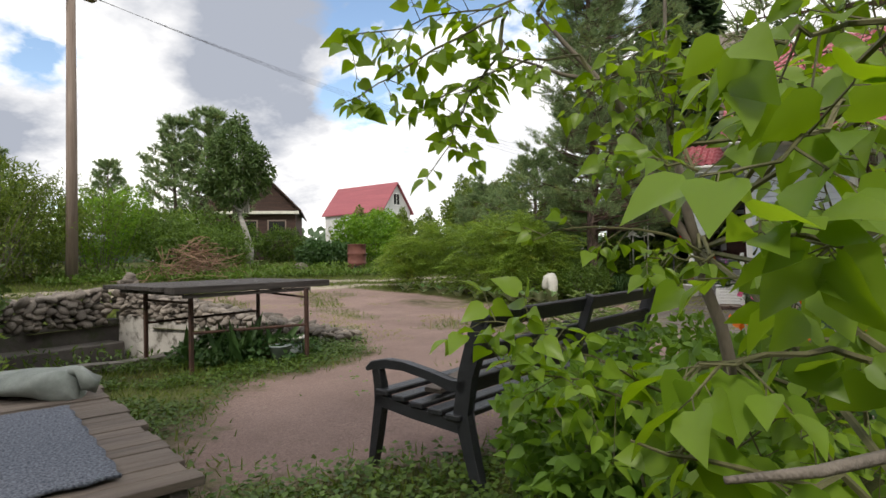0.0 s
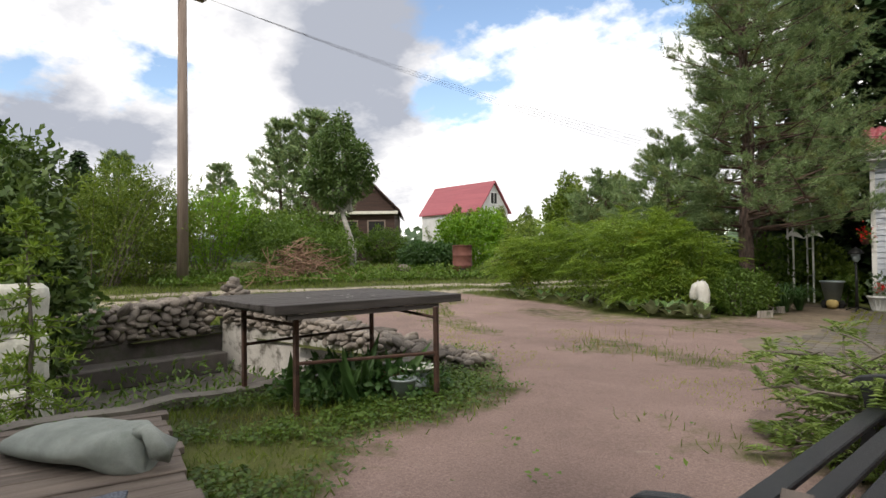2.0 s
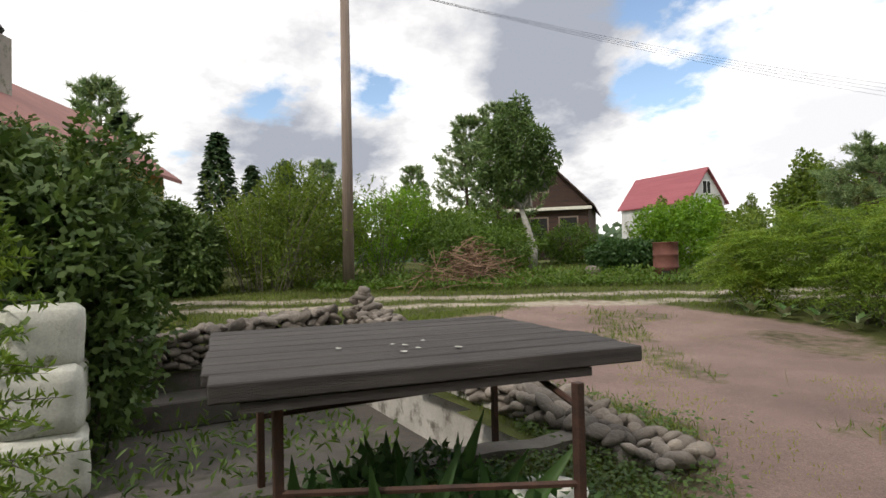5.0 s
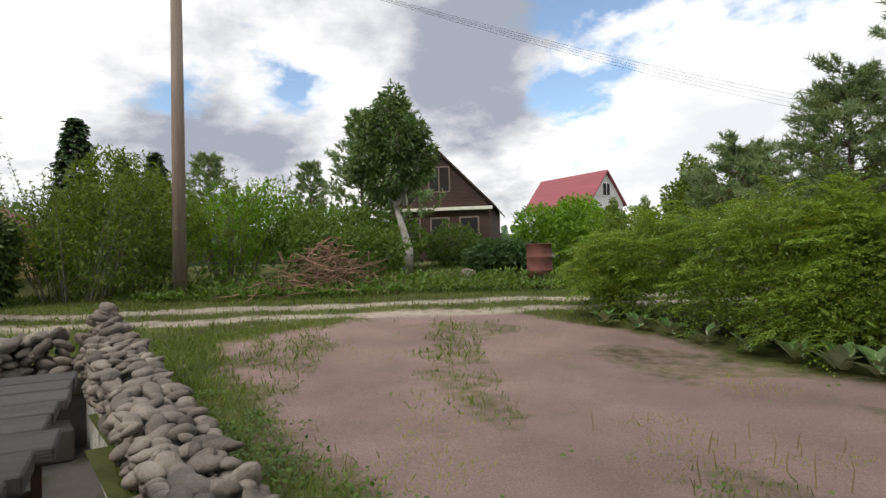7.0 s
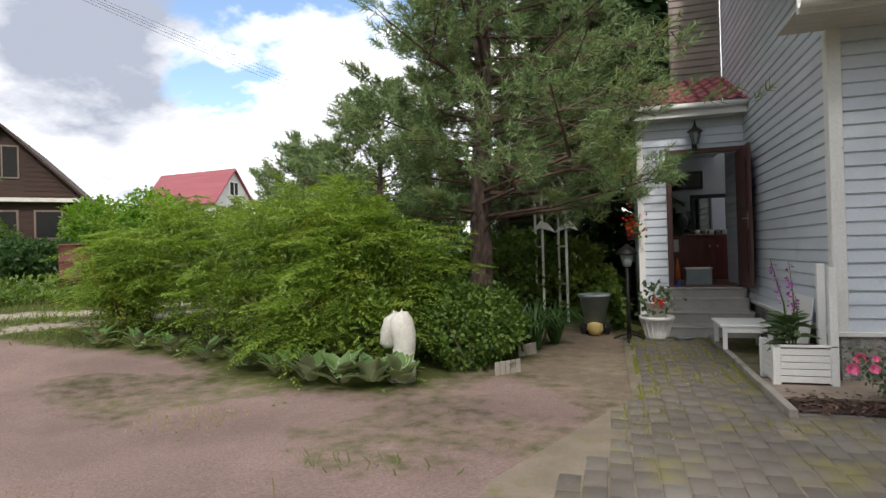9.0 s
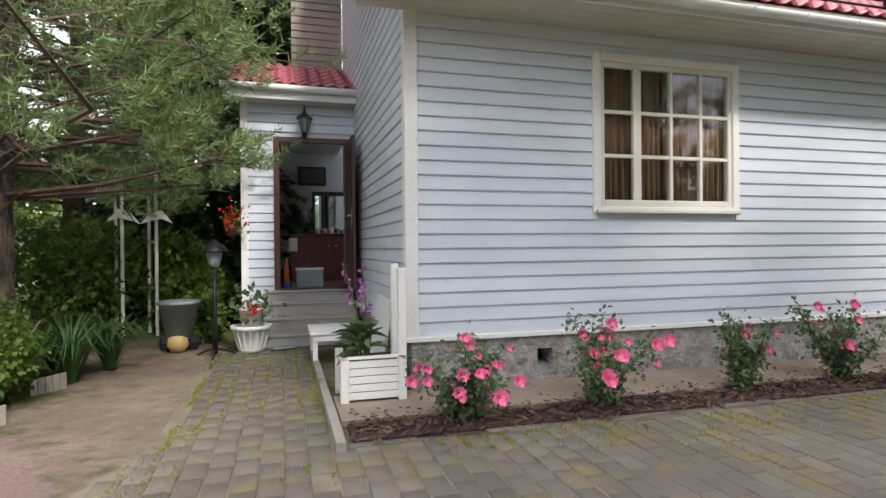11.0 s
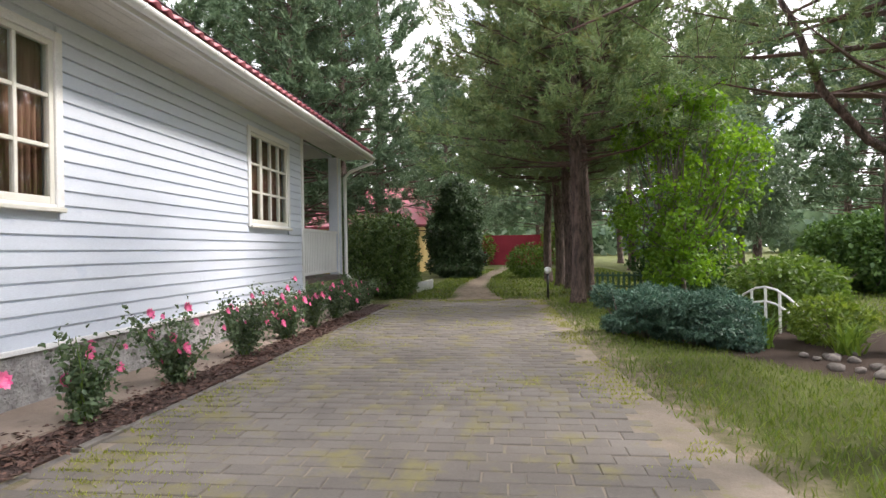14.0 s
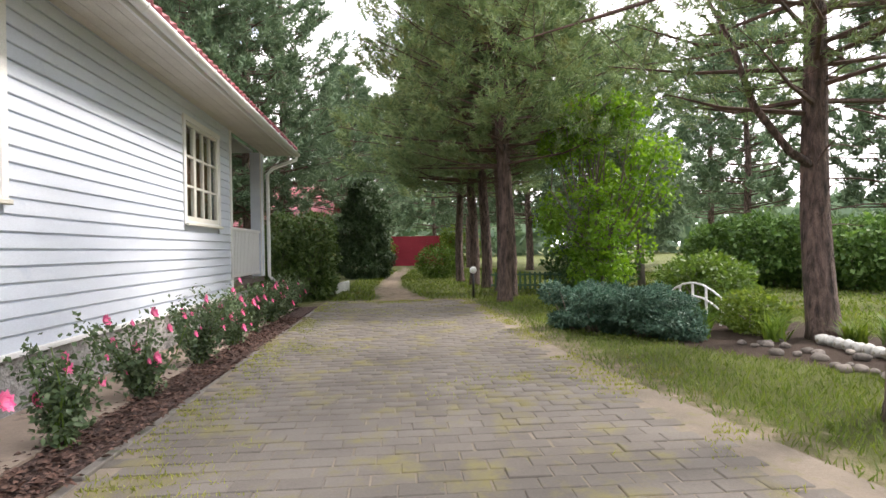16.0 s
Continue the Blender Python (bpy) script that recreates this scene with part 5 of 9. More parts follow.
def plant_shade_tree():
    # invented tree, out of view, added to cast shade over deck and table
    r = np.random.default_rng(280)
    crown = [(r.uniform(-2.6, 2.2), r.uniform(-1.2, 1.2), r.uniform(3.3, 5.6), r.uniform(0.6, 1.0), r.uniform(0.6, 1.0), r.uniform(0.4, 0.7)) for k in range(22)]
    make_leaf_tree("added_shade_tree", (-3.2, -2.9, 0), [(0, 0, -0.05), (0.1, 0, 1.2), (0.0, 0.1, 2.4)], 0.16, crown, 9000, 0.13, 0.09, "dark_leaf", M["bark_grey"], "unseen broad leafy tree added to shade the start of the path", 281)


plant_trees()
plant_shade_tree()

# ---- shrubs ----


def plant_shrubs():
    # the long clipped spirea bank: three plants side by side
    for i, (x, y, ls) in enumerate((
            (-9.75, 14.15, [(0, 0, 0.9, 0.9, 0.95, 0.8), (0.9, -0.05, 1.0, 0.9, 0.95, 0.85), (-0.55, 0.5, 0.75, 0.8, 0.8, 0.8), (0.4, -0.5, 0.5, 0.6, 0.6, 0.5)]),
            (-7.3, 14.2, [(0, -0.1, 1.15, 0.95, 1.0, 0.9), (0.85, -0.4, 1.2, 0.9, 0.9, 0.9), (-0.8, 0.3, 1.15, 0.9, 1.0, 0.9), (0.1, 0.9, 1.45, 1.1, 0.9, 0.85), (0.2, -0.75, 0.55, 0.7, 0.6, 0.55), (-0.6, -0.5, 0.6, 0.7, 0.6, 0.6), (1.0, -0.9, 0.55, 0.6, 0.6, 0.55)]),
            (-5.4, 13.6, [(0, -0.1, 1.15, 0.9, 0.95, 0.9), (0.6, 0.2, 1.0, 0.85, 0.9, 0.85), (-0.5, 0.6, 1.4, 0.9, 0.9, 0.85), (-0.4, -0.6, 0.6, 0.7, 0.65, 0.6), (0.4, -0.65, 0.5, 0.6, 0.55, 0.5)]))):
        spray_bush("spirea_bush", G(x, y), [(a, b, c * 1.18, p, q, r * 1.2) for a, b, c, p, q, r in ls], 300, 0.95, ("yellow-green arching spirea in the long shrub bank", "broad arching spirea in the middle of the shrub bank", "arching spirea at the gravel edge beside the statue")[i], 40 + i, M["spirea_leaf"], "spirea bank")
    bush("currant_bush", G(-3.95, 13.45), [(0, 0, 0.5, 0.62, 0.62, 0.5), (-0.35, 0.3, 0.6, 0.5, 0.5, 0.5), (0.15, 0.45, 0.45, 0.5, 0.5, 0.45)], 7500, 0.06, 0.042, M["weed_leaf"], "small leafy shrub beside the statue", "bush", seed=44)
    # across the lane, from the corner towards the house
    data = [("willow_bush", -23.2, 3.6, [(0, 0, 1.3, 1.8, 1.8, 1.5)], 5500, 0.15, 0.05, "willow_leaf", "leafy willow thicket beyond the lane"),
            ("willow_bush", -19.6, 7.0, [(0, 0, 1.1, 1.7, 1.7, 1.3), (0.4, 1.1, 1.8, 1.2, 1.2, 1.3), (-0.4, -0.9, 1.6, 1.2, 1.2, 1.2), (0.2, 0.1, 2.8, 1.0, 1.0, 0.9)], 12000, 0.15, 0.045, "willow_leaf", "tall dense willow bush beyond the lane"),
            ("willow_bush", -20.6, 10.5, [(0, 0, 1.5, 1.5, 1.5, 1.4), (0.3, 0.9, 2.0, 0.9, 0.9, 1.2)], 6000, 0.15, 0.05, "maple_leaf", "light green willow bush beyond the lane"),
            ("weed_thicket", -18.6, 12.6, [(0, 0, 0.9, 1.3, 1.6, 0.9), (0.2, 1.4, 0.9, 1.1, 1.2, 0.8), (-0.8, -0.4, 1.4, 1.1, 1.1, 0.9)], 6500, 0.14, 0.07, "weed_leaf", "tangled green weeds beyond the lane"),
            ("weed_thicket", -20.6, 14.6, [(0, 0, 1.2, 1.5, 1.5, 1.1), (0.3, 1.5, 1.0, 1.3, 1.3, 0.9)], 5000, 0.16, 0.09, "weed_leaf", "tangled green weeds beyond the lane"),
            ("peony_bush", -17.1, 18.0, [(0, 0, 0.5, 0.95, 0.95, 0.55), (0.6, 0.8, 0.5, 0.7, 0.7, 0.5)], 4500, 0.17, 0.10, "dark_leaf", "dark-leaved rounded peony shrub"),
            ("jasmine_bush", -16.2, 20.3, [(0, 0, 1.0, 1.25, 1.25, 1.1), (0.4, 0.6, 1.8, 0.85, 0.85, 0.8), (-0.5, -0.6, 1.5, 0.8, 0.8, 0.8)], 8000, 0.13, 0.08, "maple_leaf", "bright green bush behind the barrel"),
            ("jasmine_bush", -20.0, 18.6, [(0, 0, 0.8, 0.9, 1.2, 0.8)], 2600, 0.14, 0.08, "weed_leaf", "leafy bush by the brown house"),
            ("willow_bush", -26.5, 14.0, [(0, 0, 1.6, 2.0, 2.6, 1.4), (0.5, 2.5, 1.4, 2.0, 2.0, 1.2)], 5000, 0.2, 0.1, "willow_leaf", "leafy thicket in front of the brown house"),
            ("willow_bush", -25.5, 8.5, [(0, 0, 1.7, 2.0, 2.4, 1.6)], 4000, 0.2, 0.1, "willow_leaf", "leafy thicket beyond the lane"),
            ("willow_bush", -19.0, 25.5, [(0, 0, 1.2, 1.8, 1.8, 1.2), (2.0, 0.8, 1.0, 1.8, 1.5, 1.1)], 4000, 0.18, 0.1, "willow_leaf", "leafy thicket behind the shrub bank"),
            ("willow_bush", -28.5, -2.5, [(0, 0, 1.7, 2.4, 3.2, 1.7)], 4500, 0.2, 0.1, "willow_leaf", "leafy thicket beyond the lane")]
    for i, (nm, x, y, ls, n, L, W, mt, lab) in enumerate(data):
        bush(nm, G(x, y), ls, n, L, W, M[mt], lab, "bush", seed=60 + i, lo=0.5)
    # upright shoots standing out of the willows
    for i, (x, y, h) in enumerate(((-19.3, 6.2, 2.9), (-19.9, 8.0, 3.2), (-20.4, 10.3, 2.8))):
        rng = np.random.default_rng(90 + i)
        root = empty("willow_shoots", G(x, y)); tagged(root, "upright leafy willow shoots above the thicket", "bush")
        bm = bmesh.new(); P, D = [], []
        for k in range(26):
            bx, by, hh = rng.normal() * 0.75, rng.normal() * 0.75, h * rng.uniform(0.75, 1.2)
            tx, ty = bx * 1.5, by * 1.5
            tube(bm, [(bx * 0.5, by * 0.5, 0), (bx, by, hh * 0.6), (tx, ty, hh)], [0.012, 0.008, 0.003], 4, False)
            part("stem", bm, M["bark_grey"], root); bm = bmesh.new()
            for t in rng.uniform(0.45, 1, 60):
                P.append((bx + (tx - bx) * (t - 0.5) * 2 + rng.normal() * 0.03, by + (ty - by) * (t - 0.5) * 2 + rng.normal() * 0.03, hh * t)); D.append((rng.normal(), rng.normal(), 0.7))
        bm.free()
        P, D = np.array(P), np.array(D)
        leaves("foliage", P, D, rand_dirs(rng, len(P)), 0.12 * rng.uniform(0.7, 1.2, len(P)), 0.035, "leaf", M["willow_leaf"], root)
    # conifers in front of the yellow house
    for i, (x, y, s) in enumerate(((-16.4, 1.35, 1.0), (-19.6, 2.9, 0.85), (-19.4, 4.3, 0.6))):
        bush("thuja_bush", G(x, y), [(0, 0, 1.0 * s, 1.2 * s, 1.2 * s, 1.2 * s), (0.1, 0.2, 2.2 * s, 1.05 * s, 1.05 * s, 1.3 * s), (-0.2, -0.4, 3.1 * s, 0.75 * s, 0.75 * s, 1.0 * s)], 7000, 0.22, 0.1, M["thuja_leaf"], "dark overgrown conifer before the yellow house", "bush", shape="spray", lo=0.5, droop=0.3, seed=126 + i)
    # nettles and low weeds on the bank past the lane
    rng = np.random.default_rng(101)
    n = 9000
    t = rng.random(n)
    s = 19.0 + rng.random(n) ** 1.5 * 2.2
    along = -2 + t * 26
    # place by distance from the lane (s) and along it
    P = np.stack([-0.88 * s + 0.47 * along, 0.47 * s + 0.88 * along], -1)
    hgt = 0.12 + 0.25 * rng.random(n) * smooth(19, 20.6, s)
    P3 = np.column_stack([P, land(P[:, 0], P[:, 1]) + hgt])
    ob = leaves("bank_weeds", P3, rand_dirs(rng, n) + np.array([0, 0, 0.3]), unit(rand_dirs(rng, n) * 0.6 + np.array([0, 0, 1.0])), 0.15 * rng.uniform(0.6, 1.4, n), 0.07, "leaf", M["weed_leaf"])
    tagged(ob, "low green nettles and weeds on the lane bank", "weeds", kind="stuff")
    # conifer thicket by the pit
    bush("thuja_bush", G(-9.9, 0.7), [(0, 0, 1.1, 1.2, 1.2, 1.2), (0.4, 0.5, 1.9, 0.8, 0.8, 1.0), (-0.6, -0.6, 1.5, 1.1, 1.1, 1.3), (0.7, 0.9, 0.8, 0.7, 0.7, 0.9)], 9000, 0.2, 0.09, M["thuja_leaf"], "dark overgrown thuja beside the sunken pit", "bush", shape="spray", lo=0.4, seed=120)
    bush("thuja_bush", (-9.75, 2.05, -0.62), [(0, 0, 1.0, 0.8, 0.75, 1.1), (0.3, -0.1, 2.0, 0.85, 0.8, 1.0), (-0.2, 0.25, 2.7, 0.6, 0.6, 0.9), (0.5, 0.35, 1.4, 0.55, 0.6, 0.8), (0.2, -0.6, 2.6, 0.6, 0.6, 0.8)], 9000, 0.18, 0.08, M["thuja_leaf"], "dark feathery conifer growing out of the sunken pit", "bush", shape="spray", lo=0.4, seed=125)
    # clipped hedge, cone and garden shrubs along the drive
    bush("thuja_hedge", (14.3, 12.95, 0), [(a * 0.75, b * 0.42, z, 0.62, 0.5, 0.55) for a in (-1, 0, 1) for b in (-1, 1) for z in (0.5, 1.1, 1.68)], 16000, 0.12, 0.065, M["thuja_leaf"], "clipped dark green box of hedge at the house corner", "hedge", shape="spray", lo=0.78, seed=121)
    bush("thuja_column", (24.5, 11.8, 0), [(0, 0, 0.8, 1.2, 1.2, 1.0), (0, 0.1, 1.9, 1.25, 1.25, 1.2), (0.1, -0.1, 3.0, 0.98, 0.98, 1.0), (0, 0, 3.85, 0.55, 0.55, 0.65)], 22000, 0.17, 0.085, M["spruce_needle"], "dark broad thuja column at the end of the lawn", "tree", shape="spray", lo=0.75, droop=0.3, seed=122)
    mats = []
    rj = np.random.default_rng(129)
    for cx, cy, k in ((6.95, 7.5, 9), (6.3, 6.95, 8)):
        mats.append((cx, cy, [(rj.uniform(-0.55, 0.55), rj.uniform(-0.5, 0.5), rj.uniform(0.10, 0.55), rj.uniform(0.16, 0.34), rj.uniform(0.16, 0.34), rj.uniform(0.10, 0.17)) for _ in range(k + 5)], 17000))
    for i, (x, y, ls, n) in enumerate(mats):
        bush("juniper", (x, y, 0), ls, n, 0.062, 0.028, M["juniper_leaf"], "spreading blue-green juniper at the lawn edge", "bush", shape="spray", lo=0.6, seed=130 + i, group="junipers")
    bush("shrub", (8.0, 5.2, 0), [(0, 0, 0.55, 0.75, 0.75, 0.5), (0.6, -0.6, 0.5, 0.6, 0.6, 0.5)], 6500, 0.08, 0.05, M["weed_leaf"], "rounded leafy garden shrub behind the trellis", "bush", seed=133)
    bush("shrub", (6.2, 5.5, 0), [(0, 0, 0.28, 0.45, 0.4, 0.3)], 2200, 0.07, 0.04, M["willow_leaf"], "low yellow-green plant in the flower bed", "bush", seed=134)
    for i, (x, y, s) in enumerate(((14.2, 0.2, 1.0), (16.6, -0.9, 0.95), (12.6, -1.4, 0.9))):
        bush("viburnum", (x, y, 0), [(0, 0, 1.0 * s, 1.35, 1.35, 1.05 * s), (0.7, 0.6, 0.9 * s, 0.9, 0.9, 0.9), (-0.6, -0.7, 1.1 * s, 1.0, 1.0, 0.9)], 9000, 0.15, 0.10, M["viburnum_leaf"], "big dark-leaved viburnum on the lawn", "bush", seed=136 + i, lo=0.5, group="viburnums")
    bush("golden_shrub", (12.0, -5.2, 0), [(0, 0, 1.2, 1.4, 1.4, 1.3)], 4000, 0.15, 0.09, M["spirea_leaf"], "yellow-green shrub at the garden edge", "bush", seed=140)
    bush("shrub", (23.5, 8.6, 0), [(0, 0, 0.7, 0.9, 0.9, 0.7)], 2500, 0.13, 0.07, M["weed_leaf"], "round green shrub by the pine row", "bush", seed=141)
    for i, (x, y) in enumerate(((40.8, 12.2), (41.0, 5.6))):
        bush("willow_bush", (x, y, 0), [(0, 0, 1.3, 1.2, 1.7, 1.4), (0.2, 0.6, 2.2, 0.9, 0.9, 0.9)], 3000, 0.2, 0.11, M["willow_leaf"], "leafy bush against the red fence", "bush", seed=146 + i)
    bush("shrub", (13.6, 5.0, 0), [(0, 0, 0.7, 1.0, 1.0, 0.8), (1.4, 0, 0.7, 1.0, 1.0, 0.7)], 4000, 0.13, 0.07, M["dark_leaf"], "dark leafy shrub under the pines", "bush", seed=142)
    bush("shrub", (16.4, 12.7, 0), [(0, 0, 0.35, 0.5, 0.5, 0.4), (0.6, 0.2, 0.4, 0.45, 0.45, 0.45)], 2200, 0.1, 0.05, M["weed_leaf"], "leafy plants behind the picket edging", "bush", seed=143)


plant_shrubs()

# ---- the sunken pit and its walls ----


def rock(bm, c, r, rng, squash=0.75):
    """One rounded field stone."""
    res = bmesh.ops.create_icosphere(bm, subdivisions=2, radius=1.0)
    o = Vector(rng.normal(size=3)) * 9
    a = rng.uniform(0, 6.28)
    ex = rng.uniform(0.85, 1.35)
    for v in res["verts"]:
        k = 1 + 0.28 * noise.noise(v.co * 1.1 + o) + 0.08 * noise.noise(v.co * 3.1 + o)
        p = Vector((v.co.x * r * k * ex, v.co.y * r * k, v.co.z * r * k * squash))
        v.co = Vector(c) + Matrix.Rotation(a, 3, "Z") @ p


def stone_meshes(rng, n=14):
    out = []
    for i in range(n):
        bm = bmesh.new()
        rock(bm, (0, 0, 0), 1.0, rng)
        me = bpy.data.meshes.new("stone")
        bm.to_mesh(me); bm.free()
        me.materials.append(M["stone"])
        me.polygons.foreach_set("use_smooth", [True] * len(me.polygons))
        out.append(me)
    return out


def lay_stone(parent, meshes, c, r, rng):
    o = new("stone", meshes[int(rng.integers(len(meshes)))])
    o.parent = parent
    o.matrix_basis = Matrix.LocRotScale(c, Euler((rng.normal() * 0.35, rng.normal() * 0.35, rng.uniform(0, 6.28))), (r * rng.uniform(0.9, 1.5), r * rng.uniform(0.8, 1.1), r * rng.uniform(0.65, 0.95)))


def stone_course(parent, meshes, a, b, za, zb, size, width, rng):
    """Field stones bedded on a wall from a to b; the crest runs from za to zb."""
    a, b = Vector(a), Vector(b)
    d = (b - a).normalized()
    nrm = Vector((-d.y, d.x, 0))
    n = int((b - a).length / (size * 1.75))
    for i in range(n):
        t = (i + 0.5) / n
        p = a.lerp(b, t)
        top = za + (zb - za) * t
        k = max(1, int(round((top - p.z) / (size * 1.1))))
        for r in range(k):
            last = r == k - 1
            for side in (-1, -0.33, 0.33, 1) if last else (-1, 1):
                lay_stone(parent, meshes, p + d * rng.normal() * size * 0.4 + nrm * (side * width / 2 + rng.normal() * 0.02) + Vector((0, 0, (r + 0.3) * (top - p.z) / k + rng.normal() * 0.012)), size * rng.uniform(0.8, 1.25), rng)


def slab_wall(name, a, b, thick, z0, za, zb, material, label):
    """An upright wall from a to b (plan) whose crest runs from za to zb."""
    a, b = Vector((*a, 0)), Vector((*b, 0))
    d = (b - a).normalized()
    nrm = Vector((-d.y, d.x, 0)) * thick / 2
    bm = bmesh.new()
    n = 14
    rows = []
    for i in range(n + 1):
        p = a.lerp(b, i / n)
        z1 = za + (zb - za) * i / n + 0.02 * math.sin(i * 2.3)
        rows.append([bm.verts.new(p + nrm * s + Vector((0, 0, z))) for s, z in ((-1, z0), (1, z0), (1, z1), (-1, z1))])
    for r0, r1 in zip(rows, rows[1:]):
        for k in range(4):
            bm.faces.new((r0[k], r0[(k + 1) % 4], r1[(k + 1) % 4], r1[k]))
    bm.faces.new(rows[0]); bm.faces.new(rows[-1][::-1])
    return tagged(part(name, bm, material), label, "wall", kind="structure")


def build_pit():
    rng = np.random.default_rng(5)
    fl = boxed("floor_pit", (-11.6, -5.6, -0.2, 6.2, -0.85, -0.62), M["concrete_dark"]); tagged(fl, "dark floor of the sunken pit", "floor", kind="structure")
    ms = stone_meshes(rng)
    w = slab_wall("wall_pit_north", (-5.0, 5.60), (-10.85, 5.78), 0.44, -0.75, -0.02, 0.24, M["concrete_pale"], "pale limewashed pit wall topped with field stones")
    stone_course(w, ms, (-5.0, 5.60, -0.02), (-10.5, 5.77, 0.2), 0.13, 0.66, 0.072, 0.40, rng)
    for i in range(95):      # heap at the corner
        t = rng.random() ** 1.2
        a = rng.random() * 6.28
        lay_stone(w, ms, (-10.75 + 0.62 * t * math.cos(a), 5.78 + 0.34 * t * math.sin(a), 0.22 + (1 - t) * 0.72 * rng.uniform(0.75, 1.0)), 0.10 * rng.uniform(0.7, 1.2), rng)
    w2 = slab_wall("wall_pit_west", (-10.95, 5.7), (-11.35, -0.1), 0.36, -0.75, 0.1, 0.0, M["concrete_dark"], "dark concrete pit wall topped with stones")
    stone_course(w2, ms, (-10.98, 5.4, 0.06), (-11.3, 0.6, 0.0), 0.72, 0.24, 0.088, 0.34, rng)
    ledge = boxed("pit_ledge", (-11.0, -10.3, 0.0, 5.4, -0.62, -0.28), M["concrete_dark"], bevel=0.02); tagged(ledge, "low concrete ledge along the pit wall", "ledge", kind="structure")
    slab_wall("wall_pit_east", (-6.42, 0.4), (-5.80, 5.42), 0.20, -0.75, 0.07, 0.08, M["concrete_kerb"], "low concrete kerb along the edge of the pit")
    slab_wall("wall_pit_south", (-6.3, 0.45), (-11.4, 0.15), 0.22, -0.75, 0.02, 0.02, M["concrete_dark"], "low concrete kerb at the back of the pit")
    # weeds in the pit
    n = 1000
    P = np.column_stack([rng.uniform(-10.2, -6.5, n), rng.uniform(1.0, 4.9, n), -0.6 + 0.4 * rng.random(n) ** 1.5])
    tagged(leaves("pit_weeds", P, rand_dirs(rng, n) + np.array([0, 0, 0.6]), rand_dirs(rng, n) * 0.5 + np.array([0, 0, 1.0]), 0.13 * rng.uniform(0.6, 1.3, n), 0.04, "leaf", M["clover_shaded"]), "green weeds growing on the pit floor", "weeds", kind="stuff")
    # foam blocks
    for i, (z, a, s) in enumerate(((-0.62, 4, 1.0), (-0.03, -3, 0.97), (0.52, 5, 0.9))):
        root = empty("foam_block", (-8.75, 1.95, z), a); tagged(root, "weathered white block stacked in the pit", "block", "stack of white blocks")
        bm = bmesh.new(); box(bm, -0.33 * s, 0.33 * s, -0.33 * s, 0.33 * s, 0.0, 0.585 if i < 2 else 0.55, 0.06)
        bmesh.ops.subdivide_edges(bm, edges=bm.edges, cuts=3, use_grid_fill=True)
        for v in bm.verts:
            v.co += Vector((1, 1, 0)) * 0.02 * noise.noise(v.co * 4 + Vector((i * 3, 0, 0)))
        part("body", bm, M["foam"], root, smooth=True)
        # raised dark strip: the shade of a groove painted on, none is cut
        boxed("groove_shade_strip", (-0.30 * s, 0.30 * s, -0.345 * s, -0.33 * s, 0.26, 0.28), M["concrete_dark"], root)
    # larch sapling in front
    rng2 = np.random.default_rng(31)
    root = empty("larch_sapling", (-7.35, 1.75, -0.62)); tagged(root, "young larch sapling with feathery green twigs", "tree")
    bm = bmesh.new(); tube(bm, [(0, 0, 0), (0.05, 0.05, 1.2), (0.0, 0.0, 2.5)], [0.03, 0.02, 0.005], 6); P, D = [], []
    part("trunk", bm, M["bark_grey"], root)
    bm = bmesh.new()
    for k in range(60):
        z = rng2.uniform(0.5, 2.45)
        a, ln = rng2.random() * 6.28, (2.8 - z) * 0.32 * rng2.uniform(0.6, 1.2)
        e = Vector((math.cos(a) * ln, math.sin(a) * ln, z - 0.1 * ln))
        tube(bm, [(0.02, 0.02, z), e], [0.007, 0.002], 3, False)
        for t in rng2.random(34):
            P.append(Vector((0.02, 0.02, z)).lerp(e, t)); D.append(rng2.normal(size=3) + np.array([0, 0, 0.3]))
    part("branchwork", bm, M["bark_grey"], root)
    P, D = np.array(P), np.array(D)
    leaves("needles", P, D, rand_dirs(rng2, len(P)), 0.09, 0.025, "leaf", M["spirea_leaf"], root)


build_pit()


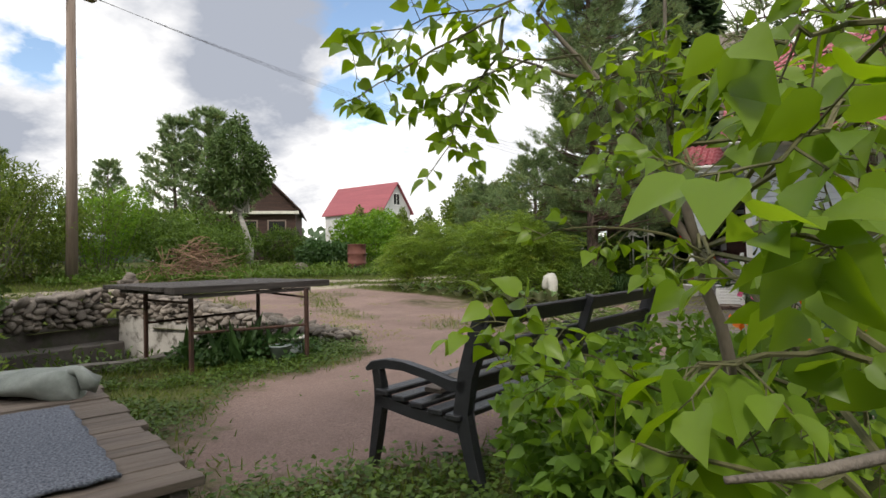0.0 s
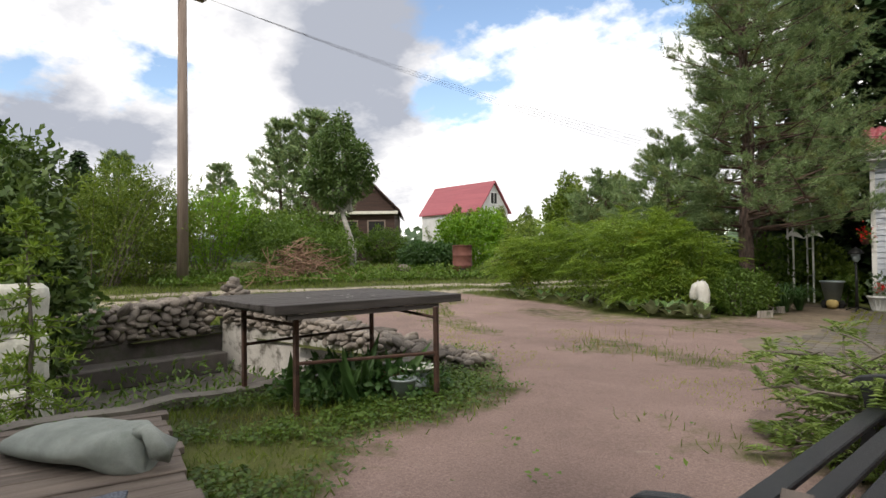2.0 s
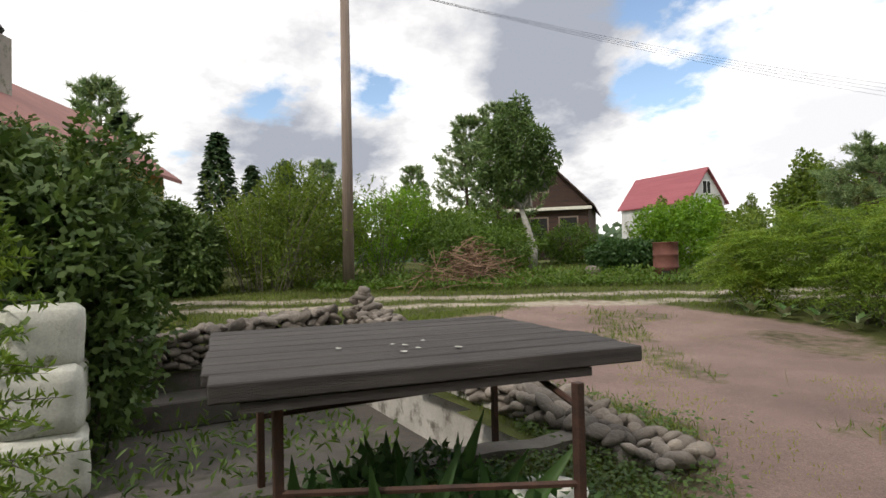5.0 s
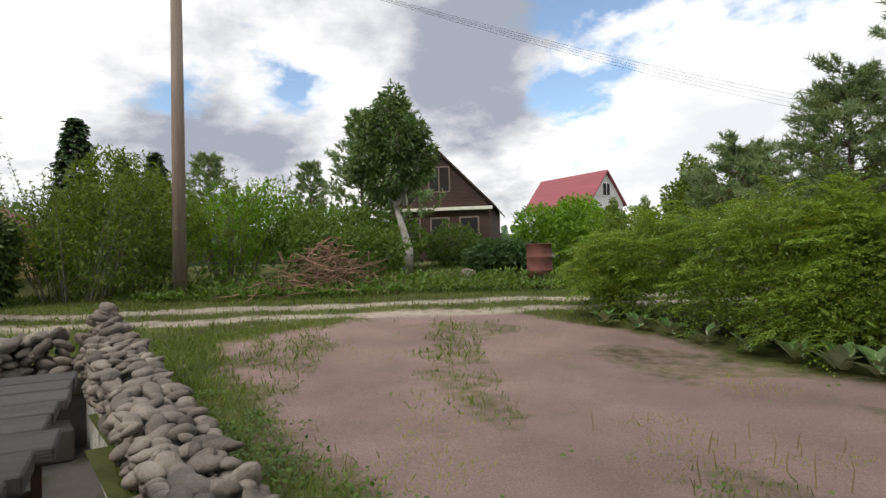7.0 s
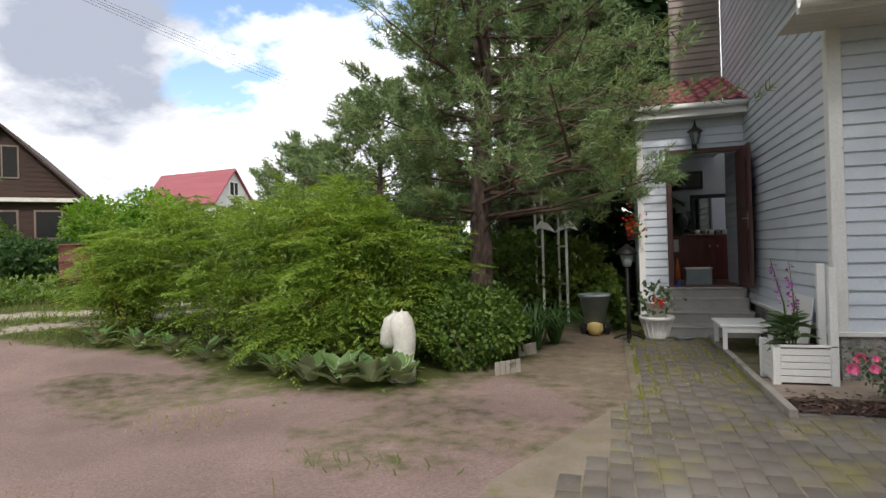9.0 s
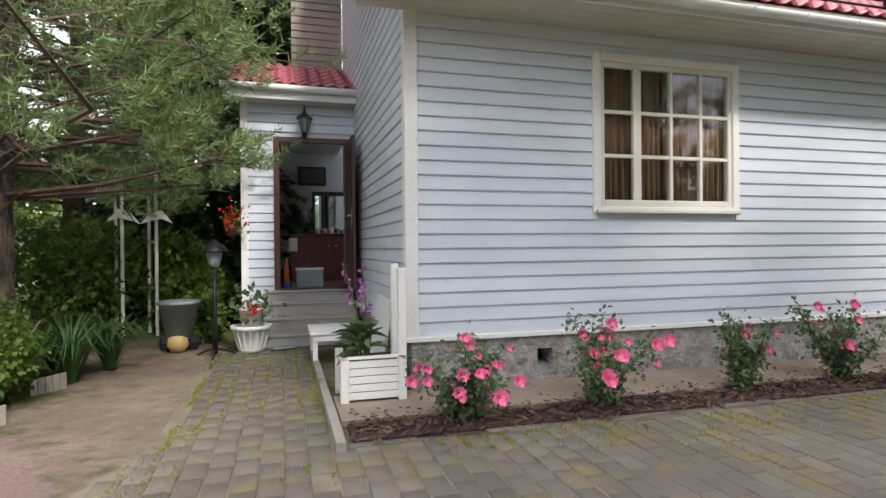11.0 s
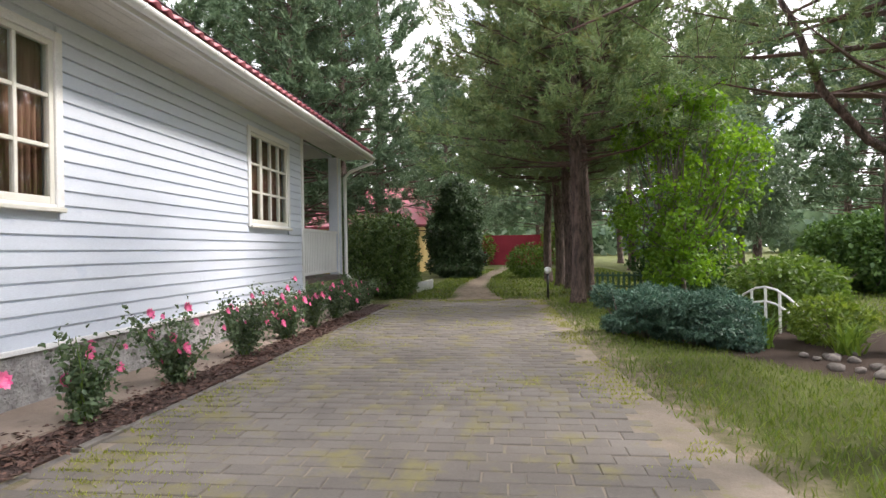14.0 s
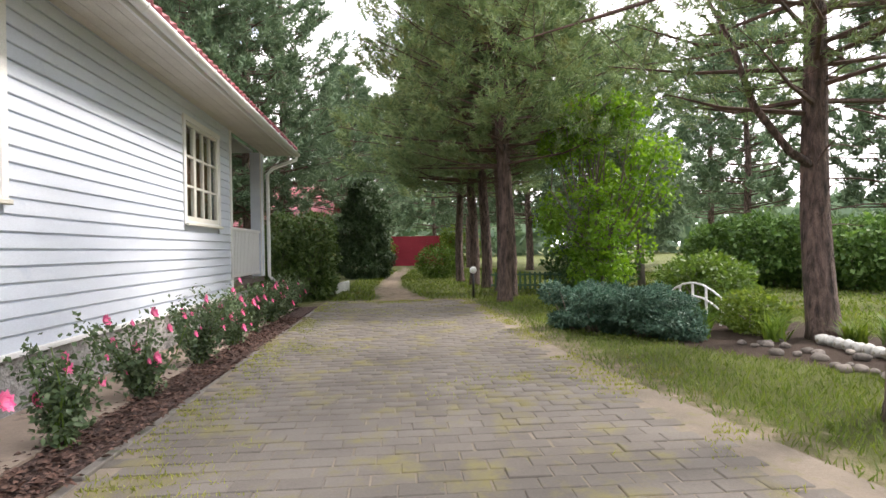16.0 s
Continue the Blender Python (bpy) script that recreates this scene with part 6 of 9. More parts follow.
def build_table():
    u, v = Vector((0.16, 0.987, 0)), Vector((-0.987, 0.16, 0))
    root = empty("garden_table", (-4.93, 2.77, 0)); tagged(root, "old plank garden table on thin rusty iron legs", "table")
    R = Matrix(((u.x, v.x, 0, 0), (u.y, v.y, 0, 0), (0, 0, 1, 0), (0, 0, 0, 1)))
    rng = np.random.default_rng(3)
    L, Dp, n = 2.02, 1.78, 8
    w = Dp / n
    for i in range(n):
        bm = bmesh.new()
        box(bm, -0.02 + rng.normal() * 0.012, L + rng.normal() * 0.012, i * w + 0.006, (i + 1) * w - 0.006, (0.875 if i else 0.845) + rng.normal() * 0.003, 0.925 + rng.normal() * 0.004, 0.006)
        p = part("plank", bm, M["old_wood"], root)
        p.matrix_basis = R
    for nm, d in (("apron", (0.12, L - 0.32, 0.02, 0.06, 0.80, 0.84)), ("apron", (0.12, L - 0.32, 1.22, 1.26, 0.82, 0.87)), ("batten", (0.16, 0.22, w, Dp - 0.04, 0.822, 0.872)), ("batten", (1.36, 1.42, w, Dp - 0.04, 0.822, 0.872))):
        boxed(nm, d, M["old_wood"], root).matrix_basis = R
    inv = Matrix.Translation((4.93, -2.77, 0))
    feet = [(-5.06, 3.06), (-4.47, 4.16), (-6.12, 3.22), (-6.1, 4.88)]
    f = [inv @ Vector((x, y, 0)) for x, y in feet]
    for p in f:
        bm = bmesh.new(); box(bm, p.x - 0.02, p.x + 0.02, p.y - 0.02, p.y + 0.02, -0.02, 0.84, 0.003)
        part("leg", bm, M["rust_iron"], root)
    for a, b, z in ((f[0], f[1], 0.42), (f[2], f[3], 0.47), (f[0], f[2], 0.74), (f[1], f[3], 0.74)):
        bm = bmesh.new(); tube(bm, [a + Vector((0, 0, z)), b + Vector((0, 0, z))], 0.016, 6)
        part("stretcher", bm, M["rust_iron"], root)
    # droppings of old paint on the top
    bm = bmesh.new()
    for k in range(7):
        c = R @ Vector((0.5 + rng.random() * 0.7, 0.25 + rng.random() * 0.5, 0.9345))
        ring = [bm.verts.new(c + Vector((math.cos(a) * rng.uniform(0.01, 0.035), math.sin(a) * rng.uniform(0.008, 0.02), 0))) for a in np.linspace(0, 5.5, 8)]
        bm.faces.new(ring)
    part("paint_spots", bm, M["chalk"], root)


build_table()


def build_bench():
    l, d = Vector((0.16, 0.987, 0)), Vector((0.987, -0.16, 0))
    root = empty("garden_bench", (-1.70, 1.84, 0)); tagged(root, "black painted slatted garden bench with curved arms", "bench")
    R = Matrix(((d.x, l.x, 0, 0), (d.y, l.y, 0, 0), (0, 0, 1, 0), (0, 0, 0, 1)))       # x: front to back, y: along
    K = M["black_paint"]
    W = 2.4

    def put(nm, bm, label="", sm=False):
        o = part(nm, bm, K, root, label, smooth=sm)
        o.matrix_basis = R
        return o

    def ribbon(bm, pts, y0, y1):
        """A shaped board: outline in the x-z plane, given thickness along y."""
        A, B = [bm.verts.new((x, y0, z)) for x, z in pts], [bm.verts.new((x, y1, z)) for x, z in pts]
        bm.faces.new(A[::-1]); bm.faces.new(B)
        for i in range(len(pts)):
            j = (i + 1) % len(pts)
            bm.faces.new((A[i], A[j], B[j], B[i]))

    def limb(c, w):
        """Outline round a centre line of (x, z) with half widths."""
        out, back = [], []
        for i, (p, h) in enumerate(zip(c, w)):
            q0, q1 = c[max(0, i - 1)], c[min(len(c) - 1, i + 1)]
            dx, dz = q1[0] - q0[0], q1[1] - q0[1]
            n = math.hypot(dx, dz)
            out.append((p[0] - dz / n * h, p[1] + dx / n * h)); back.append((p[0] + dz / n * h, p[1] - dx / n * h))
        return out + back[::-1]

    for y in (0.0, W - 0.055):
        for nm, c, w in (("front_leg", [(-0.05, -0.02), (-0.01, 0.17), (0.03, 0.36), (0.02, 0.45), (0.0, 0.54)], [0.026, 0.028, 0.03, 0.03, 0.032]),
                         ("back_leg", [(0.72, -0.02), (0.66, 0.2), (0.61, 0.38), (0.65, 0.58), (0.72, 0.78), (0.77, 0.90)], [0.032, 0.035, 0.045, 0.045, 0.05, 0.045]),
                         ("armrest", [(-0.08, 0.53), (-0.03, 0.562), (0.08, 0.582), (0.22, 0.578), (0.40, 0.55), (0.54, 0.51), (0.65, 0.52)], [0.012, 0.022, 0.024, 0.024, 0.024, 0.028, 0.03]),
                         ("seat_rail", [(0.0, 0.37), (0.28, 0.335), (0.62, 0.31)], [0.035, 0.032, 0.035])):
            bm = bmesh.new(); ribbon(bm, limb(c, w), y, y + 0.055)
            bmesh.ops.bevel(bm, geom=list(bm.edges), offset=0.006, segments=1, affect="EDGES")
            put(nm, bm)
    for x, z in ((0.02, 0.405), (0.15, 0.388), (0.28, 0.372), (0.41, 0.358), (0.53, 0.346)):
        bm = bmesh.new(); box(bm, x, x + 0.095, -0.02, W + 0.02, z, z + 0.03, 0.006)
        put("seat_slat", bm)
    for t in (0.52, 0.69, 0.86):
        x = 0.635 + (t - 0.52) * 0.4
        bm = bmesh.new(); box(bm, -0.015, 0.015, -0.0, W, -0.045, 0.045, 0.006, Matrix.Translation((x + 0.0, 0, t)) @ Matrix.Rotation(radians(18), 4, "Y"))
        put("back_slat", bm)
    bm = bmesh.new(); box(bm, -0.03, 0.03, 0, 0.05, -0.22, 0.24, 0.006, Matrix.Translation((0.745, W * 0.45, 0.69)) @ Matrix.Rotation(radians(18), 4, "Y"))
    put("back_batten", bm)
    # loose board lying on the seat
    bm = bmesh.new(); box(bm, -0.05, 0.05, 0, 0.62, 0, 0.028, 0.004)
    ob = part("board", bm, M["deck_wood"])
    ob.matrix_basis = Matrix.Translation((-1.70, 1.84, 0)) @ R @ pose(0.33, 0.12, 0.425, 0, 4, 16)
    tagged(ob, "loose weathered grey board lying on the bench", "board")


build_bench()


def feather_leaf(P, D, N, base, way, n, L, w, rng):
    """A feathered leaf: paired leaflets along a stalk."""
    side = way.cross(Vector((0, 0, 1)))
    if side.length < 0.1:
        side = Vector((1, 0, 0))
    side.normalize()
    for i in range(n):
        t = (i + 1) / n
        c = base + way * L * t - Vector((0, 0, 1)) * L * 0.35 * t * t
        for s in (-1, 1):
            P.append(c); D.append(side * s + way * 0.5); N.append(Vector((rng.normal() * 0.2, rng.normal() * 0.2, 1)))


def build_branch_pile():
    rng = np.random.default_rng(77)
    root = empty("branch_pile", (-1.35, 4.75, 0)); tagged(root, "heap of cut leafy rowan branches on the gravel", "branches")
    bm = bmesh.new(); P, D, N = [], [], []
    for k in range(66):
        a = rng.uniform(0, 6.28)
        p0 = Vector((rng.normal() * 0.2, rng.normal() * 0.2, rng.uniform(0.03, 0.55)))
        ln = rng.uniform(0.3, 0.62)
        p1 = p0 + Vector((math.cos(a) * ln, math.sin(a) * ln, rng.uniform(-0.15, 0.35)))
        p1.z = max(0.03, p1.z)
        tube(bm, [p0, p0.lerp(p1, 0.5) + Vector((0, 0, 0.05)), p1], [0.012, 0.009, 0.004], 5, True)
        part("branch", bm, M["bark_grey"], root); bm = bmesh.new()
        for t in rng.uniform(0.25, 1, 9):
            b = p0.lerp(p1, t)
            w = Vector((rng.normal(), rng.normal(), rng.normal() * 0.4 + 0.25)).normalized()
            feather_leaf(P, D, N, b, w, 7, rng.uniform(0.14, 0.24), 0.03, rng)
    bm.free()
    P, D, N = (np.array([tuple(x) for x in q]) for q in (P, D, N))
    P[:, 2] = np.maximum(P[:, 2], 0.02)
    leaves("foliage", P, D, N, 0.062 * rng.uniform(0.8, 1.2, len(P)), 0.02, "leaf", M["fern_leaf"], root)


build_branch_pile()


def build_deck():
    root = empty("deck", (0, 0, 0)); tagged(root, "weathered low plank deck", "deck", kind="structure")
    e0, e1 = Vector((-2.12, 0.96, 0)), Vector((-4.02, 1.62, 0))       # outer edge, from the near corner away
    u = (e1 - e0).normalized()
    v = Vector((u.y, -u.x, 0))                                         # inwards
    if v.y > 0:
        v = -v
    R = Matrix(((u.x, v.x, 0, e0.x), (u.y, v.y, 0, e0.y), (0, 0, 1, 0), (0, 0, 0, 1)))
    rng = np.random.default_rng(9)
    for i in range(25):
        bm = bmesh.new()
        box(bm, -0.02 + i * 0.145 + 0.003, -0.02 + (i + 1) * 0.145 - 0.004, -0.04 + rng.normal() * 0.02, 1.6 + rng.normal() * 0.02, 0.11 + rng.normal() * 0.003, 0.148 + rng.normal() * 0.003, 0.004)
        part("plank", bm, M["deck_wood"], root).matrix_basis = R
    for y in (0.02, 0.75, 1.45):
        boxed("joist", (0.0, 3.55, y, y + 0.08, -0.02, 0.108), M["old_wood"], root).matrix_basis = R
    # mat
    bm = bmesh.new()
    n1, n2 = 60, 40
    V = [[bm.verts.new((0.18 + 1.75 * i / n1 + 0.01 * math.sin(j * 0.9), 0.26 + 1.2 * j / n2 + 0.008 * math.sin(i * 0.7), 0.168 + 0.006 * noise.noise(Vector((i * 0.9, j * 0.9, 0))))) for j in range(n2 + 1)] for i in range(n1 + 1)]
    for i in range(n1):
        for j in range(n2):
            bm.faces.new((V[i][j], V[i + 1][j], V[i + 1][j + 1], V[i][j + 1]))
    mt = part("door_mat", bm, M["mat"], smooth=True)
    so = mt.modifiers.new("thick", "SOLIDIFY"); so.thickness = -0.016
    mt.matrix_basis = R
    tagged(mt, "blue-grey coarse loop mat on the deck", "mat")
    # sack
    root = empty("sack", (-4.78, 1.42, 0.148), 16); root.scale = (0.95, 0.95, 0.85); tagged(root, "filled white woven sack lying on the deck", "sack")
    bm = bmesh.new()
    rings = []
    prof = [(-0.62, 0.02, 0.02), (-0.6, 0.17, 0.07), (-0.45, 0.22, 0.10), (-0.1, 0.23, 0.12), (0.2, 0.22, 0.13), (0.38, 0.2, 0.145), (0.47, 0.15, 0.12), (0.52, 0.09, 0.07), (0.54, 0.02, 0.02)]
    for x, ry, rz in prof:
        ring = []
        for k in range(32):
            a = 2 * math.pi * k / 32
            p = Vector((x, ry * math.cos(a), rz + rz * math.sin(a) * (1.0 if math.sin(a) > 0 else 0.98)))
            p += Vector((0.4, 1, 1)) * (0.055 * noise.noise(p * 6 + Vector((4, 0, 0))) + 0.04 * noise.noise(p * 15))
            p.z = max(0.0, p.z)
            ring.append(bm.verts.new(p))
        rings.append(ring)
    for r0, r1 in zip(rings, rings[1:]):
        for k in range(32):
            bm.faces.new((r0[k], r0[(k + 1) % 32], r1[(k + 1) % 32], r1[k]))
    bm.faces.new(rings[0][::-1]); bm.faces.new(rings[-1])
    body = part("body", bm, M["sack"], root, smooth=True)
    sb = body.modifiers.new("round", "SUBSURF"); sb.levels = sb.render_levels = 1
    bm = bmesh.new()
    tip = [(0.42, 0.03, 0.2), (0.5, 0.0, 0.24), (0.6, 0.04, 0.13), (0.58, 0.08, 0.04)]
    tube(bm, tip, [0.07, 0.05, 0.075, 0.02], 10)
    for v in bm.verts:
        v.co += Vector((1, 1, 1)) * 0.03 * noise.noise(v.co * 11)
    part("gathered_mouth", bm, M["sack"], root, smooth=True)


build_deck()


def build_under_table():
    rng = np.random.default_rng(15)
    root = empty("horseradish", (-5.15, 3.62, 0)); tagged(root, "long upright dark green leaves growing under the table", "plant")
    n = 26
    D = np.column_stack([rng.normal(0, 0.45, n), rng.normal(0, 0.45, n), np.full(n, 1.0)])
    P = np.column_stack([rng.normal(0, 0.22, n), rng.normal(0, 0.22, n), np.zeros(n)])
    leaves("foliage", P, D, rand_dirs(rng, n) * 0.4 + np.array([0.8, -0.5, 0.2]), rng.uniform(0.35, 0.62, n), rng.uniform(0.07, 0.12, n), "leaf", M["dark_leaf"], root)
    bush("ground_elder", (-5.35, 3.75, 0), [(0, 0, 0.12, 0.55, 0.6, 0.2), (0.5, 0.5, 0.1, 0.35, 0.4, 0.15)], 1600, 0.07, 0.05, M["dark_leaf"], "low dark leafy weeds under the table", "plant", seed=16, stem=False)
    bw = empty("basin", (-4.85, 4.32, 0.10)); tagged(bw, "shallow white enamel basin on an upturned pot", "basin")
    bm = bmesh.new(); lathe(bm, [(0.10, 0.08), (0.16, 0.13), (0.185, 0.135), (0.185, 0.128), (0.155, 0.115), (0.11, 0.09)], 24)
    part("bowl", bm, M["white_metal"], bw, smooth=True)
    bm = bmesh.new(); lathe(bm, [(0.12, -0.10), (0.09, 0.08)], 16)
    part("stand", bm, M["grey_plastic"], bw, smooth=True)
    for (x, y, r, mt, lab) in ((-4.72, 3.98, 0.12, "grey_plastic", "grey plastic pot standing under the table"), (-5.0, 4.1, 0.13, "barrel", "dark red bowl lying under the table")):
        p = empty("pot", (x, y, 0)); tagged(p, lab, "pot")
        bm = bmesh.new(); lathe(bm, [(r * 0.75, 0.0), (r, 0.17), (r * 1.08, 0.175), (r * 1.08, 0.19), (r * 0.95, 0.19), (r * 0.7, 0.02)], 18)
        part("body", bm, M[mt], p, smooth=True)


build_under_table()


# ---- lane side ----
def build_far_side():
    rng = np.random.default_rng(51)
    pl = empty("utility_pole", G(-18.08, 8.32)); tagged(pl, "tall weathered wooden utility pole", "pole")
    bm = bmesh.new(); tube(bm, [(0, 0, -0.1), (0.05, 0, 4.0), (0.08, 0.0, 9.4)], [0.17, 0.15, 0.12], 12)
    part("shaft", bm, M["pole_wood"], pl, smooth=True)
    boxed("crossarm", (-0.05, 0.21, -0.7, 0.7, 8.8, 8.92), M["pole_wood"], pl)
    ends = Vector((-6.5, 37.6, 6.6))
    for k, off in enumerate((-0.6, -0.2, 0.25, 0.6)):
        bm = bmesh.new()
        a = Vector((-17.94, 8.32 + off, 9.55)); b = ends + Vector((off * 1.5, 0, -0.5 * k))
        pts = [a.lerp(b, t) - Vector((0, 0, 0.7 * 4 * t * (1 - t))) for t in np.linspace(0, 1, 15)]
        tube(bm, pts, 0.0045, 4, False)
        tagged(part("overhead_wire", bm, M["black_metal"]), "dark overhead wire running from the pole", "wire", "overhead wires")
        bm = bmesh.new(); lathe(bm, [(0.03, 8.92), (0.045, 8.98), (0.03, 9.02), (0.045, 9.06), (0.02, 9.1)], 10, (0.08, off, 0))
        part("insulator", bm, M["white_plastic"], pl)
    # barrel
    x, y = -14.1, 16.95
    br = empty("barrel", (x, y, float(land(x, y)) - 0.02)); br.scale = (1.25, 1.25, 1.25); tagged(br, "rusty red iron barrel with a burn hole", "barrel")
    bm = bmesh.new()
    prof = [(0.29, 0.0), (0.29, 0.28), (0.305, 0.30), (0.29, 0.32), (0.29, 0.58), (0.305, 0.60), (0.29, 0.62), (0.29, 0.88), (0.305, 0.89), (0.30, 0.905), (0.28, 0.90), (0.27, 0.5), (0.26, 0.1)]
    lathe(bm, prof, 28)
    part("drum", bm, M["barrel"], br, smooth=True)
    # no hole is cut: a black plate on the drum paints its shade
    bm = bmesh.new(); box(bm, -0.09, 0.09, -0.012, 0.0, 0.08, 0.22, 0.0, Matrix.Rotation(radians(38), 4, "Z") @ Matrix.Translation((0, -0.287, 0)))
    part("burn_hole_shade", bm, M["dark"], br, "dark plate standing in for the shaded burn hole")
    # brush pile of dry twigs
    x, y = -16.75, 11.7
    bp = empty("brush_pile", G(x, y)); bp.scale = (1.5, 1.6, 1.45); tagged(bp, "heap of dry reddish brushwood past the lane", "branches")
    bm = bmesh.new()
    for k in range(420):
        a = rng.uniform(0, 6.28); r = abs(rng.normal()) * 0.55
        h = max(0.05, 0.95 - r * 0.75) * rng.random()
        c = Vector((r * math.cos(a) * 0.7, r * math.sin(a) * 1.25, h))
        d = Vector((rng.normal(), rng.normal(), rng.normal() * 0.35)).normalized() * rng.uniform(0.25, 0.7)
        tube(bm, [c - d * 0.5, c + Vector(rng.normal(size=3)) * 0.04, c + d * 0.5], [0.009, 0.008, 0.004], 3, False)
    part("twigwork", bm, M["dry_twig"], bp)
    # stones by the barrel
    st = empty("boulder", G(-16.6, 16.4)); tagged(st, "pale grey boulder in the weeds", "stone")
    bm = bmesh.new(); rock(bm, (0, 0, 0.1), 0.28, rng, 0.6)
    part("body", bm, M["stone"], st, smooth=True)

    def gable_house(name, at, yaw, half, depth, eave, ridge, wall, roof, label, window=True, over=0.5):
        h = empty(name, (at[0], at[1], 0), yaw); tagged(h, label, "house")
        bm = bmesh.new()
        prof = [(-half, 0), (half, 0), (half, eave), (0, ridge), (-half, eave)]
        A, B = [bm.verts.new((px, 0, z)) for px, z in prof], [bm.verts.new((px, depth, z)) for px, z in prof]
        bm.faces.new(A[::-1]); bm.faces.new(B)
        for i in range(5):
            bm.faces.new((A[i], A[(i + 1) % 5], B[(i + 1) % 5], B[i]))
        part("wall", bm, wall, h)
        sl = (ridge - eave) / half
        for s in (-1, 1):
            bm = bmesh.new()
            o = half + over
            q = [(0, ridge + 0.02), (s * o, ridge + 0.02 - sl * o), (s * o, ridge + 0.16 - sl * o), (0, ridge + 0.18)]
            A, B = [bm.verts.new((px, -over, z)) for px, z in q], [bm.verts.new((px, depth + over, z)) for px, z in q]
            bm.faces.new(A); bm.faces.new(B[::-1])
            for i in range(4):
                bm.faces.new((A[i], A[(i + 1) % 4], B[(i + 1) % 4], B[i]))
            part("roof", bm, roof, h)
            bm = bmesh.new()
            q = [(0, ridge - 0.02), (s * o, ridge - 0.02 - sl * o), (s * o, ridge + 0.14 - sl * o), (0, ridge + 0.14)]
            A, B = [bm.verts.new((px, -over - 0.04, z)) for px, z in q], [bm.verts.new((px, -over - 0.005, z)) for px, z in q]
            bm.faces.new(A); bm.faces.new(B[::-1])
            for i in range(4):
                bm.faces.new((A[i], A[(i + 1) % 4], B[(i + 1) % 4], B[i]))
            part("bargeboard", bm, roof, h)
        if window:
            wz = eave + (ridge - eave) * 0.22
            ww = half * 0.2
            wn = boxed("window", (-ww - 0.1, ww + 0.1, -0.06, -0.002, wz - 0.1, wz + ww * 2.4 + 0.1), M["trim"] if wall is not M["log_brown"] else M["pole_wood"], h)
            boxed("pane", (-ww, ww, -0.075, -0.062, wz, wz + ww * 2.4), M["dark"], wn)
            boxed("glazing_bar", (-0.04, 0.04, -0.09, -0.076, wz, wz + ww * 2.4), M["trim"] if wall is not M["log_brown"] else M["pole_wood"], wn)
        return h

    hb = gable_house("brown_house", (-39.2, 33.1), 42, 4.0, 13.0, 6.0, 10.1, M["log_brown"], M["log_brown"], "dark brown wooden house with a steep gable", over=0.5)
    boxed("ledge_board", (-4.3, 4.3, -0.5, -0.05, 5.3, 5.55), M["window_paint"], hb, "pale ledge under the gable")
    for k, xx in enumerate((-2.4, 0.0, 2.4)):
        wn = boxed("window", (xx - 0.8, xx + 0.8, -0.05, -0.003, 2.9, 4.8), M["pole_wood"], hb)
        boxed("pane", (xx - 0.68, xx + 0.68, -0.07, -0.052, 3.02, 4.68), M["dark"], wn)
    z = 5.7
    while z < 9.8:
        w = 4.0 * (10.1 - z) / 4.1 - 0.15
        for sgn in (-1, 1):
            a, b_ = sorted((sgn * 1.15, sgn * w)) if w > 1.3 else (0, 0)
            if b_ - a > 0.1:
                boxed("board", (a, b_, -0.03, -0.002, z, z + 0.28), M["log_brown"], hb)
        z += 0.31
    # pink-roofed house: ridge across the view, gable at its right
    hp = gable_house("pink_roofed_house", (-43.0, 60.9), 85, 2.9, 10.5, 7.6, 11.2, M["house_white"], M["roof_far"], "white house with a bright pinkish red roof", over=0.35)
    # yellow house with red roof at the corner
    hy = gable_house("yellow_house", (-20.90, -2.85), 61.7, 3.2, 9.0, 5.0, 7.3, M["house_yellow"], M["roof_dull"], "ochre yellow house with dull red roofs behind conifers")
    sd = 1
    bm = bmesh.new()
    q = [(sd * 3.2, 3.55), (sd * 5.0, 2.75), (sd * 5.0, 2.87), (sd * 3.2, 3.69)]
    A, B = [bm.verts.new((px, -0.4, z)) for px, z in q], [bm.verts.new((px, 10.2, z)) for px, z in q]
    bm.faces.new(A); bm.faces.new(B[::-1])
    for i in range(4):
        bm.faces.new((A[i], A[(i + 1) % 4], B[(i + 1) % 4], B[i]))
    part("porch_roof", bm, M["roof_dull"], hy)
    boxed("porch_wall", (min(sd * 3.21, sd * 4.7), max(sd * 3.21, sd * 4.7), 0.0, 9.8, 0.0, 2.74), M["house_yellow"], hy)
    boxed("chimney", (sd * 1.1 - 0.35, sd * 1.1 + 0.35, 2.6, 3.3, 6.0, 8.1), M["concrete"], hy, "grey rendered chimney")
    bm = bmesh.new(); lathe(bm, [(0.28, 8.2), (0.34, 8.3), (0.2, 8.5), (0.03, 8.56)], 12, (sd * 1.1, 2.95, 0)); part("chimney_cowl", bm, M["black_metal"], hy)



M["roof_far"] = surface("weathered_red_roof", (0.24, 0.055, 0.07), (0.32, 0.085, 0.10), 0.6, 0.6, 0.3, 6, stretch=(6, 0.3, 0.3))
M["roof_dull"] = surface("dull_red_roof", (0.20, 0.075, 0.065), (0.30, 0.13, 0.11), 1.5, 0.7, 0.2, 30)
build_far_side()


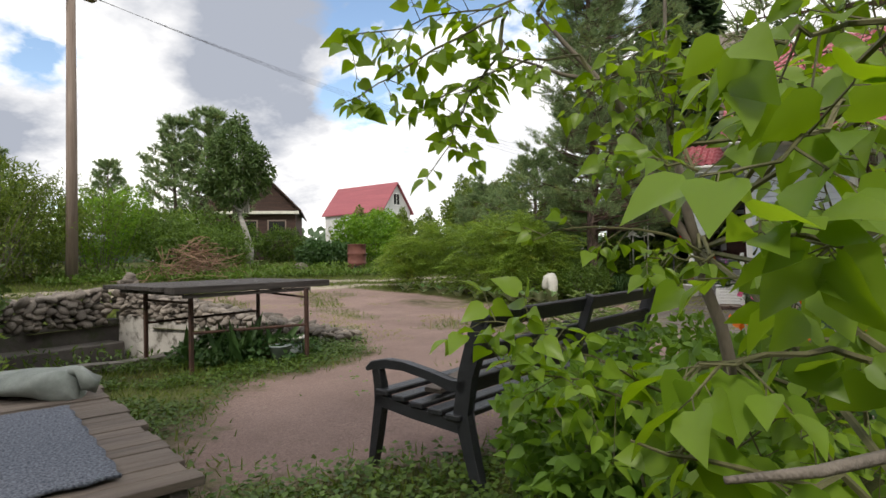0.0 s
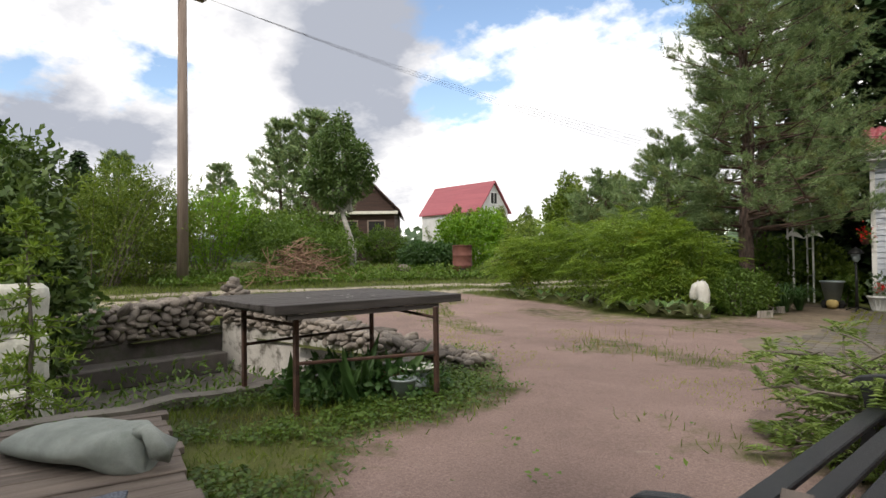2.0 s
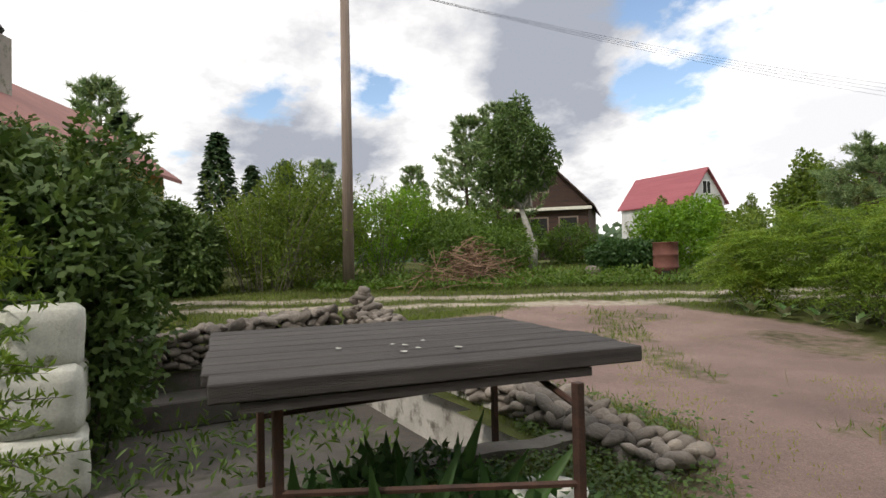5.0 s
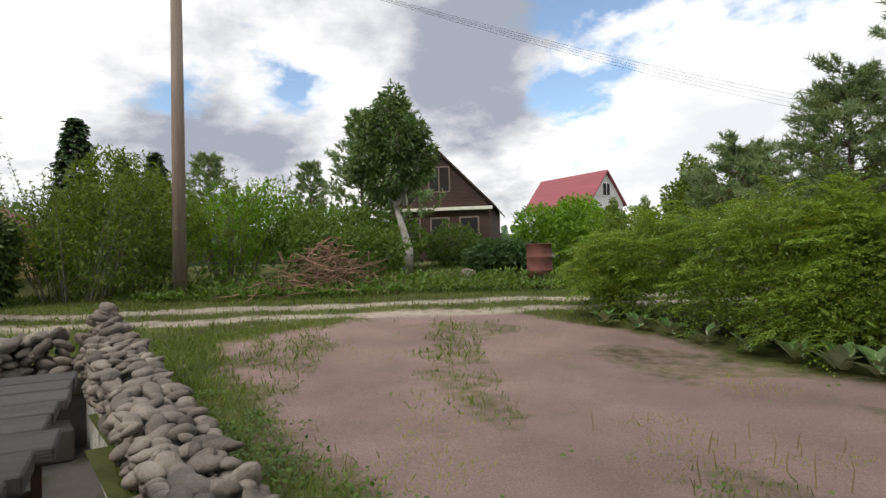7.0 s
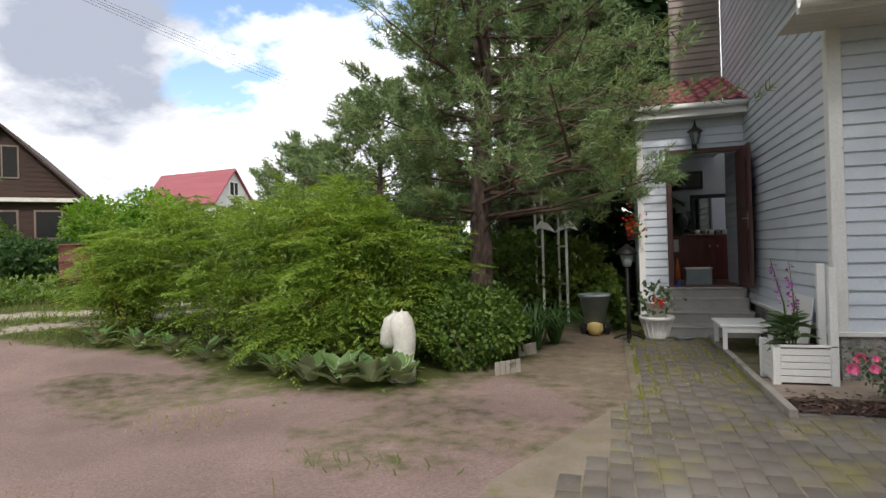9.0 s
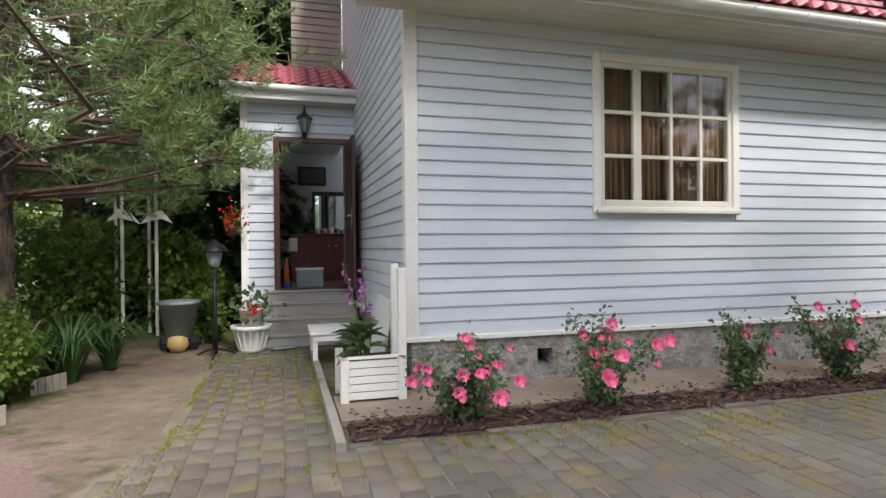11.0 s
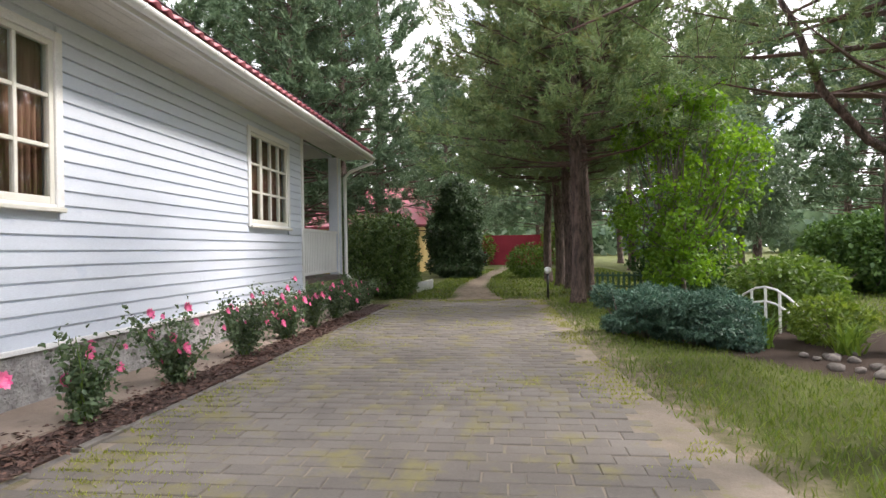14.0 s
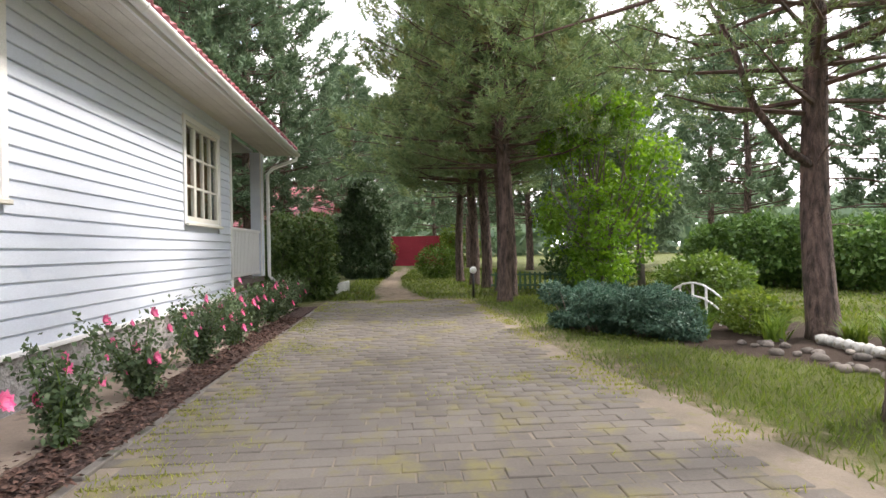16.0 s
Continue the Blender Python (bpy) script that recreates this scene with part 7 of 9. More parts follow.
# ---- by the entrance ----
def build_entrance_things():
    rng = np.random.default_rng(61)
    # statue
    bm = bmesh.new()
    pts = [((0.02, 0.02, 0.0), 0.21), ((0.02, 0.02, 0.24), 0.20), ((0.04, 0.02, 0.30), 0.15), ((0.08, 0.02, 0.42), 0.15), ((0.08, 0.02, 0.58), 0.165), ((0.04, 0.0, 0.72), 0.175), ((0.0, 0.0, 0.80), 0.15), ((-0.02, 0.0, 0.835), 0.08)]
    tube(bm, [p for p, r in pts], [r for p, r in pts], 16)
    tube(bm, [(0.0, 0.0, 0.74), (-0.09, -0.03, 0.70), (-0.14, -0.05, 0.58), (-0.16, -0.06, 0.46), (-0.16, -0.06, 0.41)], [0.14, 0.14, 0.125, 0.11, 0.06], 14)
    for sx in (-1, 1):
        tube(bm, [(0.0, sx * 0.07, 0.79), (-0.01, sx * 0.085, 0.89)], [0.035, 0.008], 6)
    for v in bm.verts:
        v.co += Vector((1, 1, 1)) * 0.016 * noise.noise(v.co * 8)
    st = part("horse_head_statue", bm, M["statue_white"], smooth=True)
    st.matrix_basis = pose(-4.53, 12.66, 0.0, 0, 0, -20) @ Matrix.Diagonal((0.78, 0.78, 0.86, 1))
    tagged(st, "worn white painted horse head statue in the shrubs", "statue")
    # hostas along the bank
    spots = [(-4.68, 12.28), (-5.0, 12.2), (-4.42, 12.36), (-5.4, 12.28), (-5.9, 12.45), (-6.6, 12.75), (-7.3, 13.0), (-7.9, 13.05), (-8.5, 13.1), (-9.1, 13.0)]
    for i, (x, y) in enumerate(spots):
        root = empty("hosta", G(x, y)); tagged(root, "hosta with broad white-edged green leaves", "plant", "hostas")
        n = 13
        a = np.linspace(0, 6.28, n) + rng.random(n)
        D = np.column_stack([np.cos(a), np.sin(a), rng.uniform(0.35, 1.6, n)])
        P = np.column_stack([np.cos(a) * 0.08, np.sin(a) * 0.08, rng.uniform(0.06, 0.2, n)])
        s = 0.75 if i > 3 else 1.0
        Nn = np.column_stack([-np.cos(a) * 0.9, -np.sin(a) * 0.9, np.ones(n)])
        Lh, Wh = rng.uniform(0.22, 0.32, n) * s, rng.uniform(0.15, 0.20, n) * s
        leaves("leaf_margin", P, D, Nn, Lh, Wh, "heart", M["hosta_edge"], root, "creamy white leaf edges")
        leaves("foliage", P + unit(D) * 0.012 + unit(Nn) * 0.005, D, Nn, Lh * (0.94 if i < 4 else 0.97), Wh * (0.86 if i < 4 else 0.92), "heart", M["hosta_leaf"], root)
    for x, y, h in ((-3.35, 14.75, 0.75), (-3.15, 15.3, 0.7)):
        root = empty("daylily", (x, y, 0)); tagged(root, "clump of long arching dark green daylily leaves", "plant", "daylilies")
        V = []
        for k in range(70):
            a, ln, r0 = rng.uniform(0, 6.28), h * rng.uniform(0.6, 1.2), rng.uniform(0, 0.08)
            w = Vector((math.cos(a), math.sin(a), 0))
            q = [w * r0, w * (r0 + ln * 0.2) + Vector((0, 0, ln * 0.55)), w * (r0 + ln * 0.5) + Vector((0, 0, ln * 0.72)), w * (r0 + ln * 0.85) + Vector((0, 0, ln * 0.5))]
            side = Vector((-w.y, w.x, 0))
            V.append([p + side * t for p, t in zip(q, (0.010, 0.012, 0.010, 0.001))] + [p - side * t for p, t in zip(q, (0.010, 0.012, 0.010, 0.001))])
        bm = bmesh.new()
        for b in V:
            vs = [bm.verts.new(p) for p in b]
            for i in range(3):
                bm.faces.new((vs[i], vs[i + 1], vs[i + 5], vs[i + 4]))
        part("foliage", bm, M["dark_leaf"], root, smooth=True)
    # low white edging fence panels
    for x, y, a in ((-3.45, 13.2, 50), (-3.4, 14.35, 60)):
        root = empty("edging", (x, y, 0), a); tagged(root, "short weathered grey plastic bed edging", "edging")
        for k in range(5):
            bm = bmesh.new(); box(bm, k * 0.075 - 0.18, k * 0.075 - 0.115, -0.008, 0.008, -0.03, 0.14, 0.004)
            part("slat", bm, M["concrete"], root)
    # garden arch
    ar = empty("garden_arch", (-3.42, 17.75, 0), 25); ar.scale = (0.95, 0.95, 1.18); tagged(ar, "slim white metal garden arch with bird ornament", "arch")
    for y in (-0.22, 0.22):
        bm = bmesh.new()
        pts = [(-0.24, y, 0), (-0.24, y, 1.95)] + [(-0.24 * math.cos(a), y, 1.95 + 0.38 * math.sin(a)) for a in np.linspace(0.2, math.pi - 0.2, 8)] + [(0.24, y, 1.95), (0.24, y, 0)]
        tube(bm, pts, 0.026, 8)
        part("hoop", bm, M["white_metal"], ar)
    for x, z in ((-0.24, 0.6), (-0.24, 1.2), (-0.24, 1.8), (0.24, 0.6), (0.24, 1.2), (0.24, 1.8), (-0.12, 2.27), (0.12, 2.27)):
        bm = bmesh.new(); tube(bm, [(x, -0.22, z), (x, 0.22, z)], 0.016, 6)
        part("rung", bm, M["white_metal"], ar)
    bm = bmesh.new()
    for s in (-1, 1):
        A = [bm.verts.new((s * px, -0.30, z)) for px, z in ((0.0, 1.42), (0.14, 1.56), (0.30, 1.60), (0.46, 1.44), (0.30, 1.49), (0.14, 1.46))]
        B = [bm.verts.new((v.co.x, -0.26, v.co.z)) for v in A]
        bm.faces.new(A); bm.faces.new(B[::-1])
        for i in range(6):
            bm.faces.new((A[i], A[(i + 1) % 6], B[(i + 1) % 6], B[i]))
    part("wing_ornament", bm, M["white_metal"], ar, "white spread wings")
    # grey tub
    tb = empty("grey_tub", (-2.6, 16.25, 0)); tagged(tb, "tall grey plastic tub on a squat yellow pot", "pot")
    bm = bmesh.new(); lathe(bm, [(0.15, 0.16), (0.235, 0.60), (0.26, 0.60), (0.26, 0.64), (0.225, 0.64), (0.14, 0.2)], 20)
    part("tub", bm, M["grey_plastic"], tb, smooth=True)
    bm = bmesh.new(); lathe(bm, [(0.08, 0.0), (0.13, 0.08), (0.12, 0.17), (0.07, 0.22)], 16, (0, -0.08, 0))
    part("squat_pot", bm, M["house_yellow"], tb, "yellow squat pot", smooth=True)
    for s in (-1, 1):
        bm = bmesh.new(); lathe(bm, [(0.05, 0.0), (0.08, 0.1), (0.05, 0.18)], 10, (s * 0.17, 0.04, 0))
        part("foot", bm, M["dark"], tb)
    # lantern post
    lp = empty("garden_lantern", (-2.1, 15.65, 0)); tagged(lp, "dark metal garden lantern on a post with three feet", "lamp")
    bm = bmesh.new(); tube(bm, [(0, 0, 0.04), (0, 0, 0.5), (0, 0, 1.08)], [0.035, 0.028, 0.026], 10)
    part("pole", bm, M["black_metal"], lp, smooth=True)
    for k in range(3):
        a = k * 2.094 + 0.5
        bm = bmesh.new(); tube(bm, [(0, 0, 0.10), (0.14 * math.cos(a), 0.14 * math.sin(a), 0.06), (0.25 * math.cos(a), 0.25 * math.sin(a), 0.012)], 0.014, 6)
        part("foot", bm, M["black_metal"], lp)
    bm = bmesh.new(); lathe(bm, [(0.04, 1.08), (0.065, 1.12), (0.095, 1.25), (0.09, 1.27)], 14)
    part("glass_bowl", bm, M["grey_plastic"], lp, "frosted glass bowl", smooth=True)
    bm = bmesh.new(); lathe(bm, [(0.155, 1.262), (0.15, 1.285), (0.11, 1.34), (0.05, 1.38), (0.012, 1.42)], 14)
    part("cap", bm, M["black_metal"], lp, smooth=True)
    # wall lantern over the door
    wl = empty("wall_lantern", (-0.98, 16.97, 3.05)); tagged(wl, "black wrought wall lantern above the door", "lamp")
    bm = bmesh.new(); tube(bm, [(0, 0, -0.12), (0, -0.10, -0.13), (0, -0.14, -0.06)], 0.012, 6); box(bm, -0.035, 0.035, -0.02, 0.0, -0.2, 0.0)
    part("bracket", bm, M["black_metal"], wl)
    bm = bmesh.new(); lathe(bm, [(0.04, -0.05), (0.085, 0.13), (0.08, 0.135)], 6, (0, -0.14, 0))
    part("glass", bm, M["grey_plastic"], wl, "clear lantern glass")
    bm = bmesh.new(); lathe(bm, [(0.12, 0.135), (0.11, 0.16), (0.05, 0.2), (0.02, 0.25), (0.008, 0.33)], 6, (0, -0.14, 0))
    part("cap", bm, M["black_metal"], wl)
    for k in range(6):
        a = k * math.pi / 3
        bm = bmesh.new(); tube(bm, [(0.042 * math.cos(a), -0.14 + 0.042 * math.sin(a), -0.05), (0.088 * math.cos(a), -0.14 + 0.088 * math.sin(a), 0.135)], 0.006, 4)
        part("rib", bm, M["black_metal"], wl)
    # white pot with a smaller pot and geranium
    wp = empty("flower_pot", (-1.70, 15.92, 0)); tagged(wp, "white ribbed plastic flower pot with a red geranium", "pot")
    bm = bmesh.new(); lathe(bm, [(0.15, 0.0), (0.155, 0.03), (0.225, 0.28), (0.25, 0.285), (0.255, 0.33), (0.235, 0.335), (0.22, 0.30)], 24)
    part("pot", bm, M["white_plastic"], wp, smooth=True)
    for k in range(16):
        a = k * math.pi / 8
        bm = bmesh.new(); tube(bm, [(0.158 * math.cos(a), 0.158 * math.sin(a), 0.04), (0.222 * math.cos(a), 0.222 * math.sin(a), 0.27)], 0.009, 4)
        part("rib", bm, M["white_plastic"], wp)
    bm = bmesh.new(); lathe(bm, [(0.11, 0.3), (0.145, 0.52), (0.155, 0.525), (0.155, 0.545), (0.13, 0.54)], 18)
    part("inner_pot", bm, M["white_metal"], wp, smooth=True)
    n = 130
    P = np.column_stack([rng.normal(0, 0.11, n), rng.normal(0, 0.11, n), 0.36 + np.abs(rng.normal(0.18, 0.14, n))])
    leaves("foliage", P, rand_dirs(rng, n), rand_dirs(rng, n) * 0.6 + np.array([0, -0.4, 0.8]), 0.08, 0.07, "heart", M["rose_leaf"], wp)
    P = np.array([0.02, -0.17, 0.53]) + rng.normal(0, 0.035, (50, 3))
    leaves("blossom", P, rand_dirs(rng, 50), rand_dirs(rng, 50) + np.array([0, -0.6, 0.3]), 0.04, 0.036, "leaf", M["red_flower"], wp, "bright red geranium head")
    # hanging red flowers on the corner
    hb = empty("hanging_basket", (-1.99, 16.75, 1.58)); tagged(hb, "small hanging pot of red flowers at the entrance corner", "pot")
    bm = bmesh.new(); lathe(bm, [(0.07, -0.1), (0.11, 0.02), (0.12, 0.03), (0.1, 0.03)], 14)
    part("pot", bm, M["barrel"], hb, smooth=True)
    bm = bmesh.new(); tube(bm, [(0.1, 0.02, 0.03), (0.13, 0.1, 0.32), (0.16, 0.2, 0.34)], 0.006, 4)
    part("hanger", bm, M["black_metal"], hb)
    leaves("foliage", rng.normal(0, 0.09, (90, 3)) + np.array([0, 0, 0.08]), rand_dirs(rng, 90), rand_dirs(rng, 90), 0.06, 0.05, "leaf", M["weed_leaf"], hb)
    leaves("blossom", rng.normal(0, 0.09, (40, 3)) + np.array([0, -0.04, 0.14]), rand_dirs(rng, 40), rand_dirs(rng, 40), 0.05, 0.045, "leaf", M["red_flower"], hb)
    # planter box with posts, bench board and foxglove
    pb = empty("planter_box", (-0.86, 12.98, 0)); tagged(pb, "white slatted planter box with tall corner posts", "planter")
    W, Dp, H = 0.54, 0.46, 0.40
    for x, y, h in ((0, 0, H), (W - 0.06, 0, 1.13), (0, Dp, H), (W - 0.06, Dp - 0.14, 1.16)):
        boxed("post", (x, x + 0.07, y, y + 0.07, 0, h), M["trim"], pb, bevel=0.006)
    for k in range(5):
        z = 0.05 + k * 0.065
        boxed("slat", (0.07, W - 0.06, 0.012, 0.03, z, z + 0.058), M["trim"], pb, bevel=0.003)
        boxed("slat", (0.012, 0.03, 0.07, Dp, z, z + 0.058), M["trim"], pb, bevel=0.003)
        boxed("slat", (W - 0.02, W - 0.002, 0.07, Dp - 0.14, z, z + 0.058), M["trim"], pb, bevel=0.003)
    boxed("rim", (0.0, W, 0.0, 0.07, H - 0.015, H), M["trim"], pb)
    boxed("soil", (0.035, W - 0.03, 0.035, Dp, 0.1, H - 0.05), M["soil"], pb, "dark potting soil")
    fx = empty("foxglove", (-0.66, 13.18, H - 0.05)); tagged(fx, "purple foxglove in bloom leaning from the planter box", "plant")
    bm = bmesh.new(); P, D = [], []
    for x0, tip in (((0.0, 0.0), (-0.16, -0.05, 0.86)), ((0.02, 0.0), (0.0, -0.04, 0.84)), ((0.04, 0.0), (0.06, 0.0, 0.5))):
        a, b_ = Vector((*x0, 0)), Vector(tip)
        tube(bm, [a, a.lerp(b_, 0.5) + Vector((0.03, 0, 0)), b_], [0.01, 0.008, 0.003], 5)
        for k in range(34):
            t = rng.uniform(0.5, 0.98)
            c = a.lerp(b_, t)
            d = Vector((rng.normal(), rng.normal(), -0.9)).normalized()
            P.append(c + d * 0.012); D.append(d + Vector((0, 0, 0.2)))
    part("stalk", bm, M["weed_leaf"], fx)
    P, D = np.array([tuple(p) for p in P]), np.array([tuple(d) for d in D])
    leaves("bells", P, D, rand_dirs(rng, len(P)), 0.042 * rng.uniform(0.6, 1.1, len(P)), 0.03, "leaf", M["purple_flower"], fx, "drooping purple bells")
    n = 40
    a = rng.random(n) * 6.28
    D = np.column_stack([np.cos(a), np.sin(a), rng.uniform(-0.1, 0.8, n)])
    leaves("foliage", np.column_stack([D[:, 0] * 0.05, D[:, 1] * 0.05, rng.uniform(0.02, 0.3, n)]), D, np.column_stack([rng.normal(0, 0.3, n), rng.normal(0, 0.3, n), np.ones(n)]), rng.uniform(0.14, 0.24, n), 0.09, "heart", M["rose_leaf"], fx)
    wb = empty("low_white_table", (-1.02, 14.75, 0)); tagged(wb, "low white painted board table by the house wall", "table")
    boxed("top", (0, 0.62, 0, 0.75, 0.33, 0.36), M["trim"], wb, bevel=0.004)
    for x, y in ((0.03, 0.03), (0.54, 0.03), (0.03, 0.67), (0.54, 0.67)):
        boxed("leg", (x, x + 0.05, y, y + 0.05, 0, 0.33), M["trim"], wb)
    boxed("apron", (0.03, 0.59, 0.02, 0.03, 0.26, 0.33), M["trim"], wb)
    bm = bmesh.new(); box(bm, -0.01, 0.01, 0, 0.8, 0, 0.8, 0.004)
    lb = part("leaning_board", bm, M["trim"]); lb.matrix_basis = pose(-0.42, 13.65, 0.0, 0, 8, 0)
    tagged(lb, "white board leaning against the house wall", "board")
    sh = boxed("grey_rag", (0, 0.28, 0, 0.16, 0.0, 0.03), M["grey_plastic"], bevel=0.012); sh.matrix_basis = pose(-1.42, 15.78, 0.005, 0, 0, 20); tagged(sh, "dark grey rag lying by the lowest step", "rag")
    # strap-leaved daylilies in the shade
    for i, (x, y, s) in enumerate(((-3.9, 14.7, 1.0), (-3.6, 15.2, 0.9), (-4.3, 14.3, 0.8))):
        root = empty("daylily", (x, y, 0)); tagged(root, "clump of long arching strap leaves", "plant", "daylilies")
        n = 130
        a = rng.random(n) * 6.28
        e = rng.uniform(0.5, 1.6, n)
        for seg in range(1):
            D = np.column_stack([np.cos(a), np.sin(a), e])
            leaves("foliage", D * 0.02, D, np.column_stack([-np.cos(a), -np.sin(a), np.full(n, 0.6)]), rng.uniform(0.4, 0.75, n) * s, 0.03, "blade", M["dark_leaf"], root)
            P2 = unit(D) * (rng.uniform(0.36, 0.6, n) * s)[:, None]
            D2 = np.column_stack([np.cos(a), np.sin(a), -0.45 * np.ones(n)])
            leaves("foliage", P2, D2, np.column_stack([np.cos(a) * 0.4, np.sin(a) * 0.4, np.ones(n)]), rng.uniform(0.2, 0.4, n) * s, 0.022, "blade", M["dark_leaf"], root)
    # undergrowth behind the pine and arch
    for i, (x, y, ls, mt) in enumerate(((-4.6, 17.6, [(0, 0, 0.7, 1.0, 0.9, 0.8), (0.5, 0.4, 1.0, 0.8, 0.8, 0.8)], "weed_leaf"), (-2.75, 18.3, [(0, 0, 0.5, 0.7, 0.6, 0.55), (-0.3, 0.3, 0.9, 0.6, 0.5, 0.7)], "willow_leaf"), (-6.3, 16.2, [(0, 0, 0.9, 1.1, 0.9, 0.9)], "dark_leaf"), (-4.1, 20.5, [(0, 0, 1.0, 1.6, 1.2, 1.2), (1.2, 0, 1.2, 1.2, 1.2, 1.3)], "dark_leaf"), (-7.5, 20.5, [(0, 0, 1.0, 1.8, 1.4, 1.2)], "dark_leaf"), (-2.4, 16.75, [(0, 0, 0.35, 0.3, 0.3, 0.4)], "weed_leaf"))):
        bush("undergrowth", G(x, y), ls, 4200 if i != 5 else 700, 0.11, 0.07, M[mt], "shady leafy shrub under the pine by the entrance", "bush", seed=160 + i, group="undergrowth")
    # hall furniture
    cb = empty("hall_cabinet", (-1.15, 19.2, 0.68)); tagged(cb, "dark red wooden hall cabinet with two doors", "cabinet")
    boxed("body", (0, 1.5, 0, 0.45, 0.0, 0.85), M["cabinet"], cb, bevel=0.006)
    boxed("top", (-0.02, 1.52, -0.03, 0.46, 0.85, 0.885), M["cabinet"], cb, bevel=0.006)
    for x in (0.04, 0.77):
        dr = boxed("door", (x, x + 0.69, -0.018, -0.002, 0.06, 0.82), M["cabinet"], cb, bevel=0.004)
        bm = bmesh.new(); bmesh.ops.create_icosphere(bm, subdivisions=2, radius=0.016, matrix=Matrix.Translation((0.68 if x < 0.5 else 0.82, -0.035, 0.66)))
        part("knob", bm, M["brass"], dr, "small steel knob")
    mr = empty("hall_mirror", (-0.75, 19.66, 1.6)); tagged(mr, "dark framed mirror standing on the cabinet", "mirror")
    for d in ((0, 0.72, -0.04, 0.0, 0.0, 0.06), (0, 0.72, -0.04, 0.0, 0.72, 0.80), (0, 0.06, -0.04, 0.0, 0.06, 0.72), (0.66, 0.72, -0.04, 0.0, 0.06, 0.72)):
        boxed("frame", d, M["black_paint"], mr)
    mm = bpy.data.materials.new("mirror_glass"); mm.use_nodes = True
    b = mm.node_tree.nodes["Principled BSDF"]; b.inputs["Metallic"].default_value, b.inputs["Roughness"].default_value, b.inputs["Base Color"].default_value = 1.0, 0.02, (0.9, 0.9, 0.9, 1)
    boxed("glass", (0.06, 0.66, -0.03, -0.005, 0.06, 0.72), mm, mr)
    pc = empty("picture", (-1.0, 19.98, 2.55)); tagged(pc, "small dark framed picture on the hall wall", "picture")
    boxed("frame", (0, 0.55, -0.03, 0.0, 0.0, 0.38), M["black_paint"], pc, bevel=0.006)
    boxed("sheet", (0.05, 0.5, -0.036, -0.031, 0.05, 0.33), M["concrete_dark"], pc)
    vs = empty("round_vase", (-0.98, 19.38, 1.565)); tagged(vs, "dark round vase standing on the hall cabinet", "vase")
    bm = bmesh.new(); lathe(bm, [(0.06, 0.0), (0.07, 0.1), (0.14, 0.24), (0.15, 0.34), (0.11, 0.44), (0.05, 0.47)], 16)
    part("body", bm, M["black_paint"], vs, smooth=True)
    for i, (x, mt) in enumerate(((-0.66, "white_plastic"), (-0.52, "brass"), (-0.4, "white_plastic"), (-0.28, "grey_plastic"), (-0.16, "white_plastic"))):
        ct = empty("jar", (x, 19.36, 1.565)); tagged(ct, "small jar standing on the hall cabinet", "jar", "jars on the cabinet")
        bm = bmesh.new(); lathe(bm, [(0.04, 0.0), (0.045, 0.09), (0.03, 0.11)], 12)
        part("body", bm, M[mt], ct, smooth=True)
    bx = empty("white_box", (-1.1, 17.55, 0.68)); tagged(bx, "pale plastic box on the hall floor", "box")
    boxed("body", (0, 0.42, 0, 0.3, 0.0, 0.27), M["grey_plastic"], bx, bevel=0.01)
    boxed("lid", (-0.01, 0.43, -0.01, 0.31, 0.27, 0.30), M["white_plastic"], bx, bevel=0.006)
    bo = empty("bottle", (-1.25, 17.35, 0.68)); tagged(bo, "orange bottle with a blue foot just inside the door", "bottle")
    orange = surface("orange_plastic", (0.55, 0.13, 0.03), (0.65, 0.18, 0.05), 4, 0.4, 0.0)
    blue = surface("blue_plastic", (0.03, 0.09, 0.5), (0.05, 0.13, 0.6), 4, 0.4, 0.0)
    bm = bmesh.new(); lathe(bm, [(0.045, 0.09), (0.04, 0.34), (0.018, 0.42), (0.018, 0.47)], 12); part("body", bm, orange, bo, smooth=True)
    bm = bmesh.new(); lathe(bm, [(0.055, 0.0), (0.055, 0.09)], 12); part("foot", bm, blue, bo, "blue foot")
    cd = boxed("card", (0, 0.16, 0, 0.008, 0.0, 0.25), M["white_plastic"]); cd.matrix_basis = pose(-1.17, 19.1, 1.2, -8, 0, 0)
    cd.matrix_basis = pose(-1.2, 19.15, 1.24, 0, 0, 0)
    tagged(cd, "white card fixed to the side of the hall cabinet", "card")


build_entrance_things()


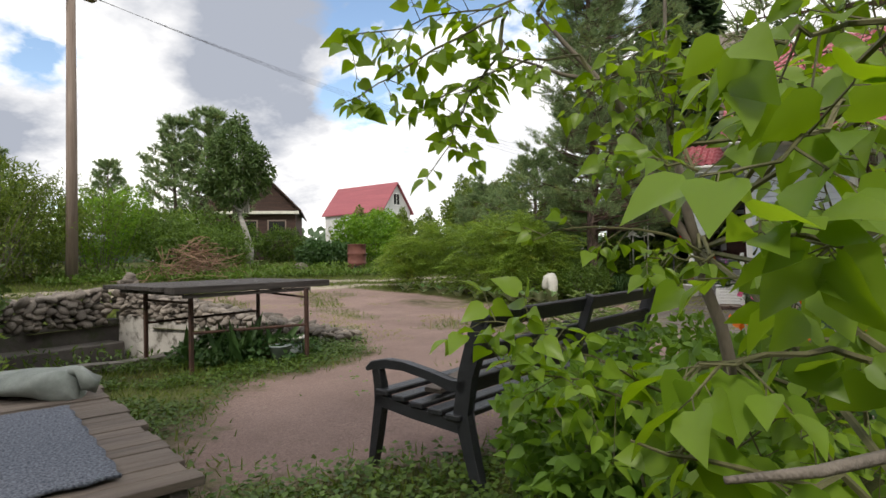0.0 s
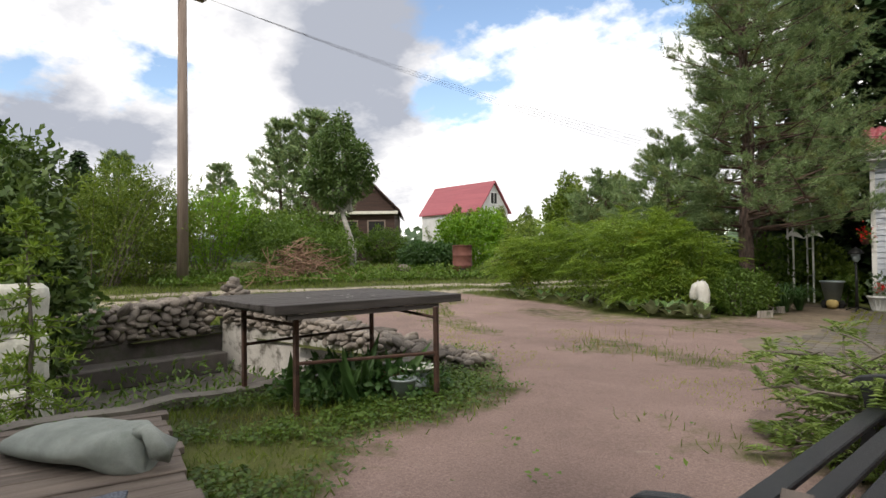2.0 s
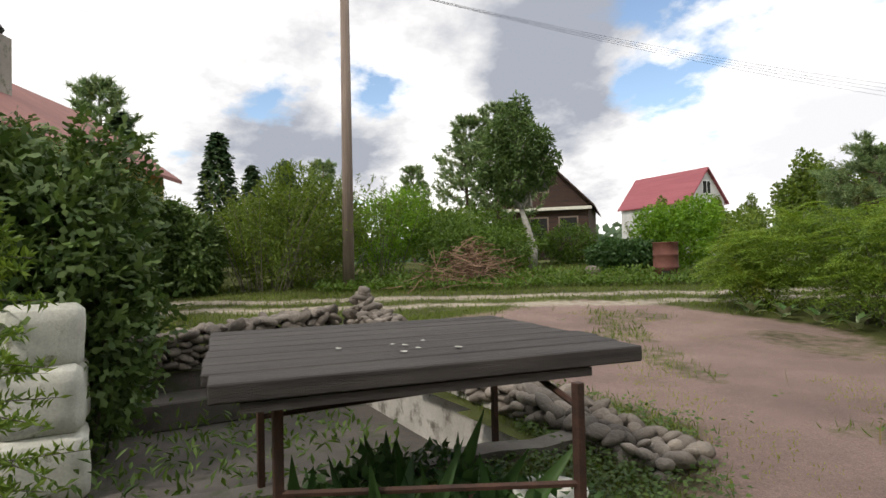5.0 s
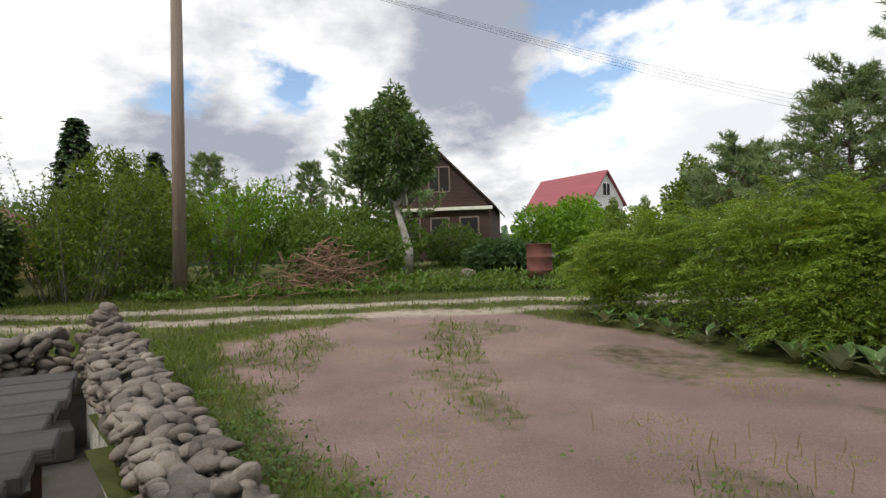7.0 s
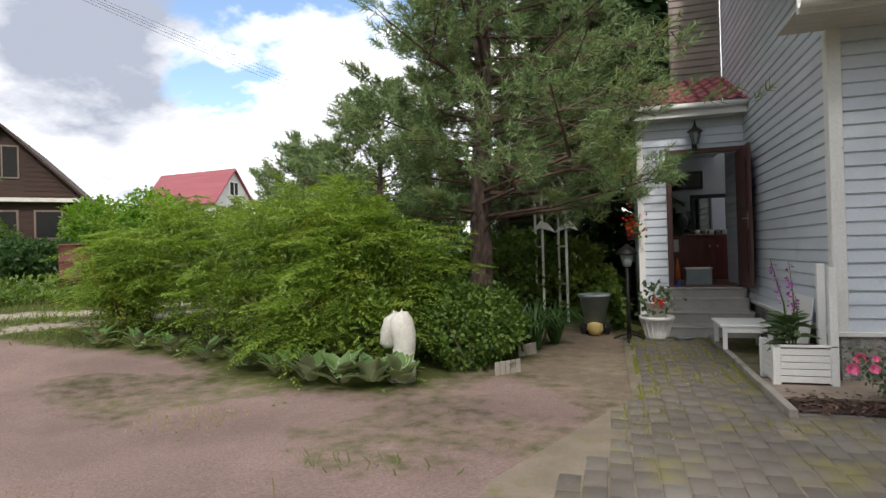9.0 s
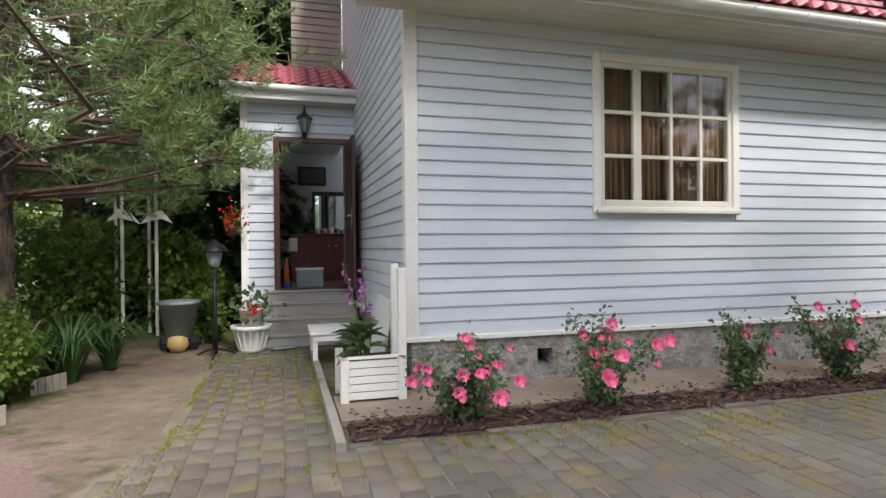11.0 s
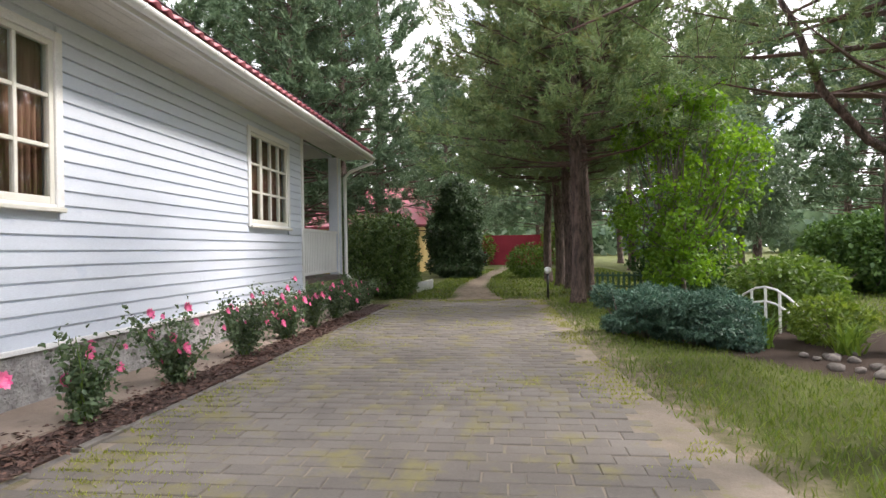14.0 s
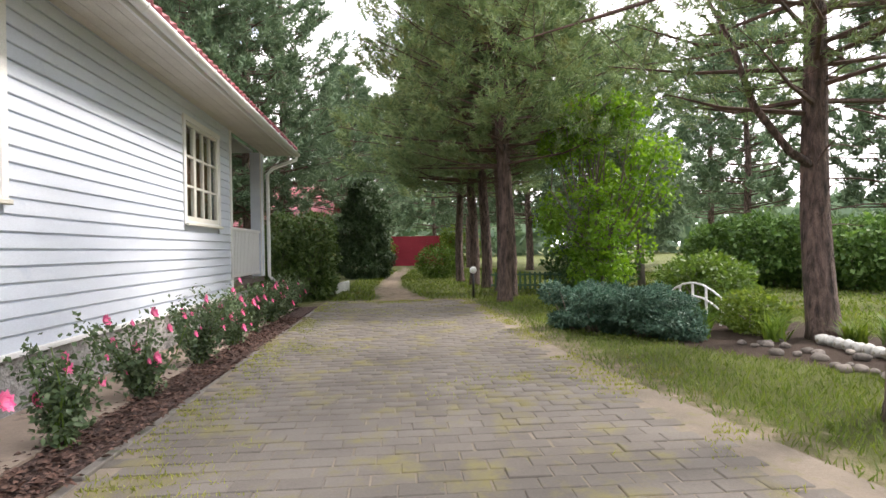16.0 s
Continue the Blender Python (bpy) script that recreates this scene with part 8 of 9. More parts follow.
# ---- flower bed along the house ----
def build_bed():
    rng = np.random.default_rng(71)
    ap = boxed("apron", (-0.9, 11.6, 12.52, HY - 0.02, -0.08, 0.03), M["apron"]); tagged(ap, "tan concrete apron along the foundation", "pavement", kind="structure")
    so = boxed("flower_bed", (-0.86, 11.6, 12.13, 12.52, -0.08, 0.012), M["soil"]); tagged(so, "bed of dark bark mulch under the roses", "soil", kind="structure")
    n = 5200
    P = np.column_stack([rng.uniform(-0.85, 9.5, n), np.clip(rng.normal(12.33, 0.15, n), 12.08, 12.8), 0.02 + 0.02 * rng.random(n)])
    tagged(leaves("bark_chips", P, np.column_stack([rng.normal(size=n), rng.normal(size=n), rng.normal(0, 0.15, n)]), rand_dirs(rng, n) * 0.4 + np.array([0, 0, 1.0]), rng.uniform(0.025, 0.07, n), rng.uniform(0.015, 0.035, n), "leaf", M["dry_chip"]), "loose brown bark chips on the rose bed", "mulch", kind="stuff")
    x = -0.93
    kb = empty("kerb", (0, 0, 0)); tagged(kb, "low concrete kerb stones along the rose bed", "kerb", kind="structure")
    while x < 11.5:
        L = 0.5
        boxed("kerb_stone", (x + 0.004, x + L - 0.004, 12.05, 12.12, -0.06, 0.0 + rng.normal() * 0.008), M["concrete_kerb"], kb, bevel=0.006)
        x += L
    y = 11.98
    while y < 15.9:
        boxed("kerb_stone", (-0.99, -0.92, y + 0.004, y + 0.496, -0.06, 0.05 + rng.normal() * 0.006), M["concrete"], kb, bevel=0.006)
        y += 0.5

    def rose(i, x, y, h, w, bloom, lab):
        r = np.random.default_rng(200 + i)
        h, w = h * 1.08, w * 1.05
        root = empty("rose_bush", (x, y + 0.1, 0.01), 0); tagged(root, lab, "rose bush", "roses along the wall")
        bm = bmesh.new(); tips = []
        for k in range(11):
            t = Vector((r.normal() * w * 0.5, r.normal() * w * 0.45, h * r.uniform(0.5, 1.05)))
            tube(bm, [(r.normal() * 0.03, r.normal() * 0.03, 0), t * 0.5 + Vector((r.normal() * 0.03, r.normal() * 0.03, 0.03)), t], [0.008, 0.006, 0.003], 5, False)
            tips.append(t)
        part("branchwork", bm, M["weed_leaf"], root)
        n = int(1500 * (h / 0.62) * (w / 0.42))
        P = np.array([tuple(tips[k % len(tips)] * float(u)) for k, u in zip(range(n), r.uniform(0.18, 1.0, n))]) + r.normal(0, 0.055, (n, 3))
        P[:, 2] = np.maximum(P[:, 2], 0.03)
        leaves("foliage", P, rand_dirs(r, n), rand_dirs(r, n) * 0.7 + np.array([0, -0.2, 0.8]), 0.052 * r.uniform(0.7, 1.25, n), 0.034, "leaf", M["rose_leaf"], root)
        for k in range(int(bloom * 1.7)):
            t = tips[k % len(tips)]
            c = Vector((t.x + r.normal() * 0.05, t.y - abs(r.normal()) * 0.06 - 0.03, t.z * r.uniform(0.6, 1.05) + 0.02))
            s = r.uniform(0.55, 0.9) if k % 3 else r.uniform(0.35, 0.5)
            m = 26
            a = np.arange(m) * 2.4
            rad = np.linspace(0.008, 0.038, m) * s
            Pb = np.array(c) + np.column_stack([np.cos(a) * rad, -0.5 * rad + 0.012 * s * np.sin(a), np.sin(a) * rad * 0.7 + 0.012 * s])
            Db = np.column_stack([np.cos(a) * 0.7, -0.45 + 0 * a, np.sin(a) * 0.7 + 0.35])
            leaves("rose_bloom", Pb, Db, np.column_stack([-np.cos(a), -0.9 + 0 * a, -np.sin(a)]), 0.056 * s, 0.056 * s, "heart", M["pink_flower"], root, "pink double rose")
        return root

    info = [(0.02, 12.3, 0.56, 0.42, 13, "low bushy rose thick with pink blooms"), (1.2, 12.32, 0.64, 0.40, 14, "bushy rose with many bright pink blooms"), (2.6, 12.36, 0.58, 0.28, 4, "thin rose bush with a single pink bloom"),
            (3.85, 12.38, 0.62, 0.36, 7, "rose bush with a few pink blooms"), (5.2, 12.4, 0.75, 0.38, 8, "tall rose bush with pink blooms"), (6.5, 12.42, 0.72, 0.42, 9, "dense rose bush with pink blooms"),
            (7.7, 12.42, 0.66, 0.40, 9, "dense rose bush with pink blooms"), (8.9, 12.45, 0.68, 0.42, 7, "dense rose bush with pink blooms"), (10.1, 12.5, 0.62, 0.42, 4, "leafy rose bush near the veranda"), (11.1, 12.55, 0.55, 0.4, 2, "leafy rose bush near the veranda")]
    for i, a in enumerate(info):
        rose(i, *a)


M["dry_chip"] = surface("bark_chip", (0.045, 0.026, 0.02), (0.17, 0.095, 0.07), 8, 0.95, 0.3, 40, vary=0.4, space="World")
build_bed()


# ---- garden beyond the drive ----
def build_feeder():
    fd = empty("bird_feeder", (2.25, 6.87, 1.62)); tagged(fd, "small red wooden bird feeder fixed to the pine trunk", "bird feeder")
    boxed("roof", (-0.13, 0.06, -0.10, 0.10, 0.10, 0.13), M["fence_red"], fd, bevel=0.004)
    boxed("tray", (-0.12, 0.05, -0.09, 0.09, -0.03, 0.0), M["fence_red"], fd, bevel=0.004)
    boxed("back", (0.03, 0.05, -0.08, 0.08, 0.0, 0.10), M["fence_red"], fd)
    bw = empty("feeding_bottle", (2.23, 6.90, 1.38)); tagged(bw, "white cut plastic bottle feeder hung on the pine", "bird feeder")
    bm = bmesh.new(); lathe(bm, [(0.035, 0.0), (0.055, 0.02), (0.055, 0.10), (0.05, 0.14), (0.015, 0.19)], 14)
    part("body", bm, M["white_plastic"], bw, smooth=True)


build_feeder()


def build_garden():
    rng = np.random.default_rng(81)
    lm = empty("ball_lamp", (12.85, 8.45, 0)); tagged(lm, "short black garden lamp with a white globe", "lamp")
    bm = bmesh.new(); tube(bm, [(0, 0, 0), (0, 0, 0.62)], 0.03, 10); part("pole", bm, M["black_metal"], lm, smooth=True)
    bm = bmesh.new(); bmesh.ops.create_icosphere(bm, subdivisions=3, radius=0.09, matrix=Matrix.Translation((0, 0, 0.70))); part("globe", bm, M["white_plastic"], lm, "white plastic globe", smooth=True)
    pf = empty("picket_edging", (15.3, 12.1, 0), -8); tagged(pf, "low white picket edging by the hedge", "fence")
    for k in range(16):
        bm = bmesh.new(); A = [bm.verts.new((k * 0.11 + px, 0, z)) for px, z in ((0, 0), (0.06, 0), (0.06, 0.26), (0.03, 0.31), (0.0, 0.26))]
        B = [bm.verts.new((v.co.x, 0.02, v.co.z)) for v in A]
        bm.faces.new(A); bm.faces.new(B[::-1])
        for i in range(5):
            bm.faces.new((A[i], A[(i + 1) % 5], B[(i + 1) % 5], B[i]))
        part("picket", bm, M["white_plastic"], pf)
    for z in (0.08, 0.2):
        boxed("rail", (-0.02, 1.78, 0.02, 0.035, z, z + 0.035), M["white_plastic"], pf)
    # white lattice bridge rail in the bed
    tr = empty("lattice_bridge", (7.25, 5.78, 0.0), 205); tagged(tr, "small white lattice bridge rail among the shrubs", "trellis")
    zs = lambda x: 0.22 + 0.42 * math.cos(x / 0.72 * math.pi / 2)
    for k in range(7):
        x = -0.69 + k * 0.23
        boxed("upright", (x - 0.014, x + 0.014, -0.014, 0.014, 0.02, zs(x)), M["white_metal"], tr)
    for dz in (0.0, 0.2):
        bm = bmesh.new(); tube(bm, [(x, 0, max(0.04, zs(x) - dz)) for x in np.linspace(-0.7, 0.7, 9)], 0.016, 6)
        part("rail", bm, M["white_metal"], tr)
    # white scalloped edging and stones
    for i in range(13):
        x, y = 5.25 - 0.14 * i, 5.25 + 0.005 * i
        bm = bmesh.new(); rock(bm, (0, 0, 0.05), 0.075, rng, 0.95)
        o = part("edging_stone", bm, M["chalk"], smooth=True); o.location = (x, y, 0.0)
        tagged(o, "white painted edging stone of the flower bed", "stone", "white edging stones")
    for i in range(30):
        bm = bmesh.new(); rock(bm, (0, 0, 0.02), rng.uniform(0.03, 0.08), rng, 0.7)
        o = part("bed_stone", bm, M["stone"], smooth=True); o.location = (rng.uniform(3.3, 5.6), rng.uniform(5.35, 6.3), 0.0)
        tagged(o, "small grey stone on the flower bed soil", "stone", "stones in the bed")
    for i, (x, y, s, mt, lab) in enumerate(((6.05, 6.35, 0.55, "weed_leaf", "fan of narrow arching leaves in the bed"), (5.1, 4.95, 0.42, "willow_leaf", "upright iris leaves in the bed"), (6.9, 4.9, 0.6, "spirea_leaf", "feathery fern fronds in the bed"), (5.6, 5.6, 0.45, "spirea_leaf", "feathery fern fronds in the bed"), (4.9, 4.6, 0.5, "weed_leaf", "upright iris leaves in the bed"))):
        root = empty("bed_plant", (x, y, 0)); tagged(root, lab, "plant")
        n = 90
        a = rng.random(n) * 6.28
        D = np.column_stack([np.cos(a), np.sin(a), rng.uniform(0.6, 2.2, n)])
        leaves("foliage", np.column_stack([rng.normal(0, 0.06, n), rng.normal(0, 0.06, n), np.zeros(n)]), D, np.column_stack([-np.cos(a), -np.sin(a), np.full(n, 0.5)]), rng.uniform(0.6, 1.1, n) * s, 0.03, "blade", M[mt], root)
    # green slatted fence, red fence, far red house
    gf = empty("garden_fence", (14.6, 6.2, 0), 75); tagged(gf, "low green wooden garden fence behind the pines", "fence")
    green = surface("green_paint", (0.04, 0.10, 0.06), (0.07, 0.15, 0.09), 3, 0.6, 0.2)
    for k in range(22):
        boxed("slat", (-1.6 + k * 0.14, -1.54 + k * 0.14, -0.01, 0.01, 0.05, 0.55), green, gf)
    for z in (0.15, 0.45):
        boxed("rail", (-1.7, 1.5, 0.01, 0.04, z, z + 0.05), green, gf)
    rf = empty("red_fence", (42.0, 8.95, 0), 90); tagged(rf, "tall dark red sheet metal fence across the lane end", "fence")
    for k in range(14):
        bm = bmesh.new()
        x = -2.8 + k * 0.4
        box(bm, x, x + 0.30, -0.01, 0.0, 0.05, 2.3); box(bm, x + 0.30, x + 0.40, -0.03, -0.02, 0.05, 2.3)
        part("sheet", bm, M["fence_red"], rf)
    rh = empty("neighbour_house", (30.5, 23.5, 0), -90); tagged(rh, "yellow house with a red tile roof among the pines", "house")
    boxed("wall", (0, 9, 0, 6, 0, 2.7), M["house_yellow"], rh)
    for s, d in ((-1, 0), (1, 6)):
        bm = bmesh.new()
        q = [(-0.7, 2.55), (3.0, 5.0), (3.0, 5.15), (-0.7, 2.7)] if s < 0 else [(6.7, 2.55), (3.0, 5.0), (3.0, 5.15), (6.7, 2.7)]
        A, B = [bm.verts.new((-0.6, y, z)) for y, z in q], [bm.verts.new((9.6, y, z)) for y, z in q]
        bm.faces.new(A); bm.faces.new(B[::-1])
        for i in range(4):
            bm.faces.new((A[i], A[(i + 1) % 4], B[(i + 1) % 4], B[i]))
        part("roof", bm, M["roof_red"], rh)
    for x in (1.0, 3.5, 6.0):
        w = boxed("window", (x, x + 1.1, -0.05, -0.002, 0.9, 2.1), M["trim"], rh)
        boxed("pane", (x + 0.1, x + 1.0, -0.07, -0.052, 1.0, 2.0), M["dark"], w)


build_garden()


# ---- the lilac over the path ----
def build_lilac():
    rng = np.random.default_rng(301)
    o = Vector((0.17, 1.59, 0))
    root = empty("lilac", o); tagged(root, "overhanging lilac with heart-shaped bright green leaves", "tree")
    main = ((0.14, 1.54, 0.77), (0.05, 1.48, 1.18), (-0.22, 1.53, 1.73), (-0.52, 1.42, 2.16))
    fork = ((0.05, 1.48, 1.18), (-0.04, 1.56, 1.58), (-0.08, 1.75, 2.37))
    side = ((-0.11, 1.52, 1.64), (-0.3, 1.44, 1.85), (-0.62, 1.25, 1.95))
    limbs = [((o.x, o.y, -0.05),) + main, fork, side]
    for c, r0 in zip(limbs, (0.03, 0.021, 0.016)):
        bm = bmesh.new()
        c = [Vector(p) - o for p in c]
        fine = [c[0]]
        for a, b in zip(c, c[1:]):
            fine += [a.lerp(b, t) + Vector(rng.normal(size=3)) * 0.012 for t in (0.33, 0.67)] + [b]
        tube(bm, fine, [r0 * (1 - 0.75 * i / (len(fine) - 1)) for i in range(len(fine))], 8)
        part("limb", bm, M["lilac_bark"], root, smooth=True)
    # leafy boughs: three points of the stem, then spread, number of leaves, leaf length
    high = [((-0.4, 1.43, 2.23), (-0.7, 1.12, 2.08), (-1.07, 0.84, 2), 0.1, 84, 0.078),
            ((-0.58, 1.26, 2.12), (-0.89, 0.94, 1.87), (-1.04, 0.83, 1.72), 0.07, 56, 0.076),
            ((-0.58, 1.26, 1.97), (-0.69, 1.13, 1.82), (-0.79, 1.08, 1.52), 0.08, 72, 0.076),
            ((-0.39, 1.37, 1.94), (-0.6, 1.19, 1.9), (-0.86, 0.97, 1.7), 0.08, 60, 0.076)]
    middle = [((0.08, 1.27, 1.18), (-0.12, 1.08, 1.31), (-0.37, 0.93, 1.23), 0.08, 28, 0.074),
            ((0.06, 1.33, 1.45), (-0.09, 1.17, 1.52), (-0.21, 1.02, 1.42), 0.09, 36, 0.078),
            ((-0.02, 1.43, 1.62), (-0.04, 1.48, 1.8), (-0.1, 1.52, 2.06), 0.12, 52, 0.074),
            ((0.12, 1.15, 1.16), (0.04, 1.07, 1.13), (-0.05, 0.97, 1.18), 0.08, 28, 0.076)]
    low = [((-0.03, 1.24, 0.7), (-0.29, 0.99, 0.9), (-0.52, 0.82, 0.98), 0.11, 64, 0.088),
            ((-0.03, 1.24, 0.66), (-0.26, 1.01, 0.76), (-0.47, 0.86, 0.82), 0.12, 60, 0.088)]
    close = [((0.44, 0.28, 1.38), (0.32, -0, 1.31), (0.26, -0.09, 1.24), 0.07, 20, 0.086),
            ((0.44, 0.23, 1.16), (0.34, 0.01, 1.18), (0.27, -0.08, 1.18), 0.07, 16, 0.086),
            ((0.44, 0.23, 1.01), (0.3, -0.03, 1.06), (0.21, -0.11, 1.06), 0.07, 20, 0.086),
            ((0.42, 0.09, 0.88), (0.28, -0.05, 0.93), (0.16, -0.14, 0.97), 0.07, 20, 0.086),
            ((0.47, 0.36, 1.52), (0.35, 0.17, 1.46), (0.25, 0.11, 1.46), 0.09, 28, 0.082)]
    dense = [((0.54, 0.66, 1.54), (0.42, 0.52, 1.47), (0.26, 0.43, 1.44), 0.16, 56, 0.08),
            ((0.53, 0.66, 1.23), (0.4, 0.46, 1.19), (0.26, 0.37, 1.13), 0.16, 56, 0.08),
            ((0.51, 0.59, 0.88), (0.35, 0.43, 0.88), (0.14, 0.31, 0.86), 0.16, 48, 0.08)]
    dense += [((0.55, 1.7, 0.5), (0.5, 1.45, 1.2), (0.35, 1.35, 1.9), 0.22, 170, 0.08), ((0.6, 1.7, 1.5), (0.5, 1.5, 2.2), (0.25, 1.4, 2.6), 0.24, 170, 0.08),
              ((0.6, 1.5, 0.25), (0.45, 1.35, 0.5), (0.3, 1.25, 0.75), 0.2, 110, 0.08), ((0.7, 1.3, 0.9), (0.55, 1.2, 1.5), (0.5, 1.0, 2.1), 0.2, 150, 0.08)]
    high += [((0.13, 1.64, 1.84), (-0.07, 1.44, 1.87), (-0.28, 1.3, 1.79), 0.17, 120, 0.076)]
    P, D, N, Ls = [], [], [], []
    tw = bmesh.new()
    joints = [Vector(p) for c in limbs for p in c[1:]]
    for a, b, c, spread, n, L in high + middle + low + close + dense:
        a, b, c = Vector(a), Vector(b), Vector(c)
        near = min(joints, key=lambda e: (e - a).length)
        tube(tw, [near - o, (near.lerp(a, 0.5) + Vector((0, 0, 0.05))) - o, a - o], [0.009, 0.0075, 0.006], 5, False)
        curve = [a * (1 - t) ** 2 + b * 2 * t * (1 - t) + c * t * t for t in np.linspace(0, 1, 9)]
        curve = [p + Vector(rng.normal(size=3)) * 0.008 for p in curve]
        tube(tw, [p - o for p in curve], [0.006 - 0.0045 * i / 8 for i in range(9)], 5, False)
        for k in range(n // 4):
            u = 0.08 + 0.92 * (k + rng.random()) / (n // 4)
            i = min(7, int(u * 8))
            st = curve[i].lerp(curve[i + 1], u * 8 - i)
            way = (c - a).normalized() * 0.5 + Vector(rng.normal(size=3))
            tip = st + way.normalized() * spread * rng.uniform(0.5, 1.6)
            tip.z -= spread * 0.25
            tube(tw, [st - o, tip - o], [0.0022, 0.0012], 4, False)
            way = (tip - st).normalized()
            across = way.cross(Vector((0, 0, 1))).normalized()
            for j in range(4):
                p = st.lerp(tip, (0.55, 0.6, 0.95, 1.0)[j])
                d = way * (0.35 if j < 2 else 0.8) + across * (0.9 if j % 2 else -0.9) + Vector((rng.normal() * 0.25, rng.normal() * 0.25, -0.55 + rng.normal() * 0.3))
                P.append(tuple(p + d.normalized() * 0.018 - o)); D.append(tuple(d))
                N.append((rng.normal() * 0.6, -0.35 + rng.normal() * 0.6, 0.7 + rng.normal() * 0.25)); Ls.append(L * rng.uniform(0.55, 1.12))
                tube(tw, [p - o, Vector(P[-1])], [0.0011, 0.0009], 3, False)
    part("twigwork", tw, M["twig"], root)
    bm = bmesh.new()
    tube(bm, [Vector(p) - o for p in ((0.39, -0.12, 0.99), (0.32, -0.18, 0.98), (0.25, -0.21, 0.97))], [0.006, 0.0055, 0.0035], 6)
    part("bare_twig", bm, M["bark_grey"], root, "pale bare twig", smooth=True)
    P, D, N, Ls = np.array(P), np.array(D), np.array(N), np.array(Ls)
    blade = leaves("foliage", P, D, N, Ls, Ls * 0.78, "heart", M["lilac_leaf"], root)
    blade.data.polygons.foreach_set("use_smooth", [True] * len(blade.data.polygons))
    bush("bramble", (-0.22, 1.75, 0), [(0, 0, 0.36, 0.55, 0.48, 0.40), (-0.22, -0.25, 0.45, 0.34, 0.28, 0.26), (0.35, 0.6, 0.4, 0.45, 0.5, 0.4), (0.15, -0.4, 0.34, 0.45, 0.36, 0.36), (0.0, 0.9, 0.4, 0.4, 0.5, 0.4)], 5200, 0.066, 0.046, M["bramble_leaf"], "leafy green bramble behind the bench back", "bush", shape="heart", seed=302)
    bush("bramble", (0.75, 3.1, 0), [(0, 0, 0.4, 0.7, 0.7, 0.45), (0.5, 0.8, 0.45, 0.7, 0.7, 0.45)], 3000, 0.07, 0.055, M["dark_leaf"], "leafy nasturtium bank with orange flowers", "bush", seed=303)
    r = np.random.default_rng(304)
    for i in range(16):
        c = np.array([r.uniform(0.1, 0.9), r.uniform(2.5, 3.6), r.uniform(0.62, 0.92)])
        fl = leaves("nasturtium_flower", c + r.normal(0, 0.012, (9, 3)), rand_dirs(r, 9), rand_dirs(r, 9) + np.array([0, -0.5, 0.4]), 0.045, 0.04, "leaf", M["orange_flower"])
        tagged(fl, "orange nasturtium flower over the leaves", "flower", "nasturtium flowers")


M["lilac_bark"] = surface("lilac_bark", (0.10, 0.082, 0.062), (0.21, 0.18, 0.145), 12, 0.85, 0.6, 60, stretch=(1, 1, 0.3), depth=0.006)
M["bramble_leaf"] = leaf_mat("bramble_leaves", (0.075, 0.15, 0.02), (0.15, 0.26, 0.04), trans=0.4)
M["orange_flower"] = leaf_mat("orange_petals", (0.7, 0.10, 0.01), (0.8, 0.22, 0.02), trans=0.2)
build_lilac()


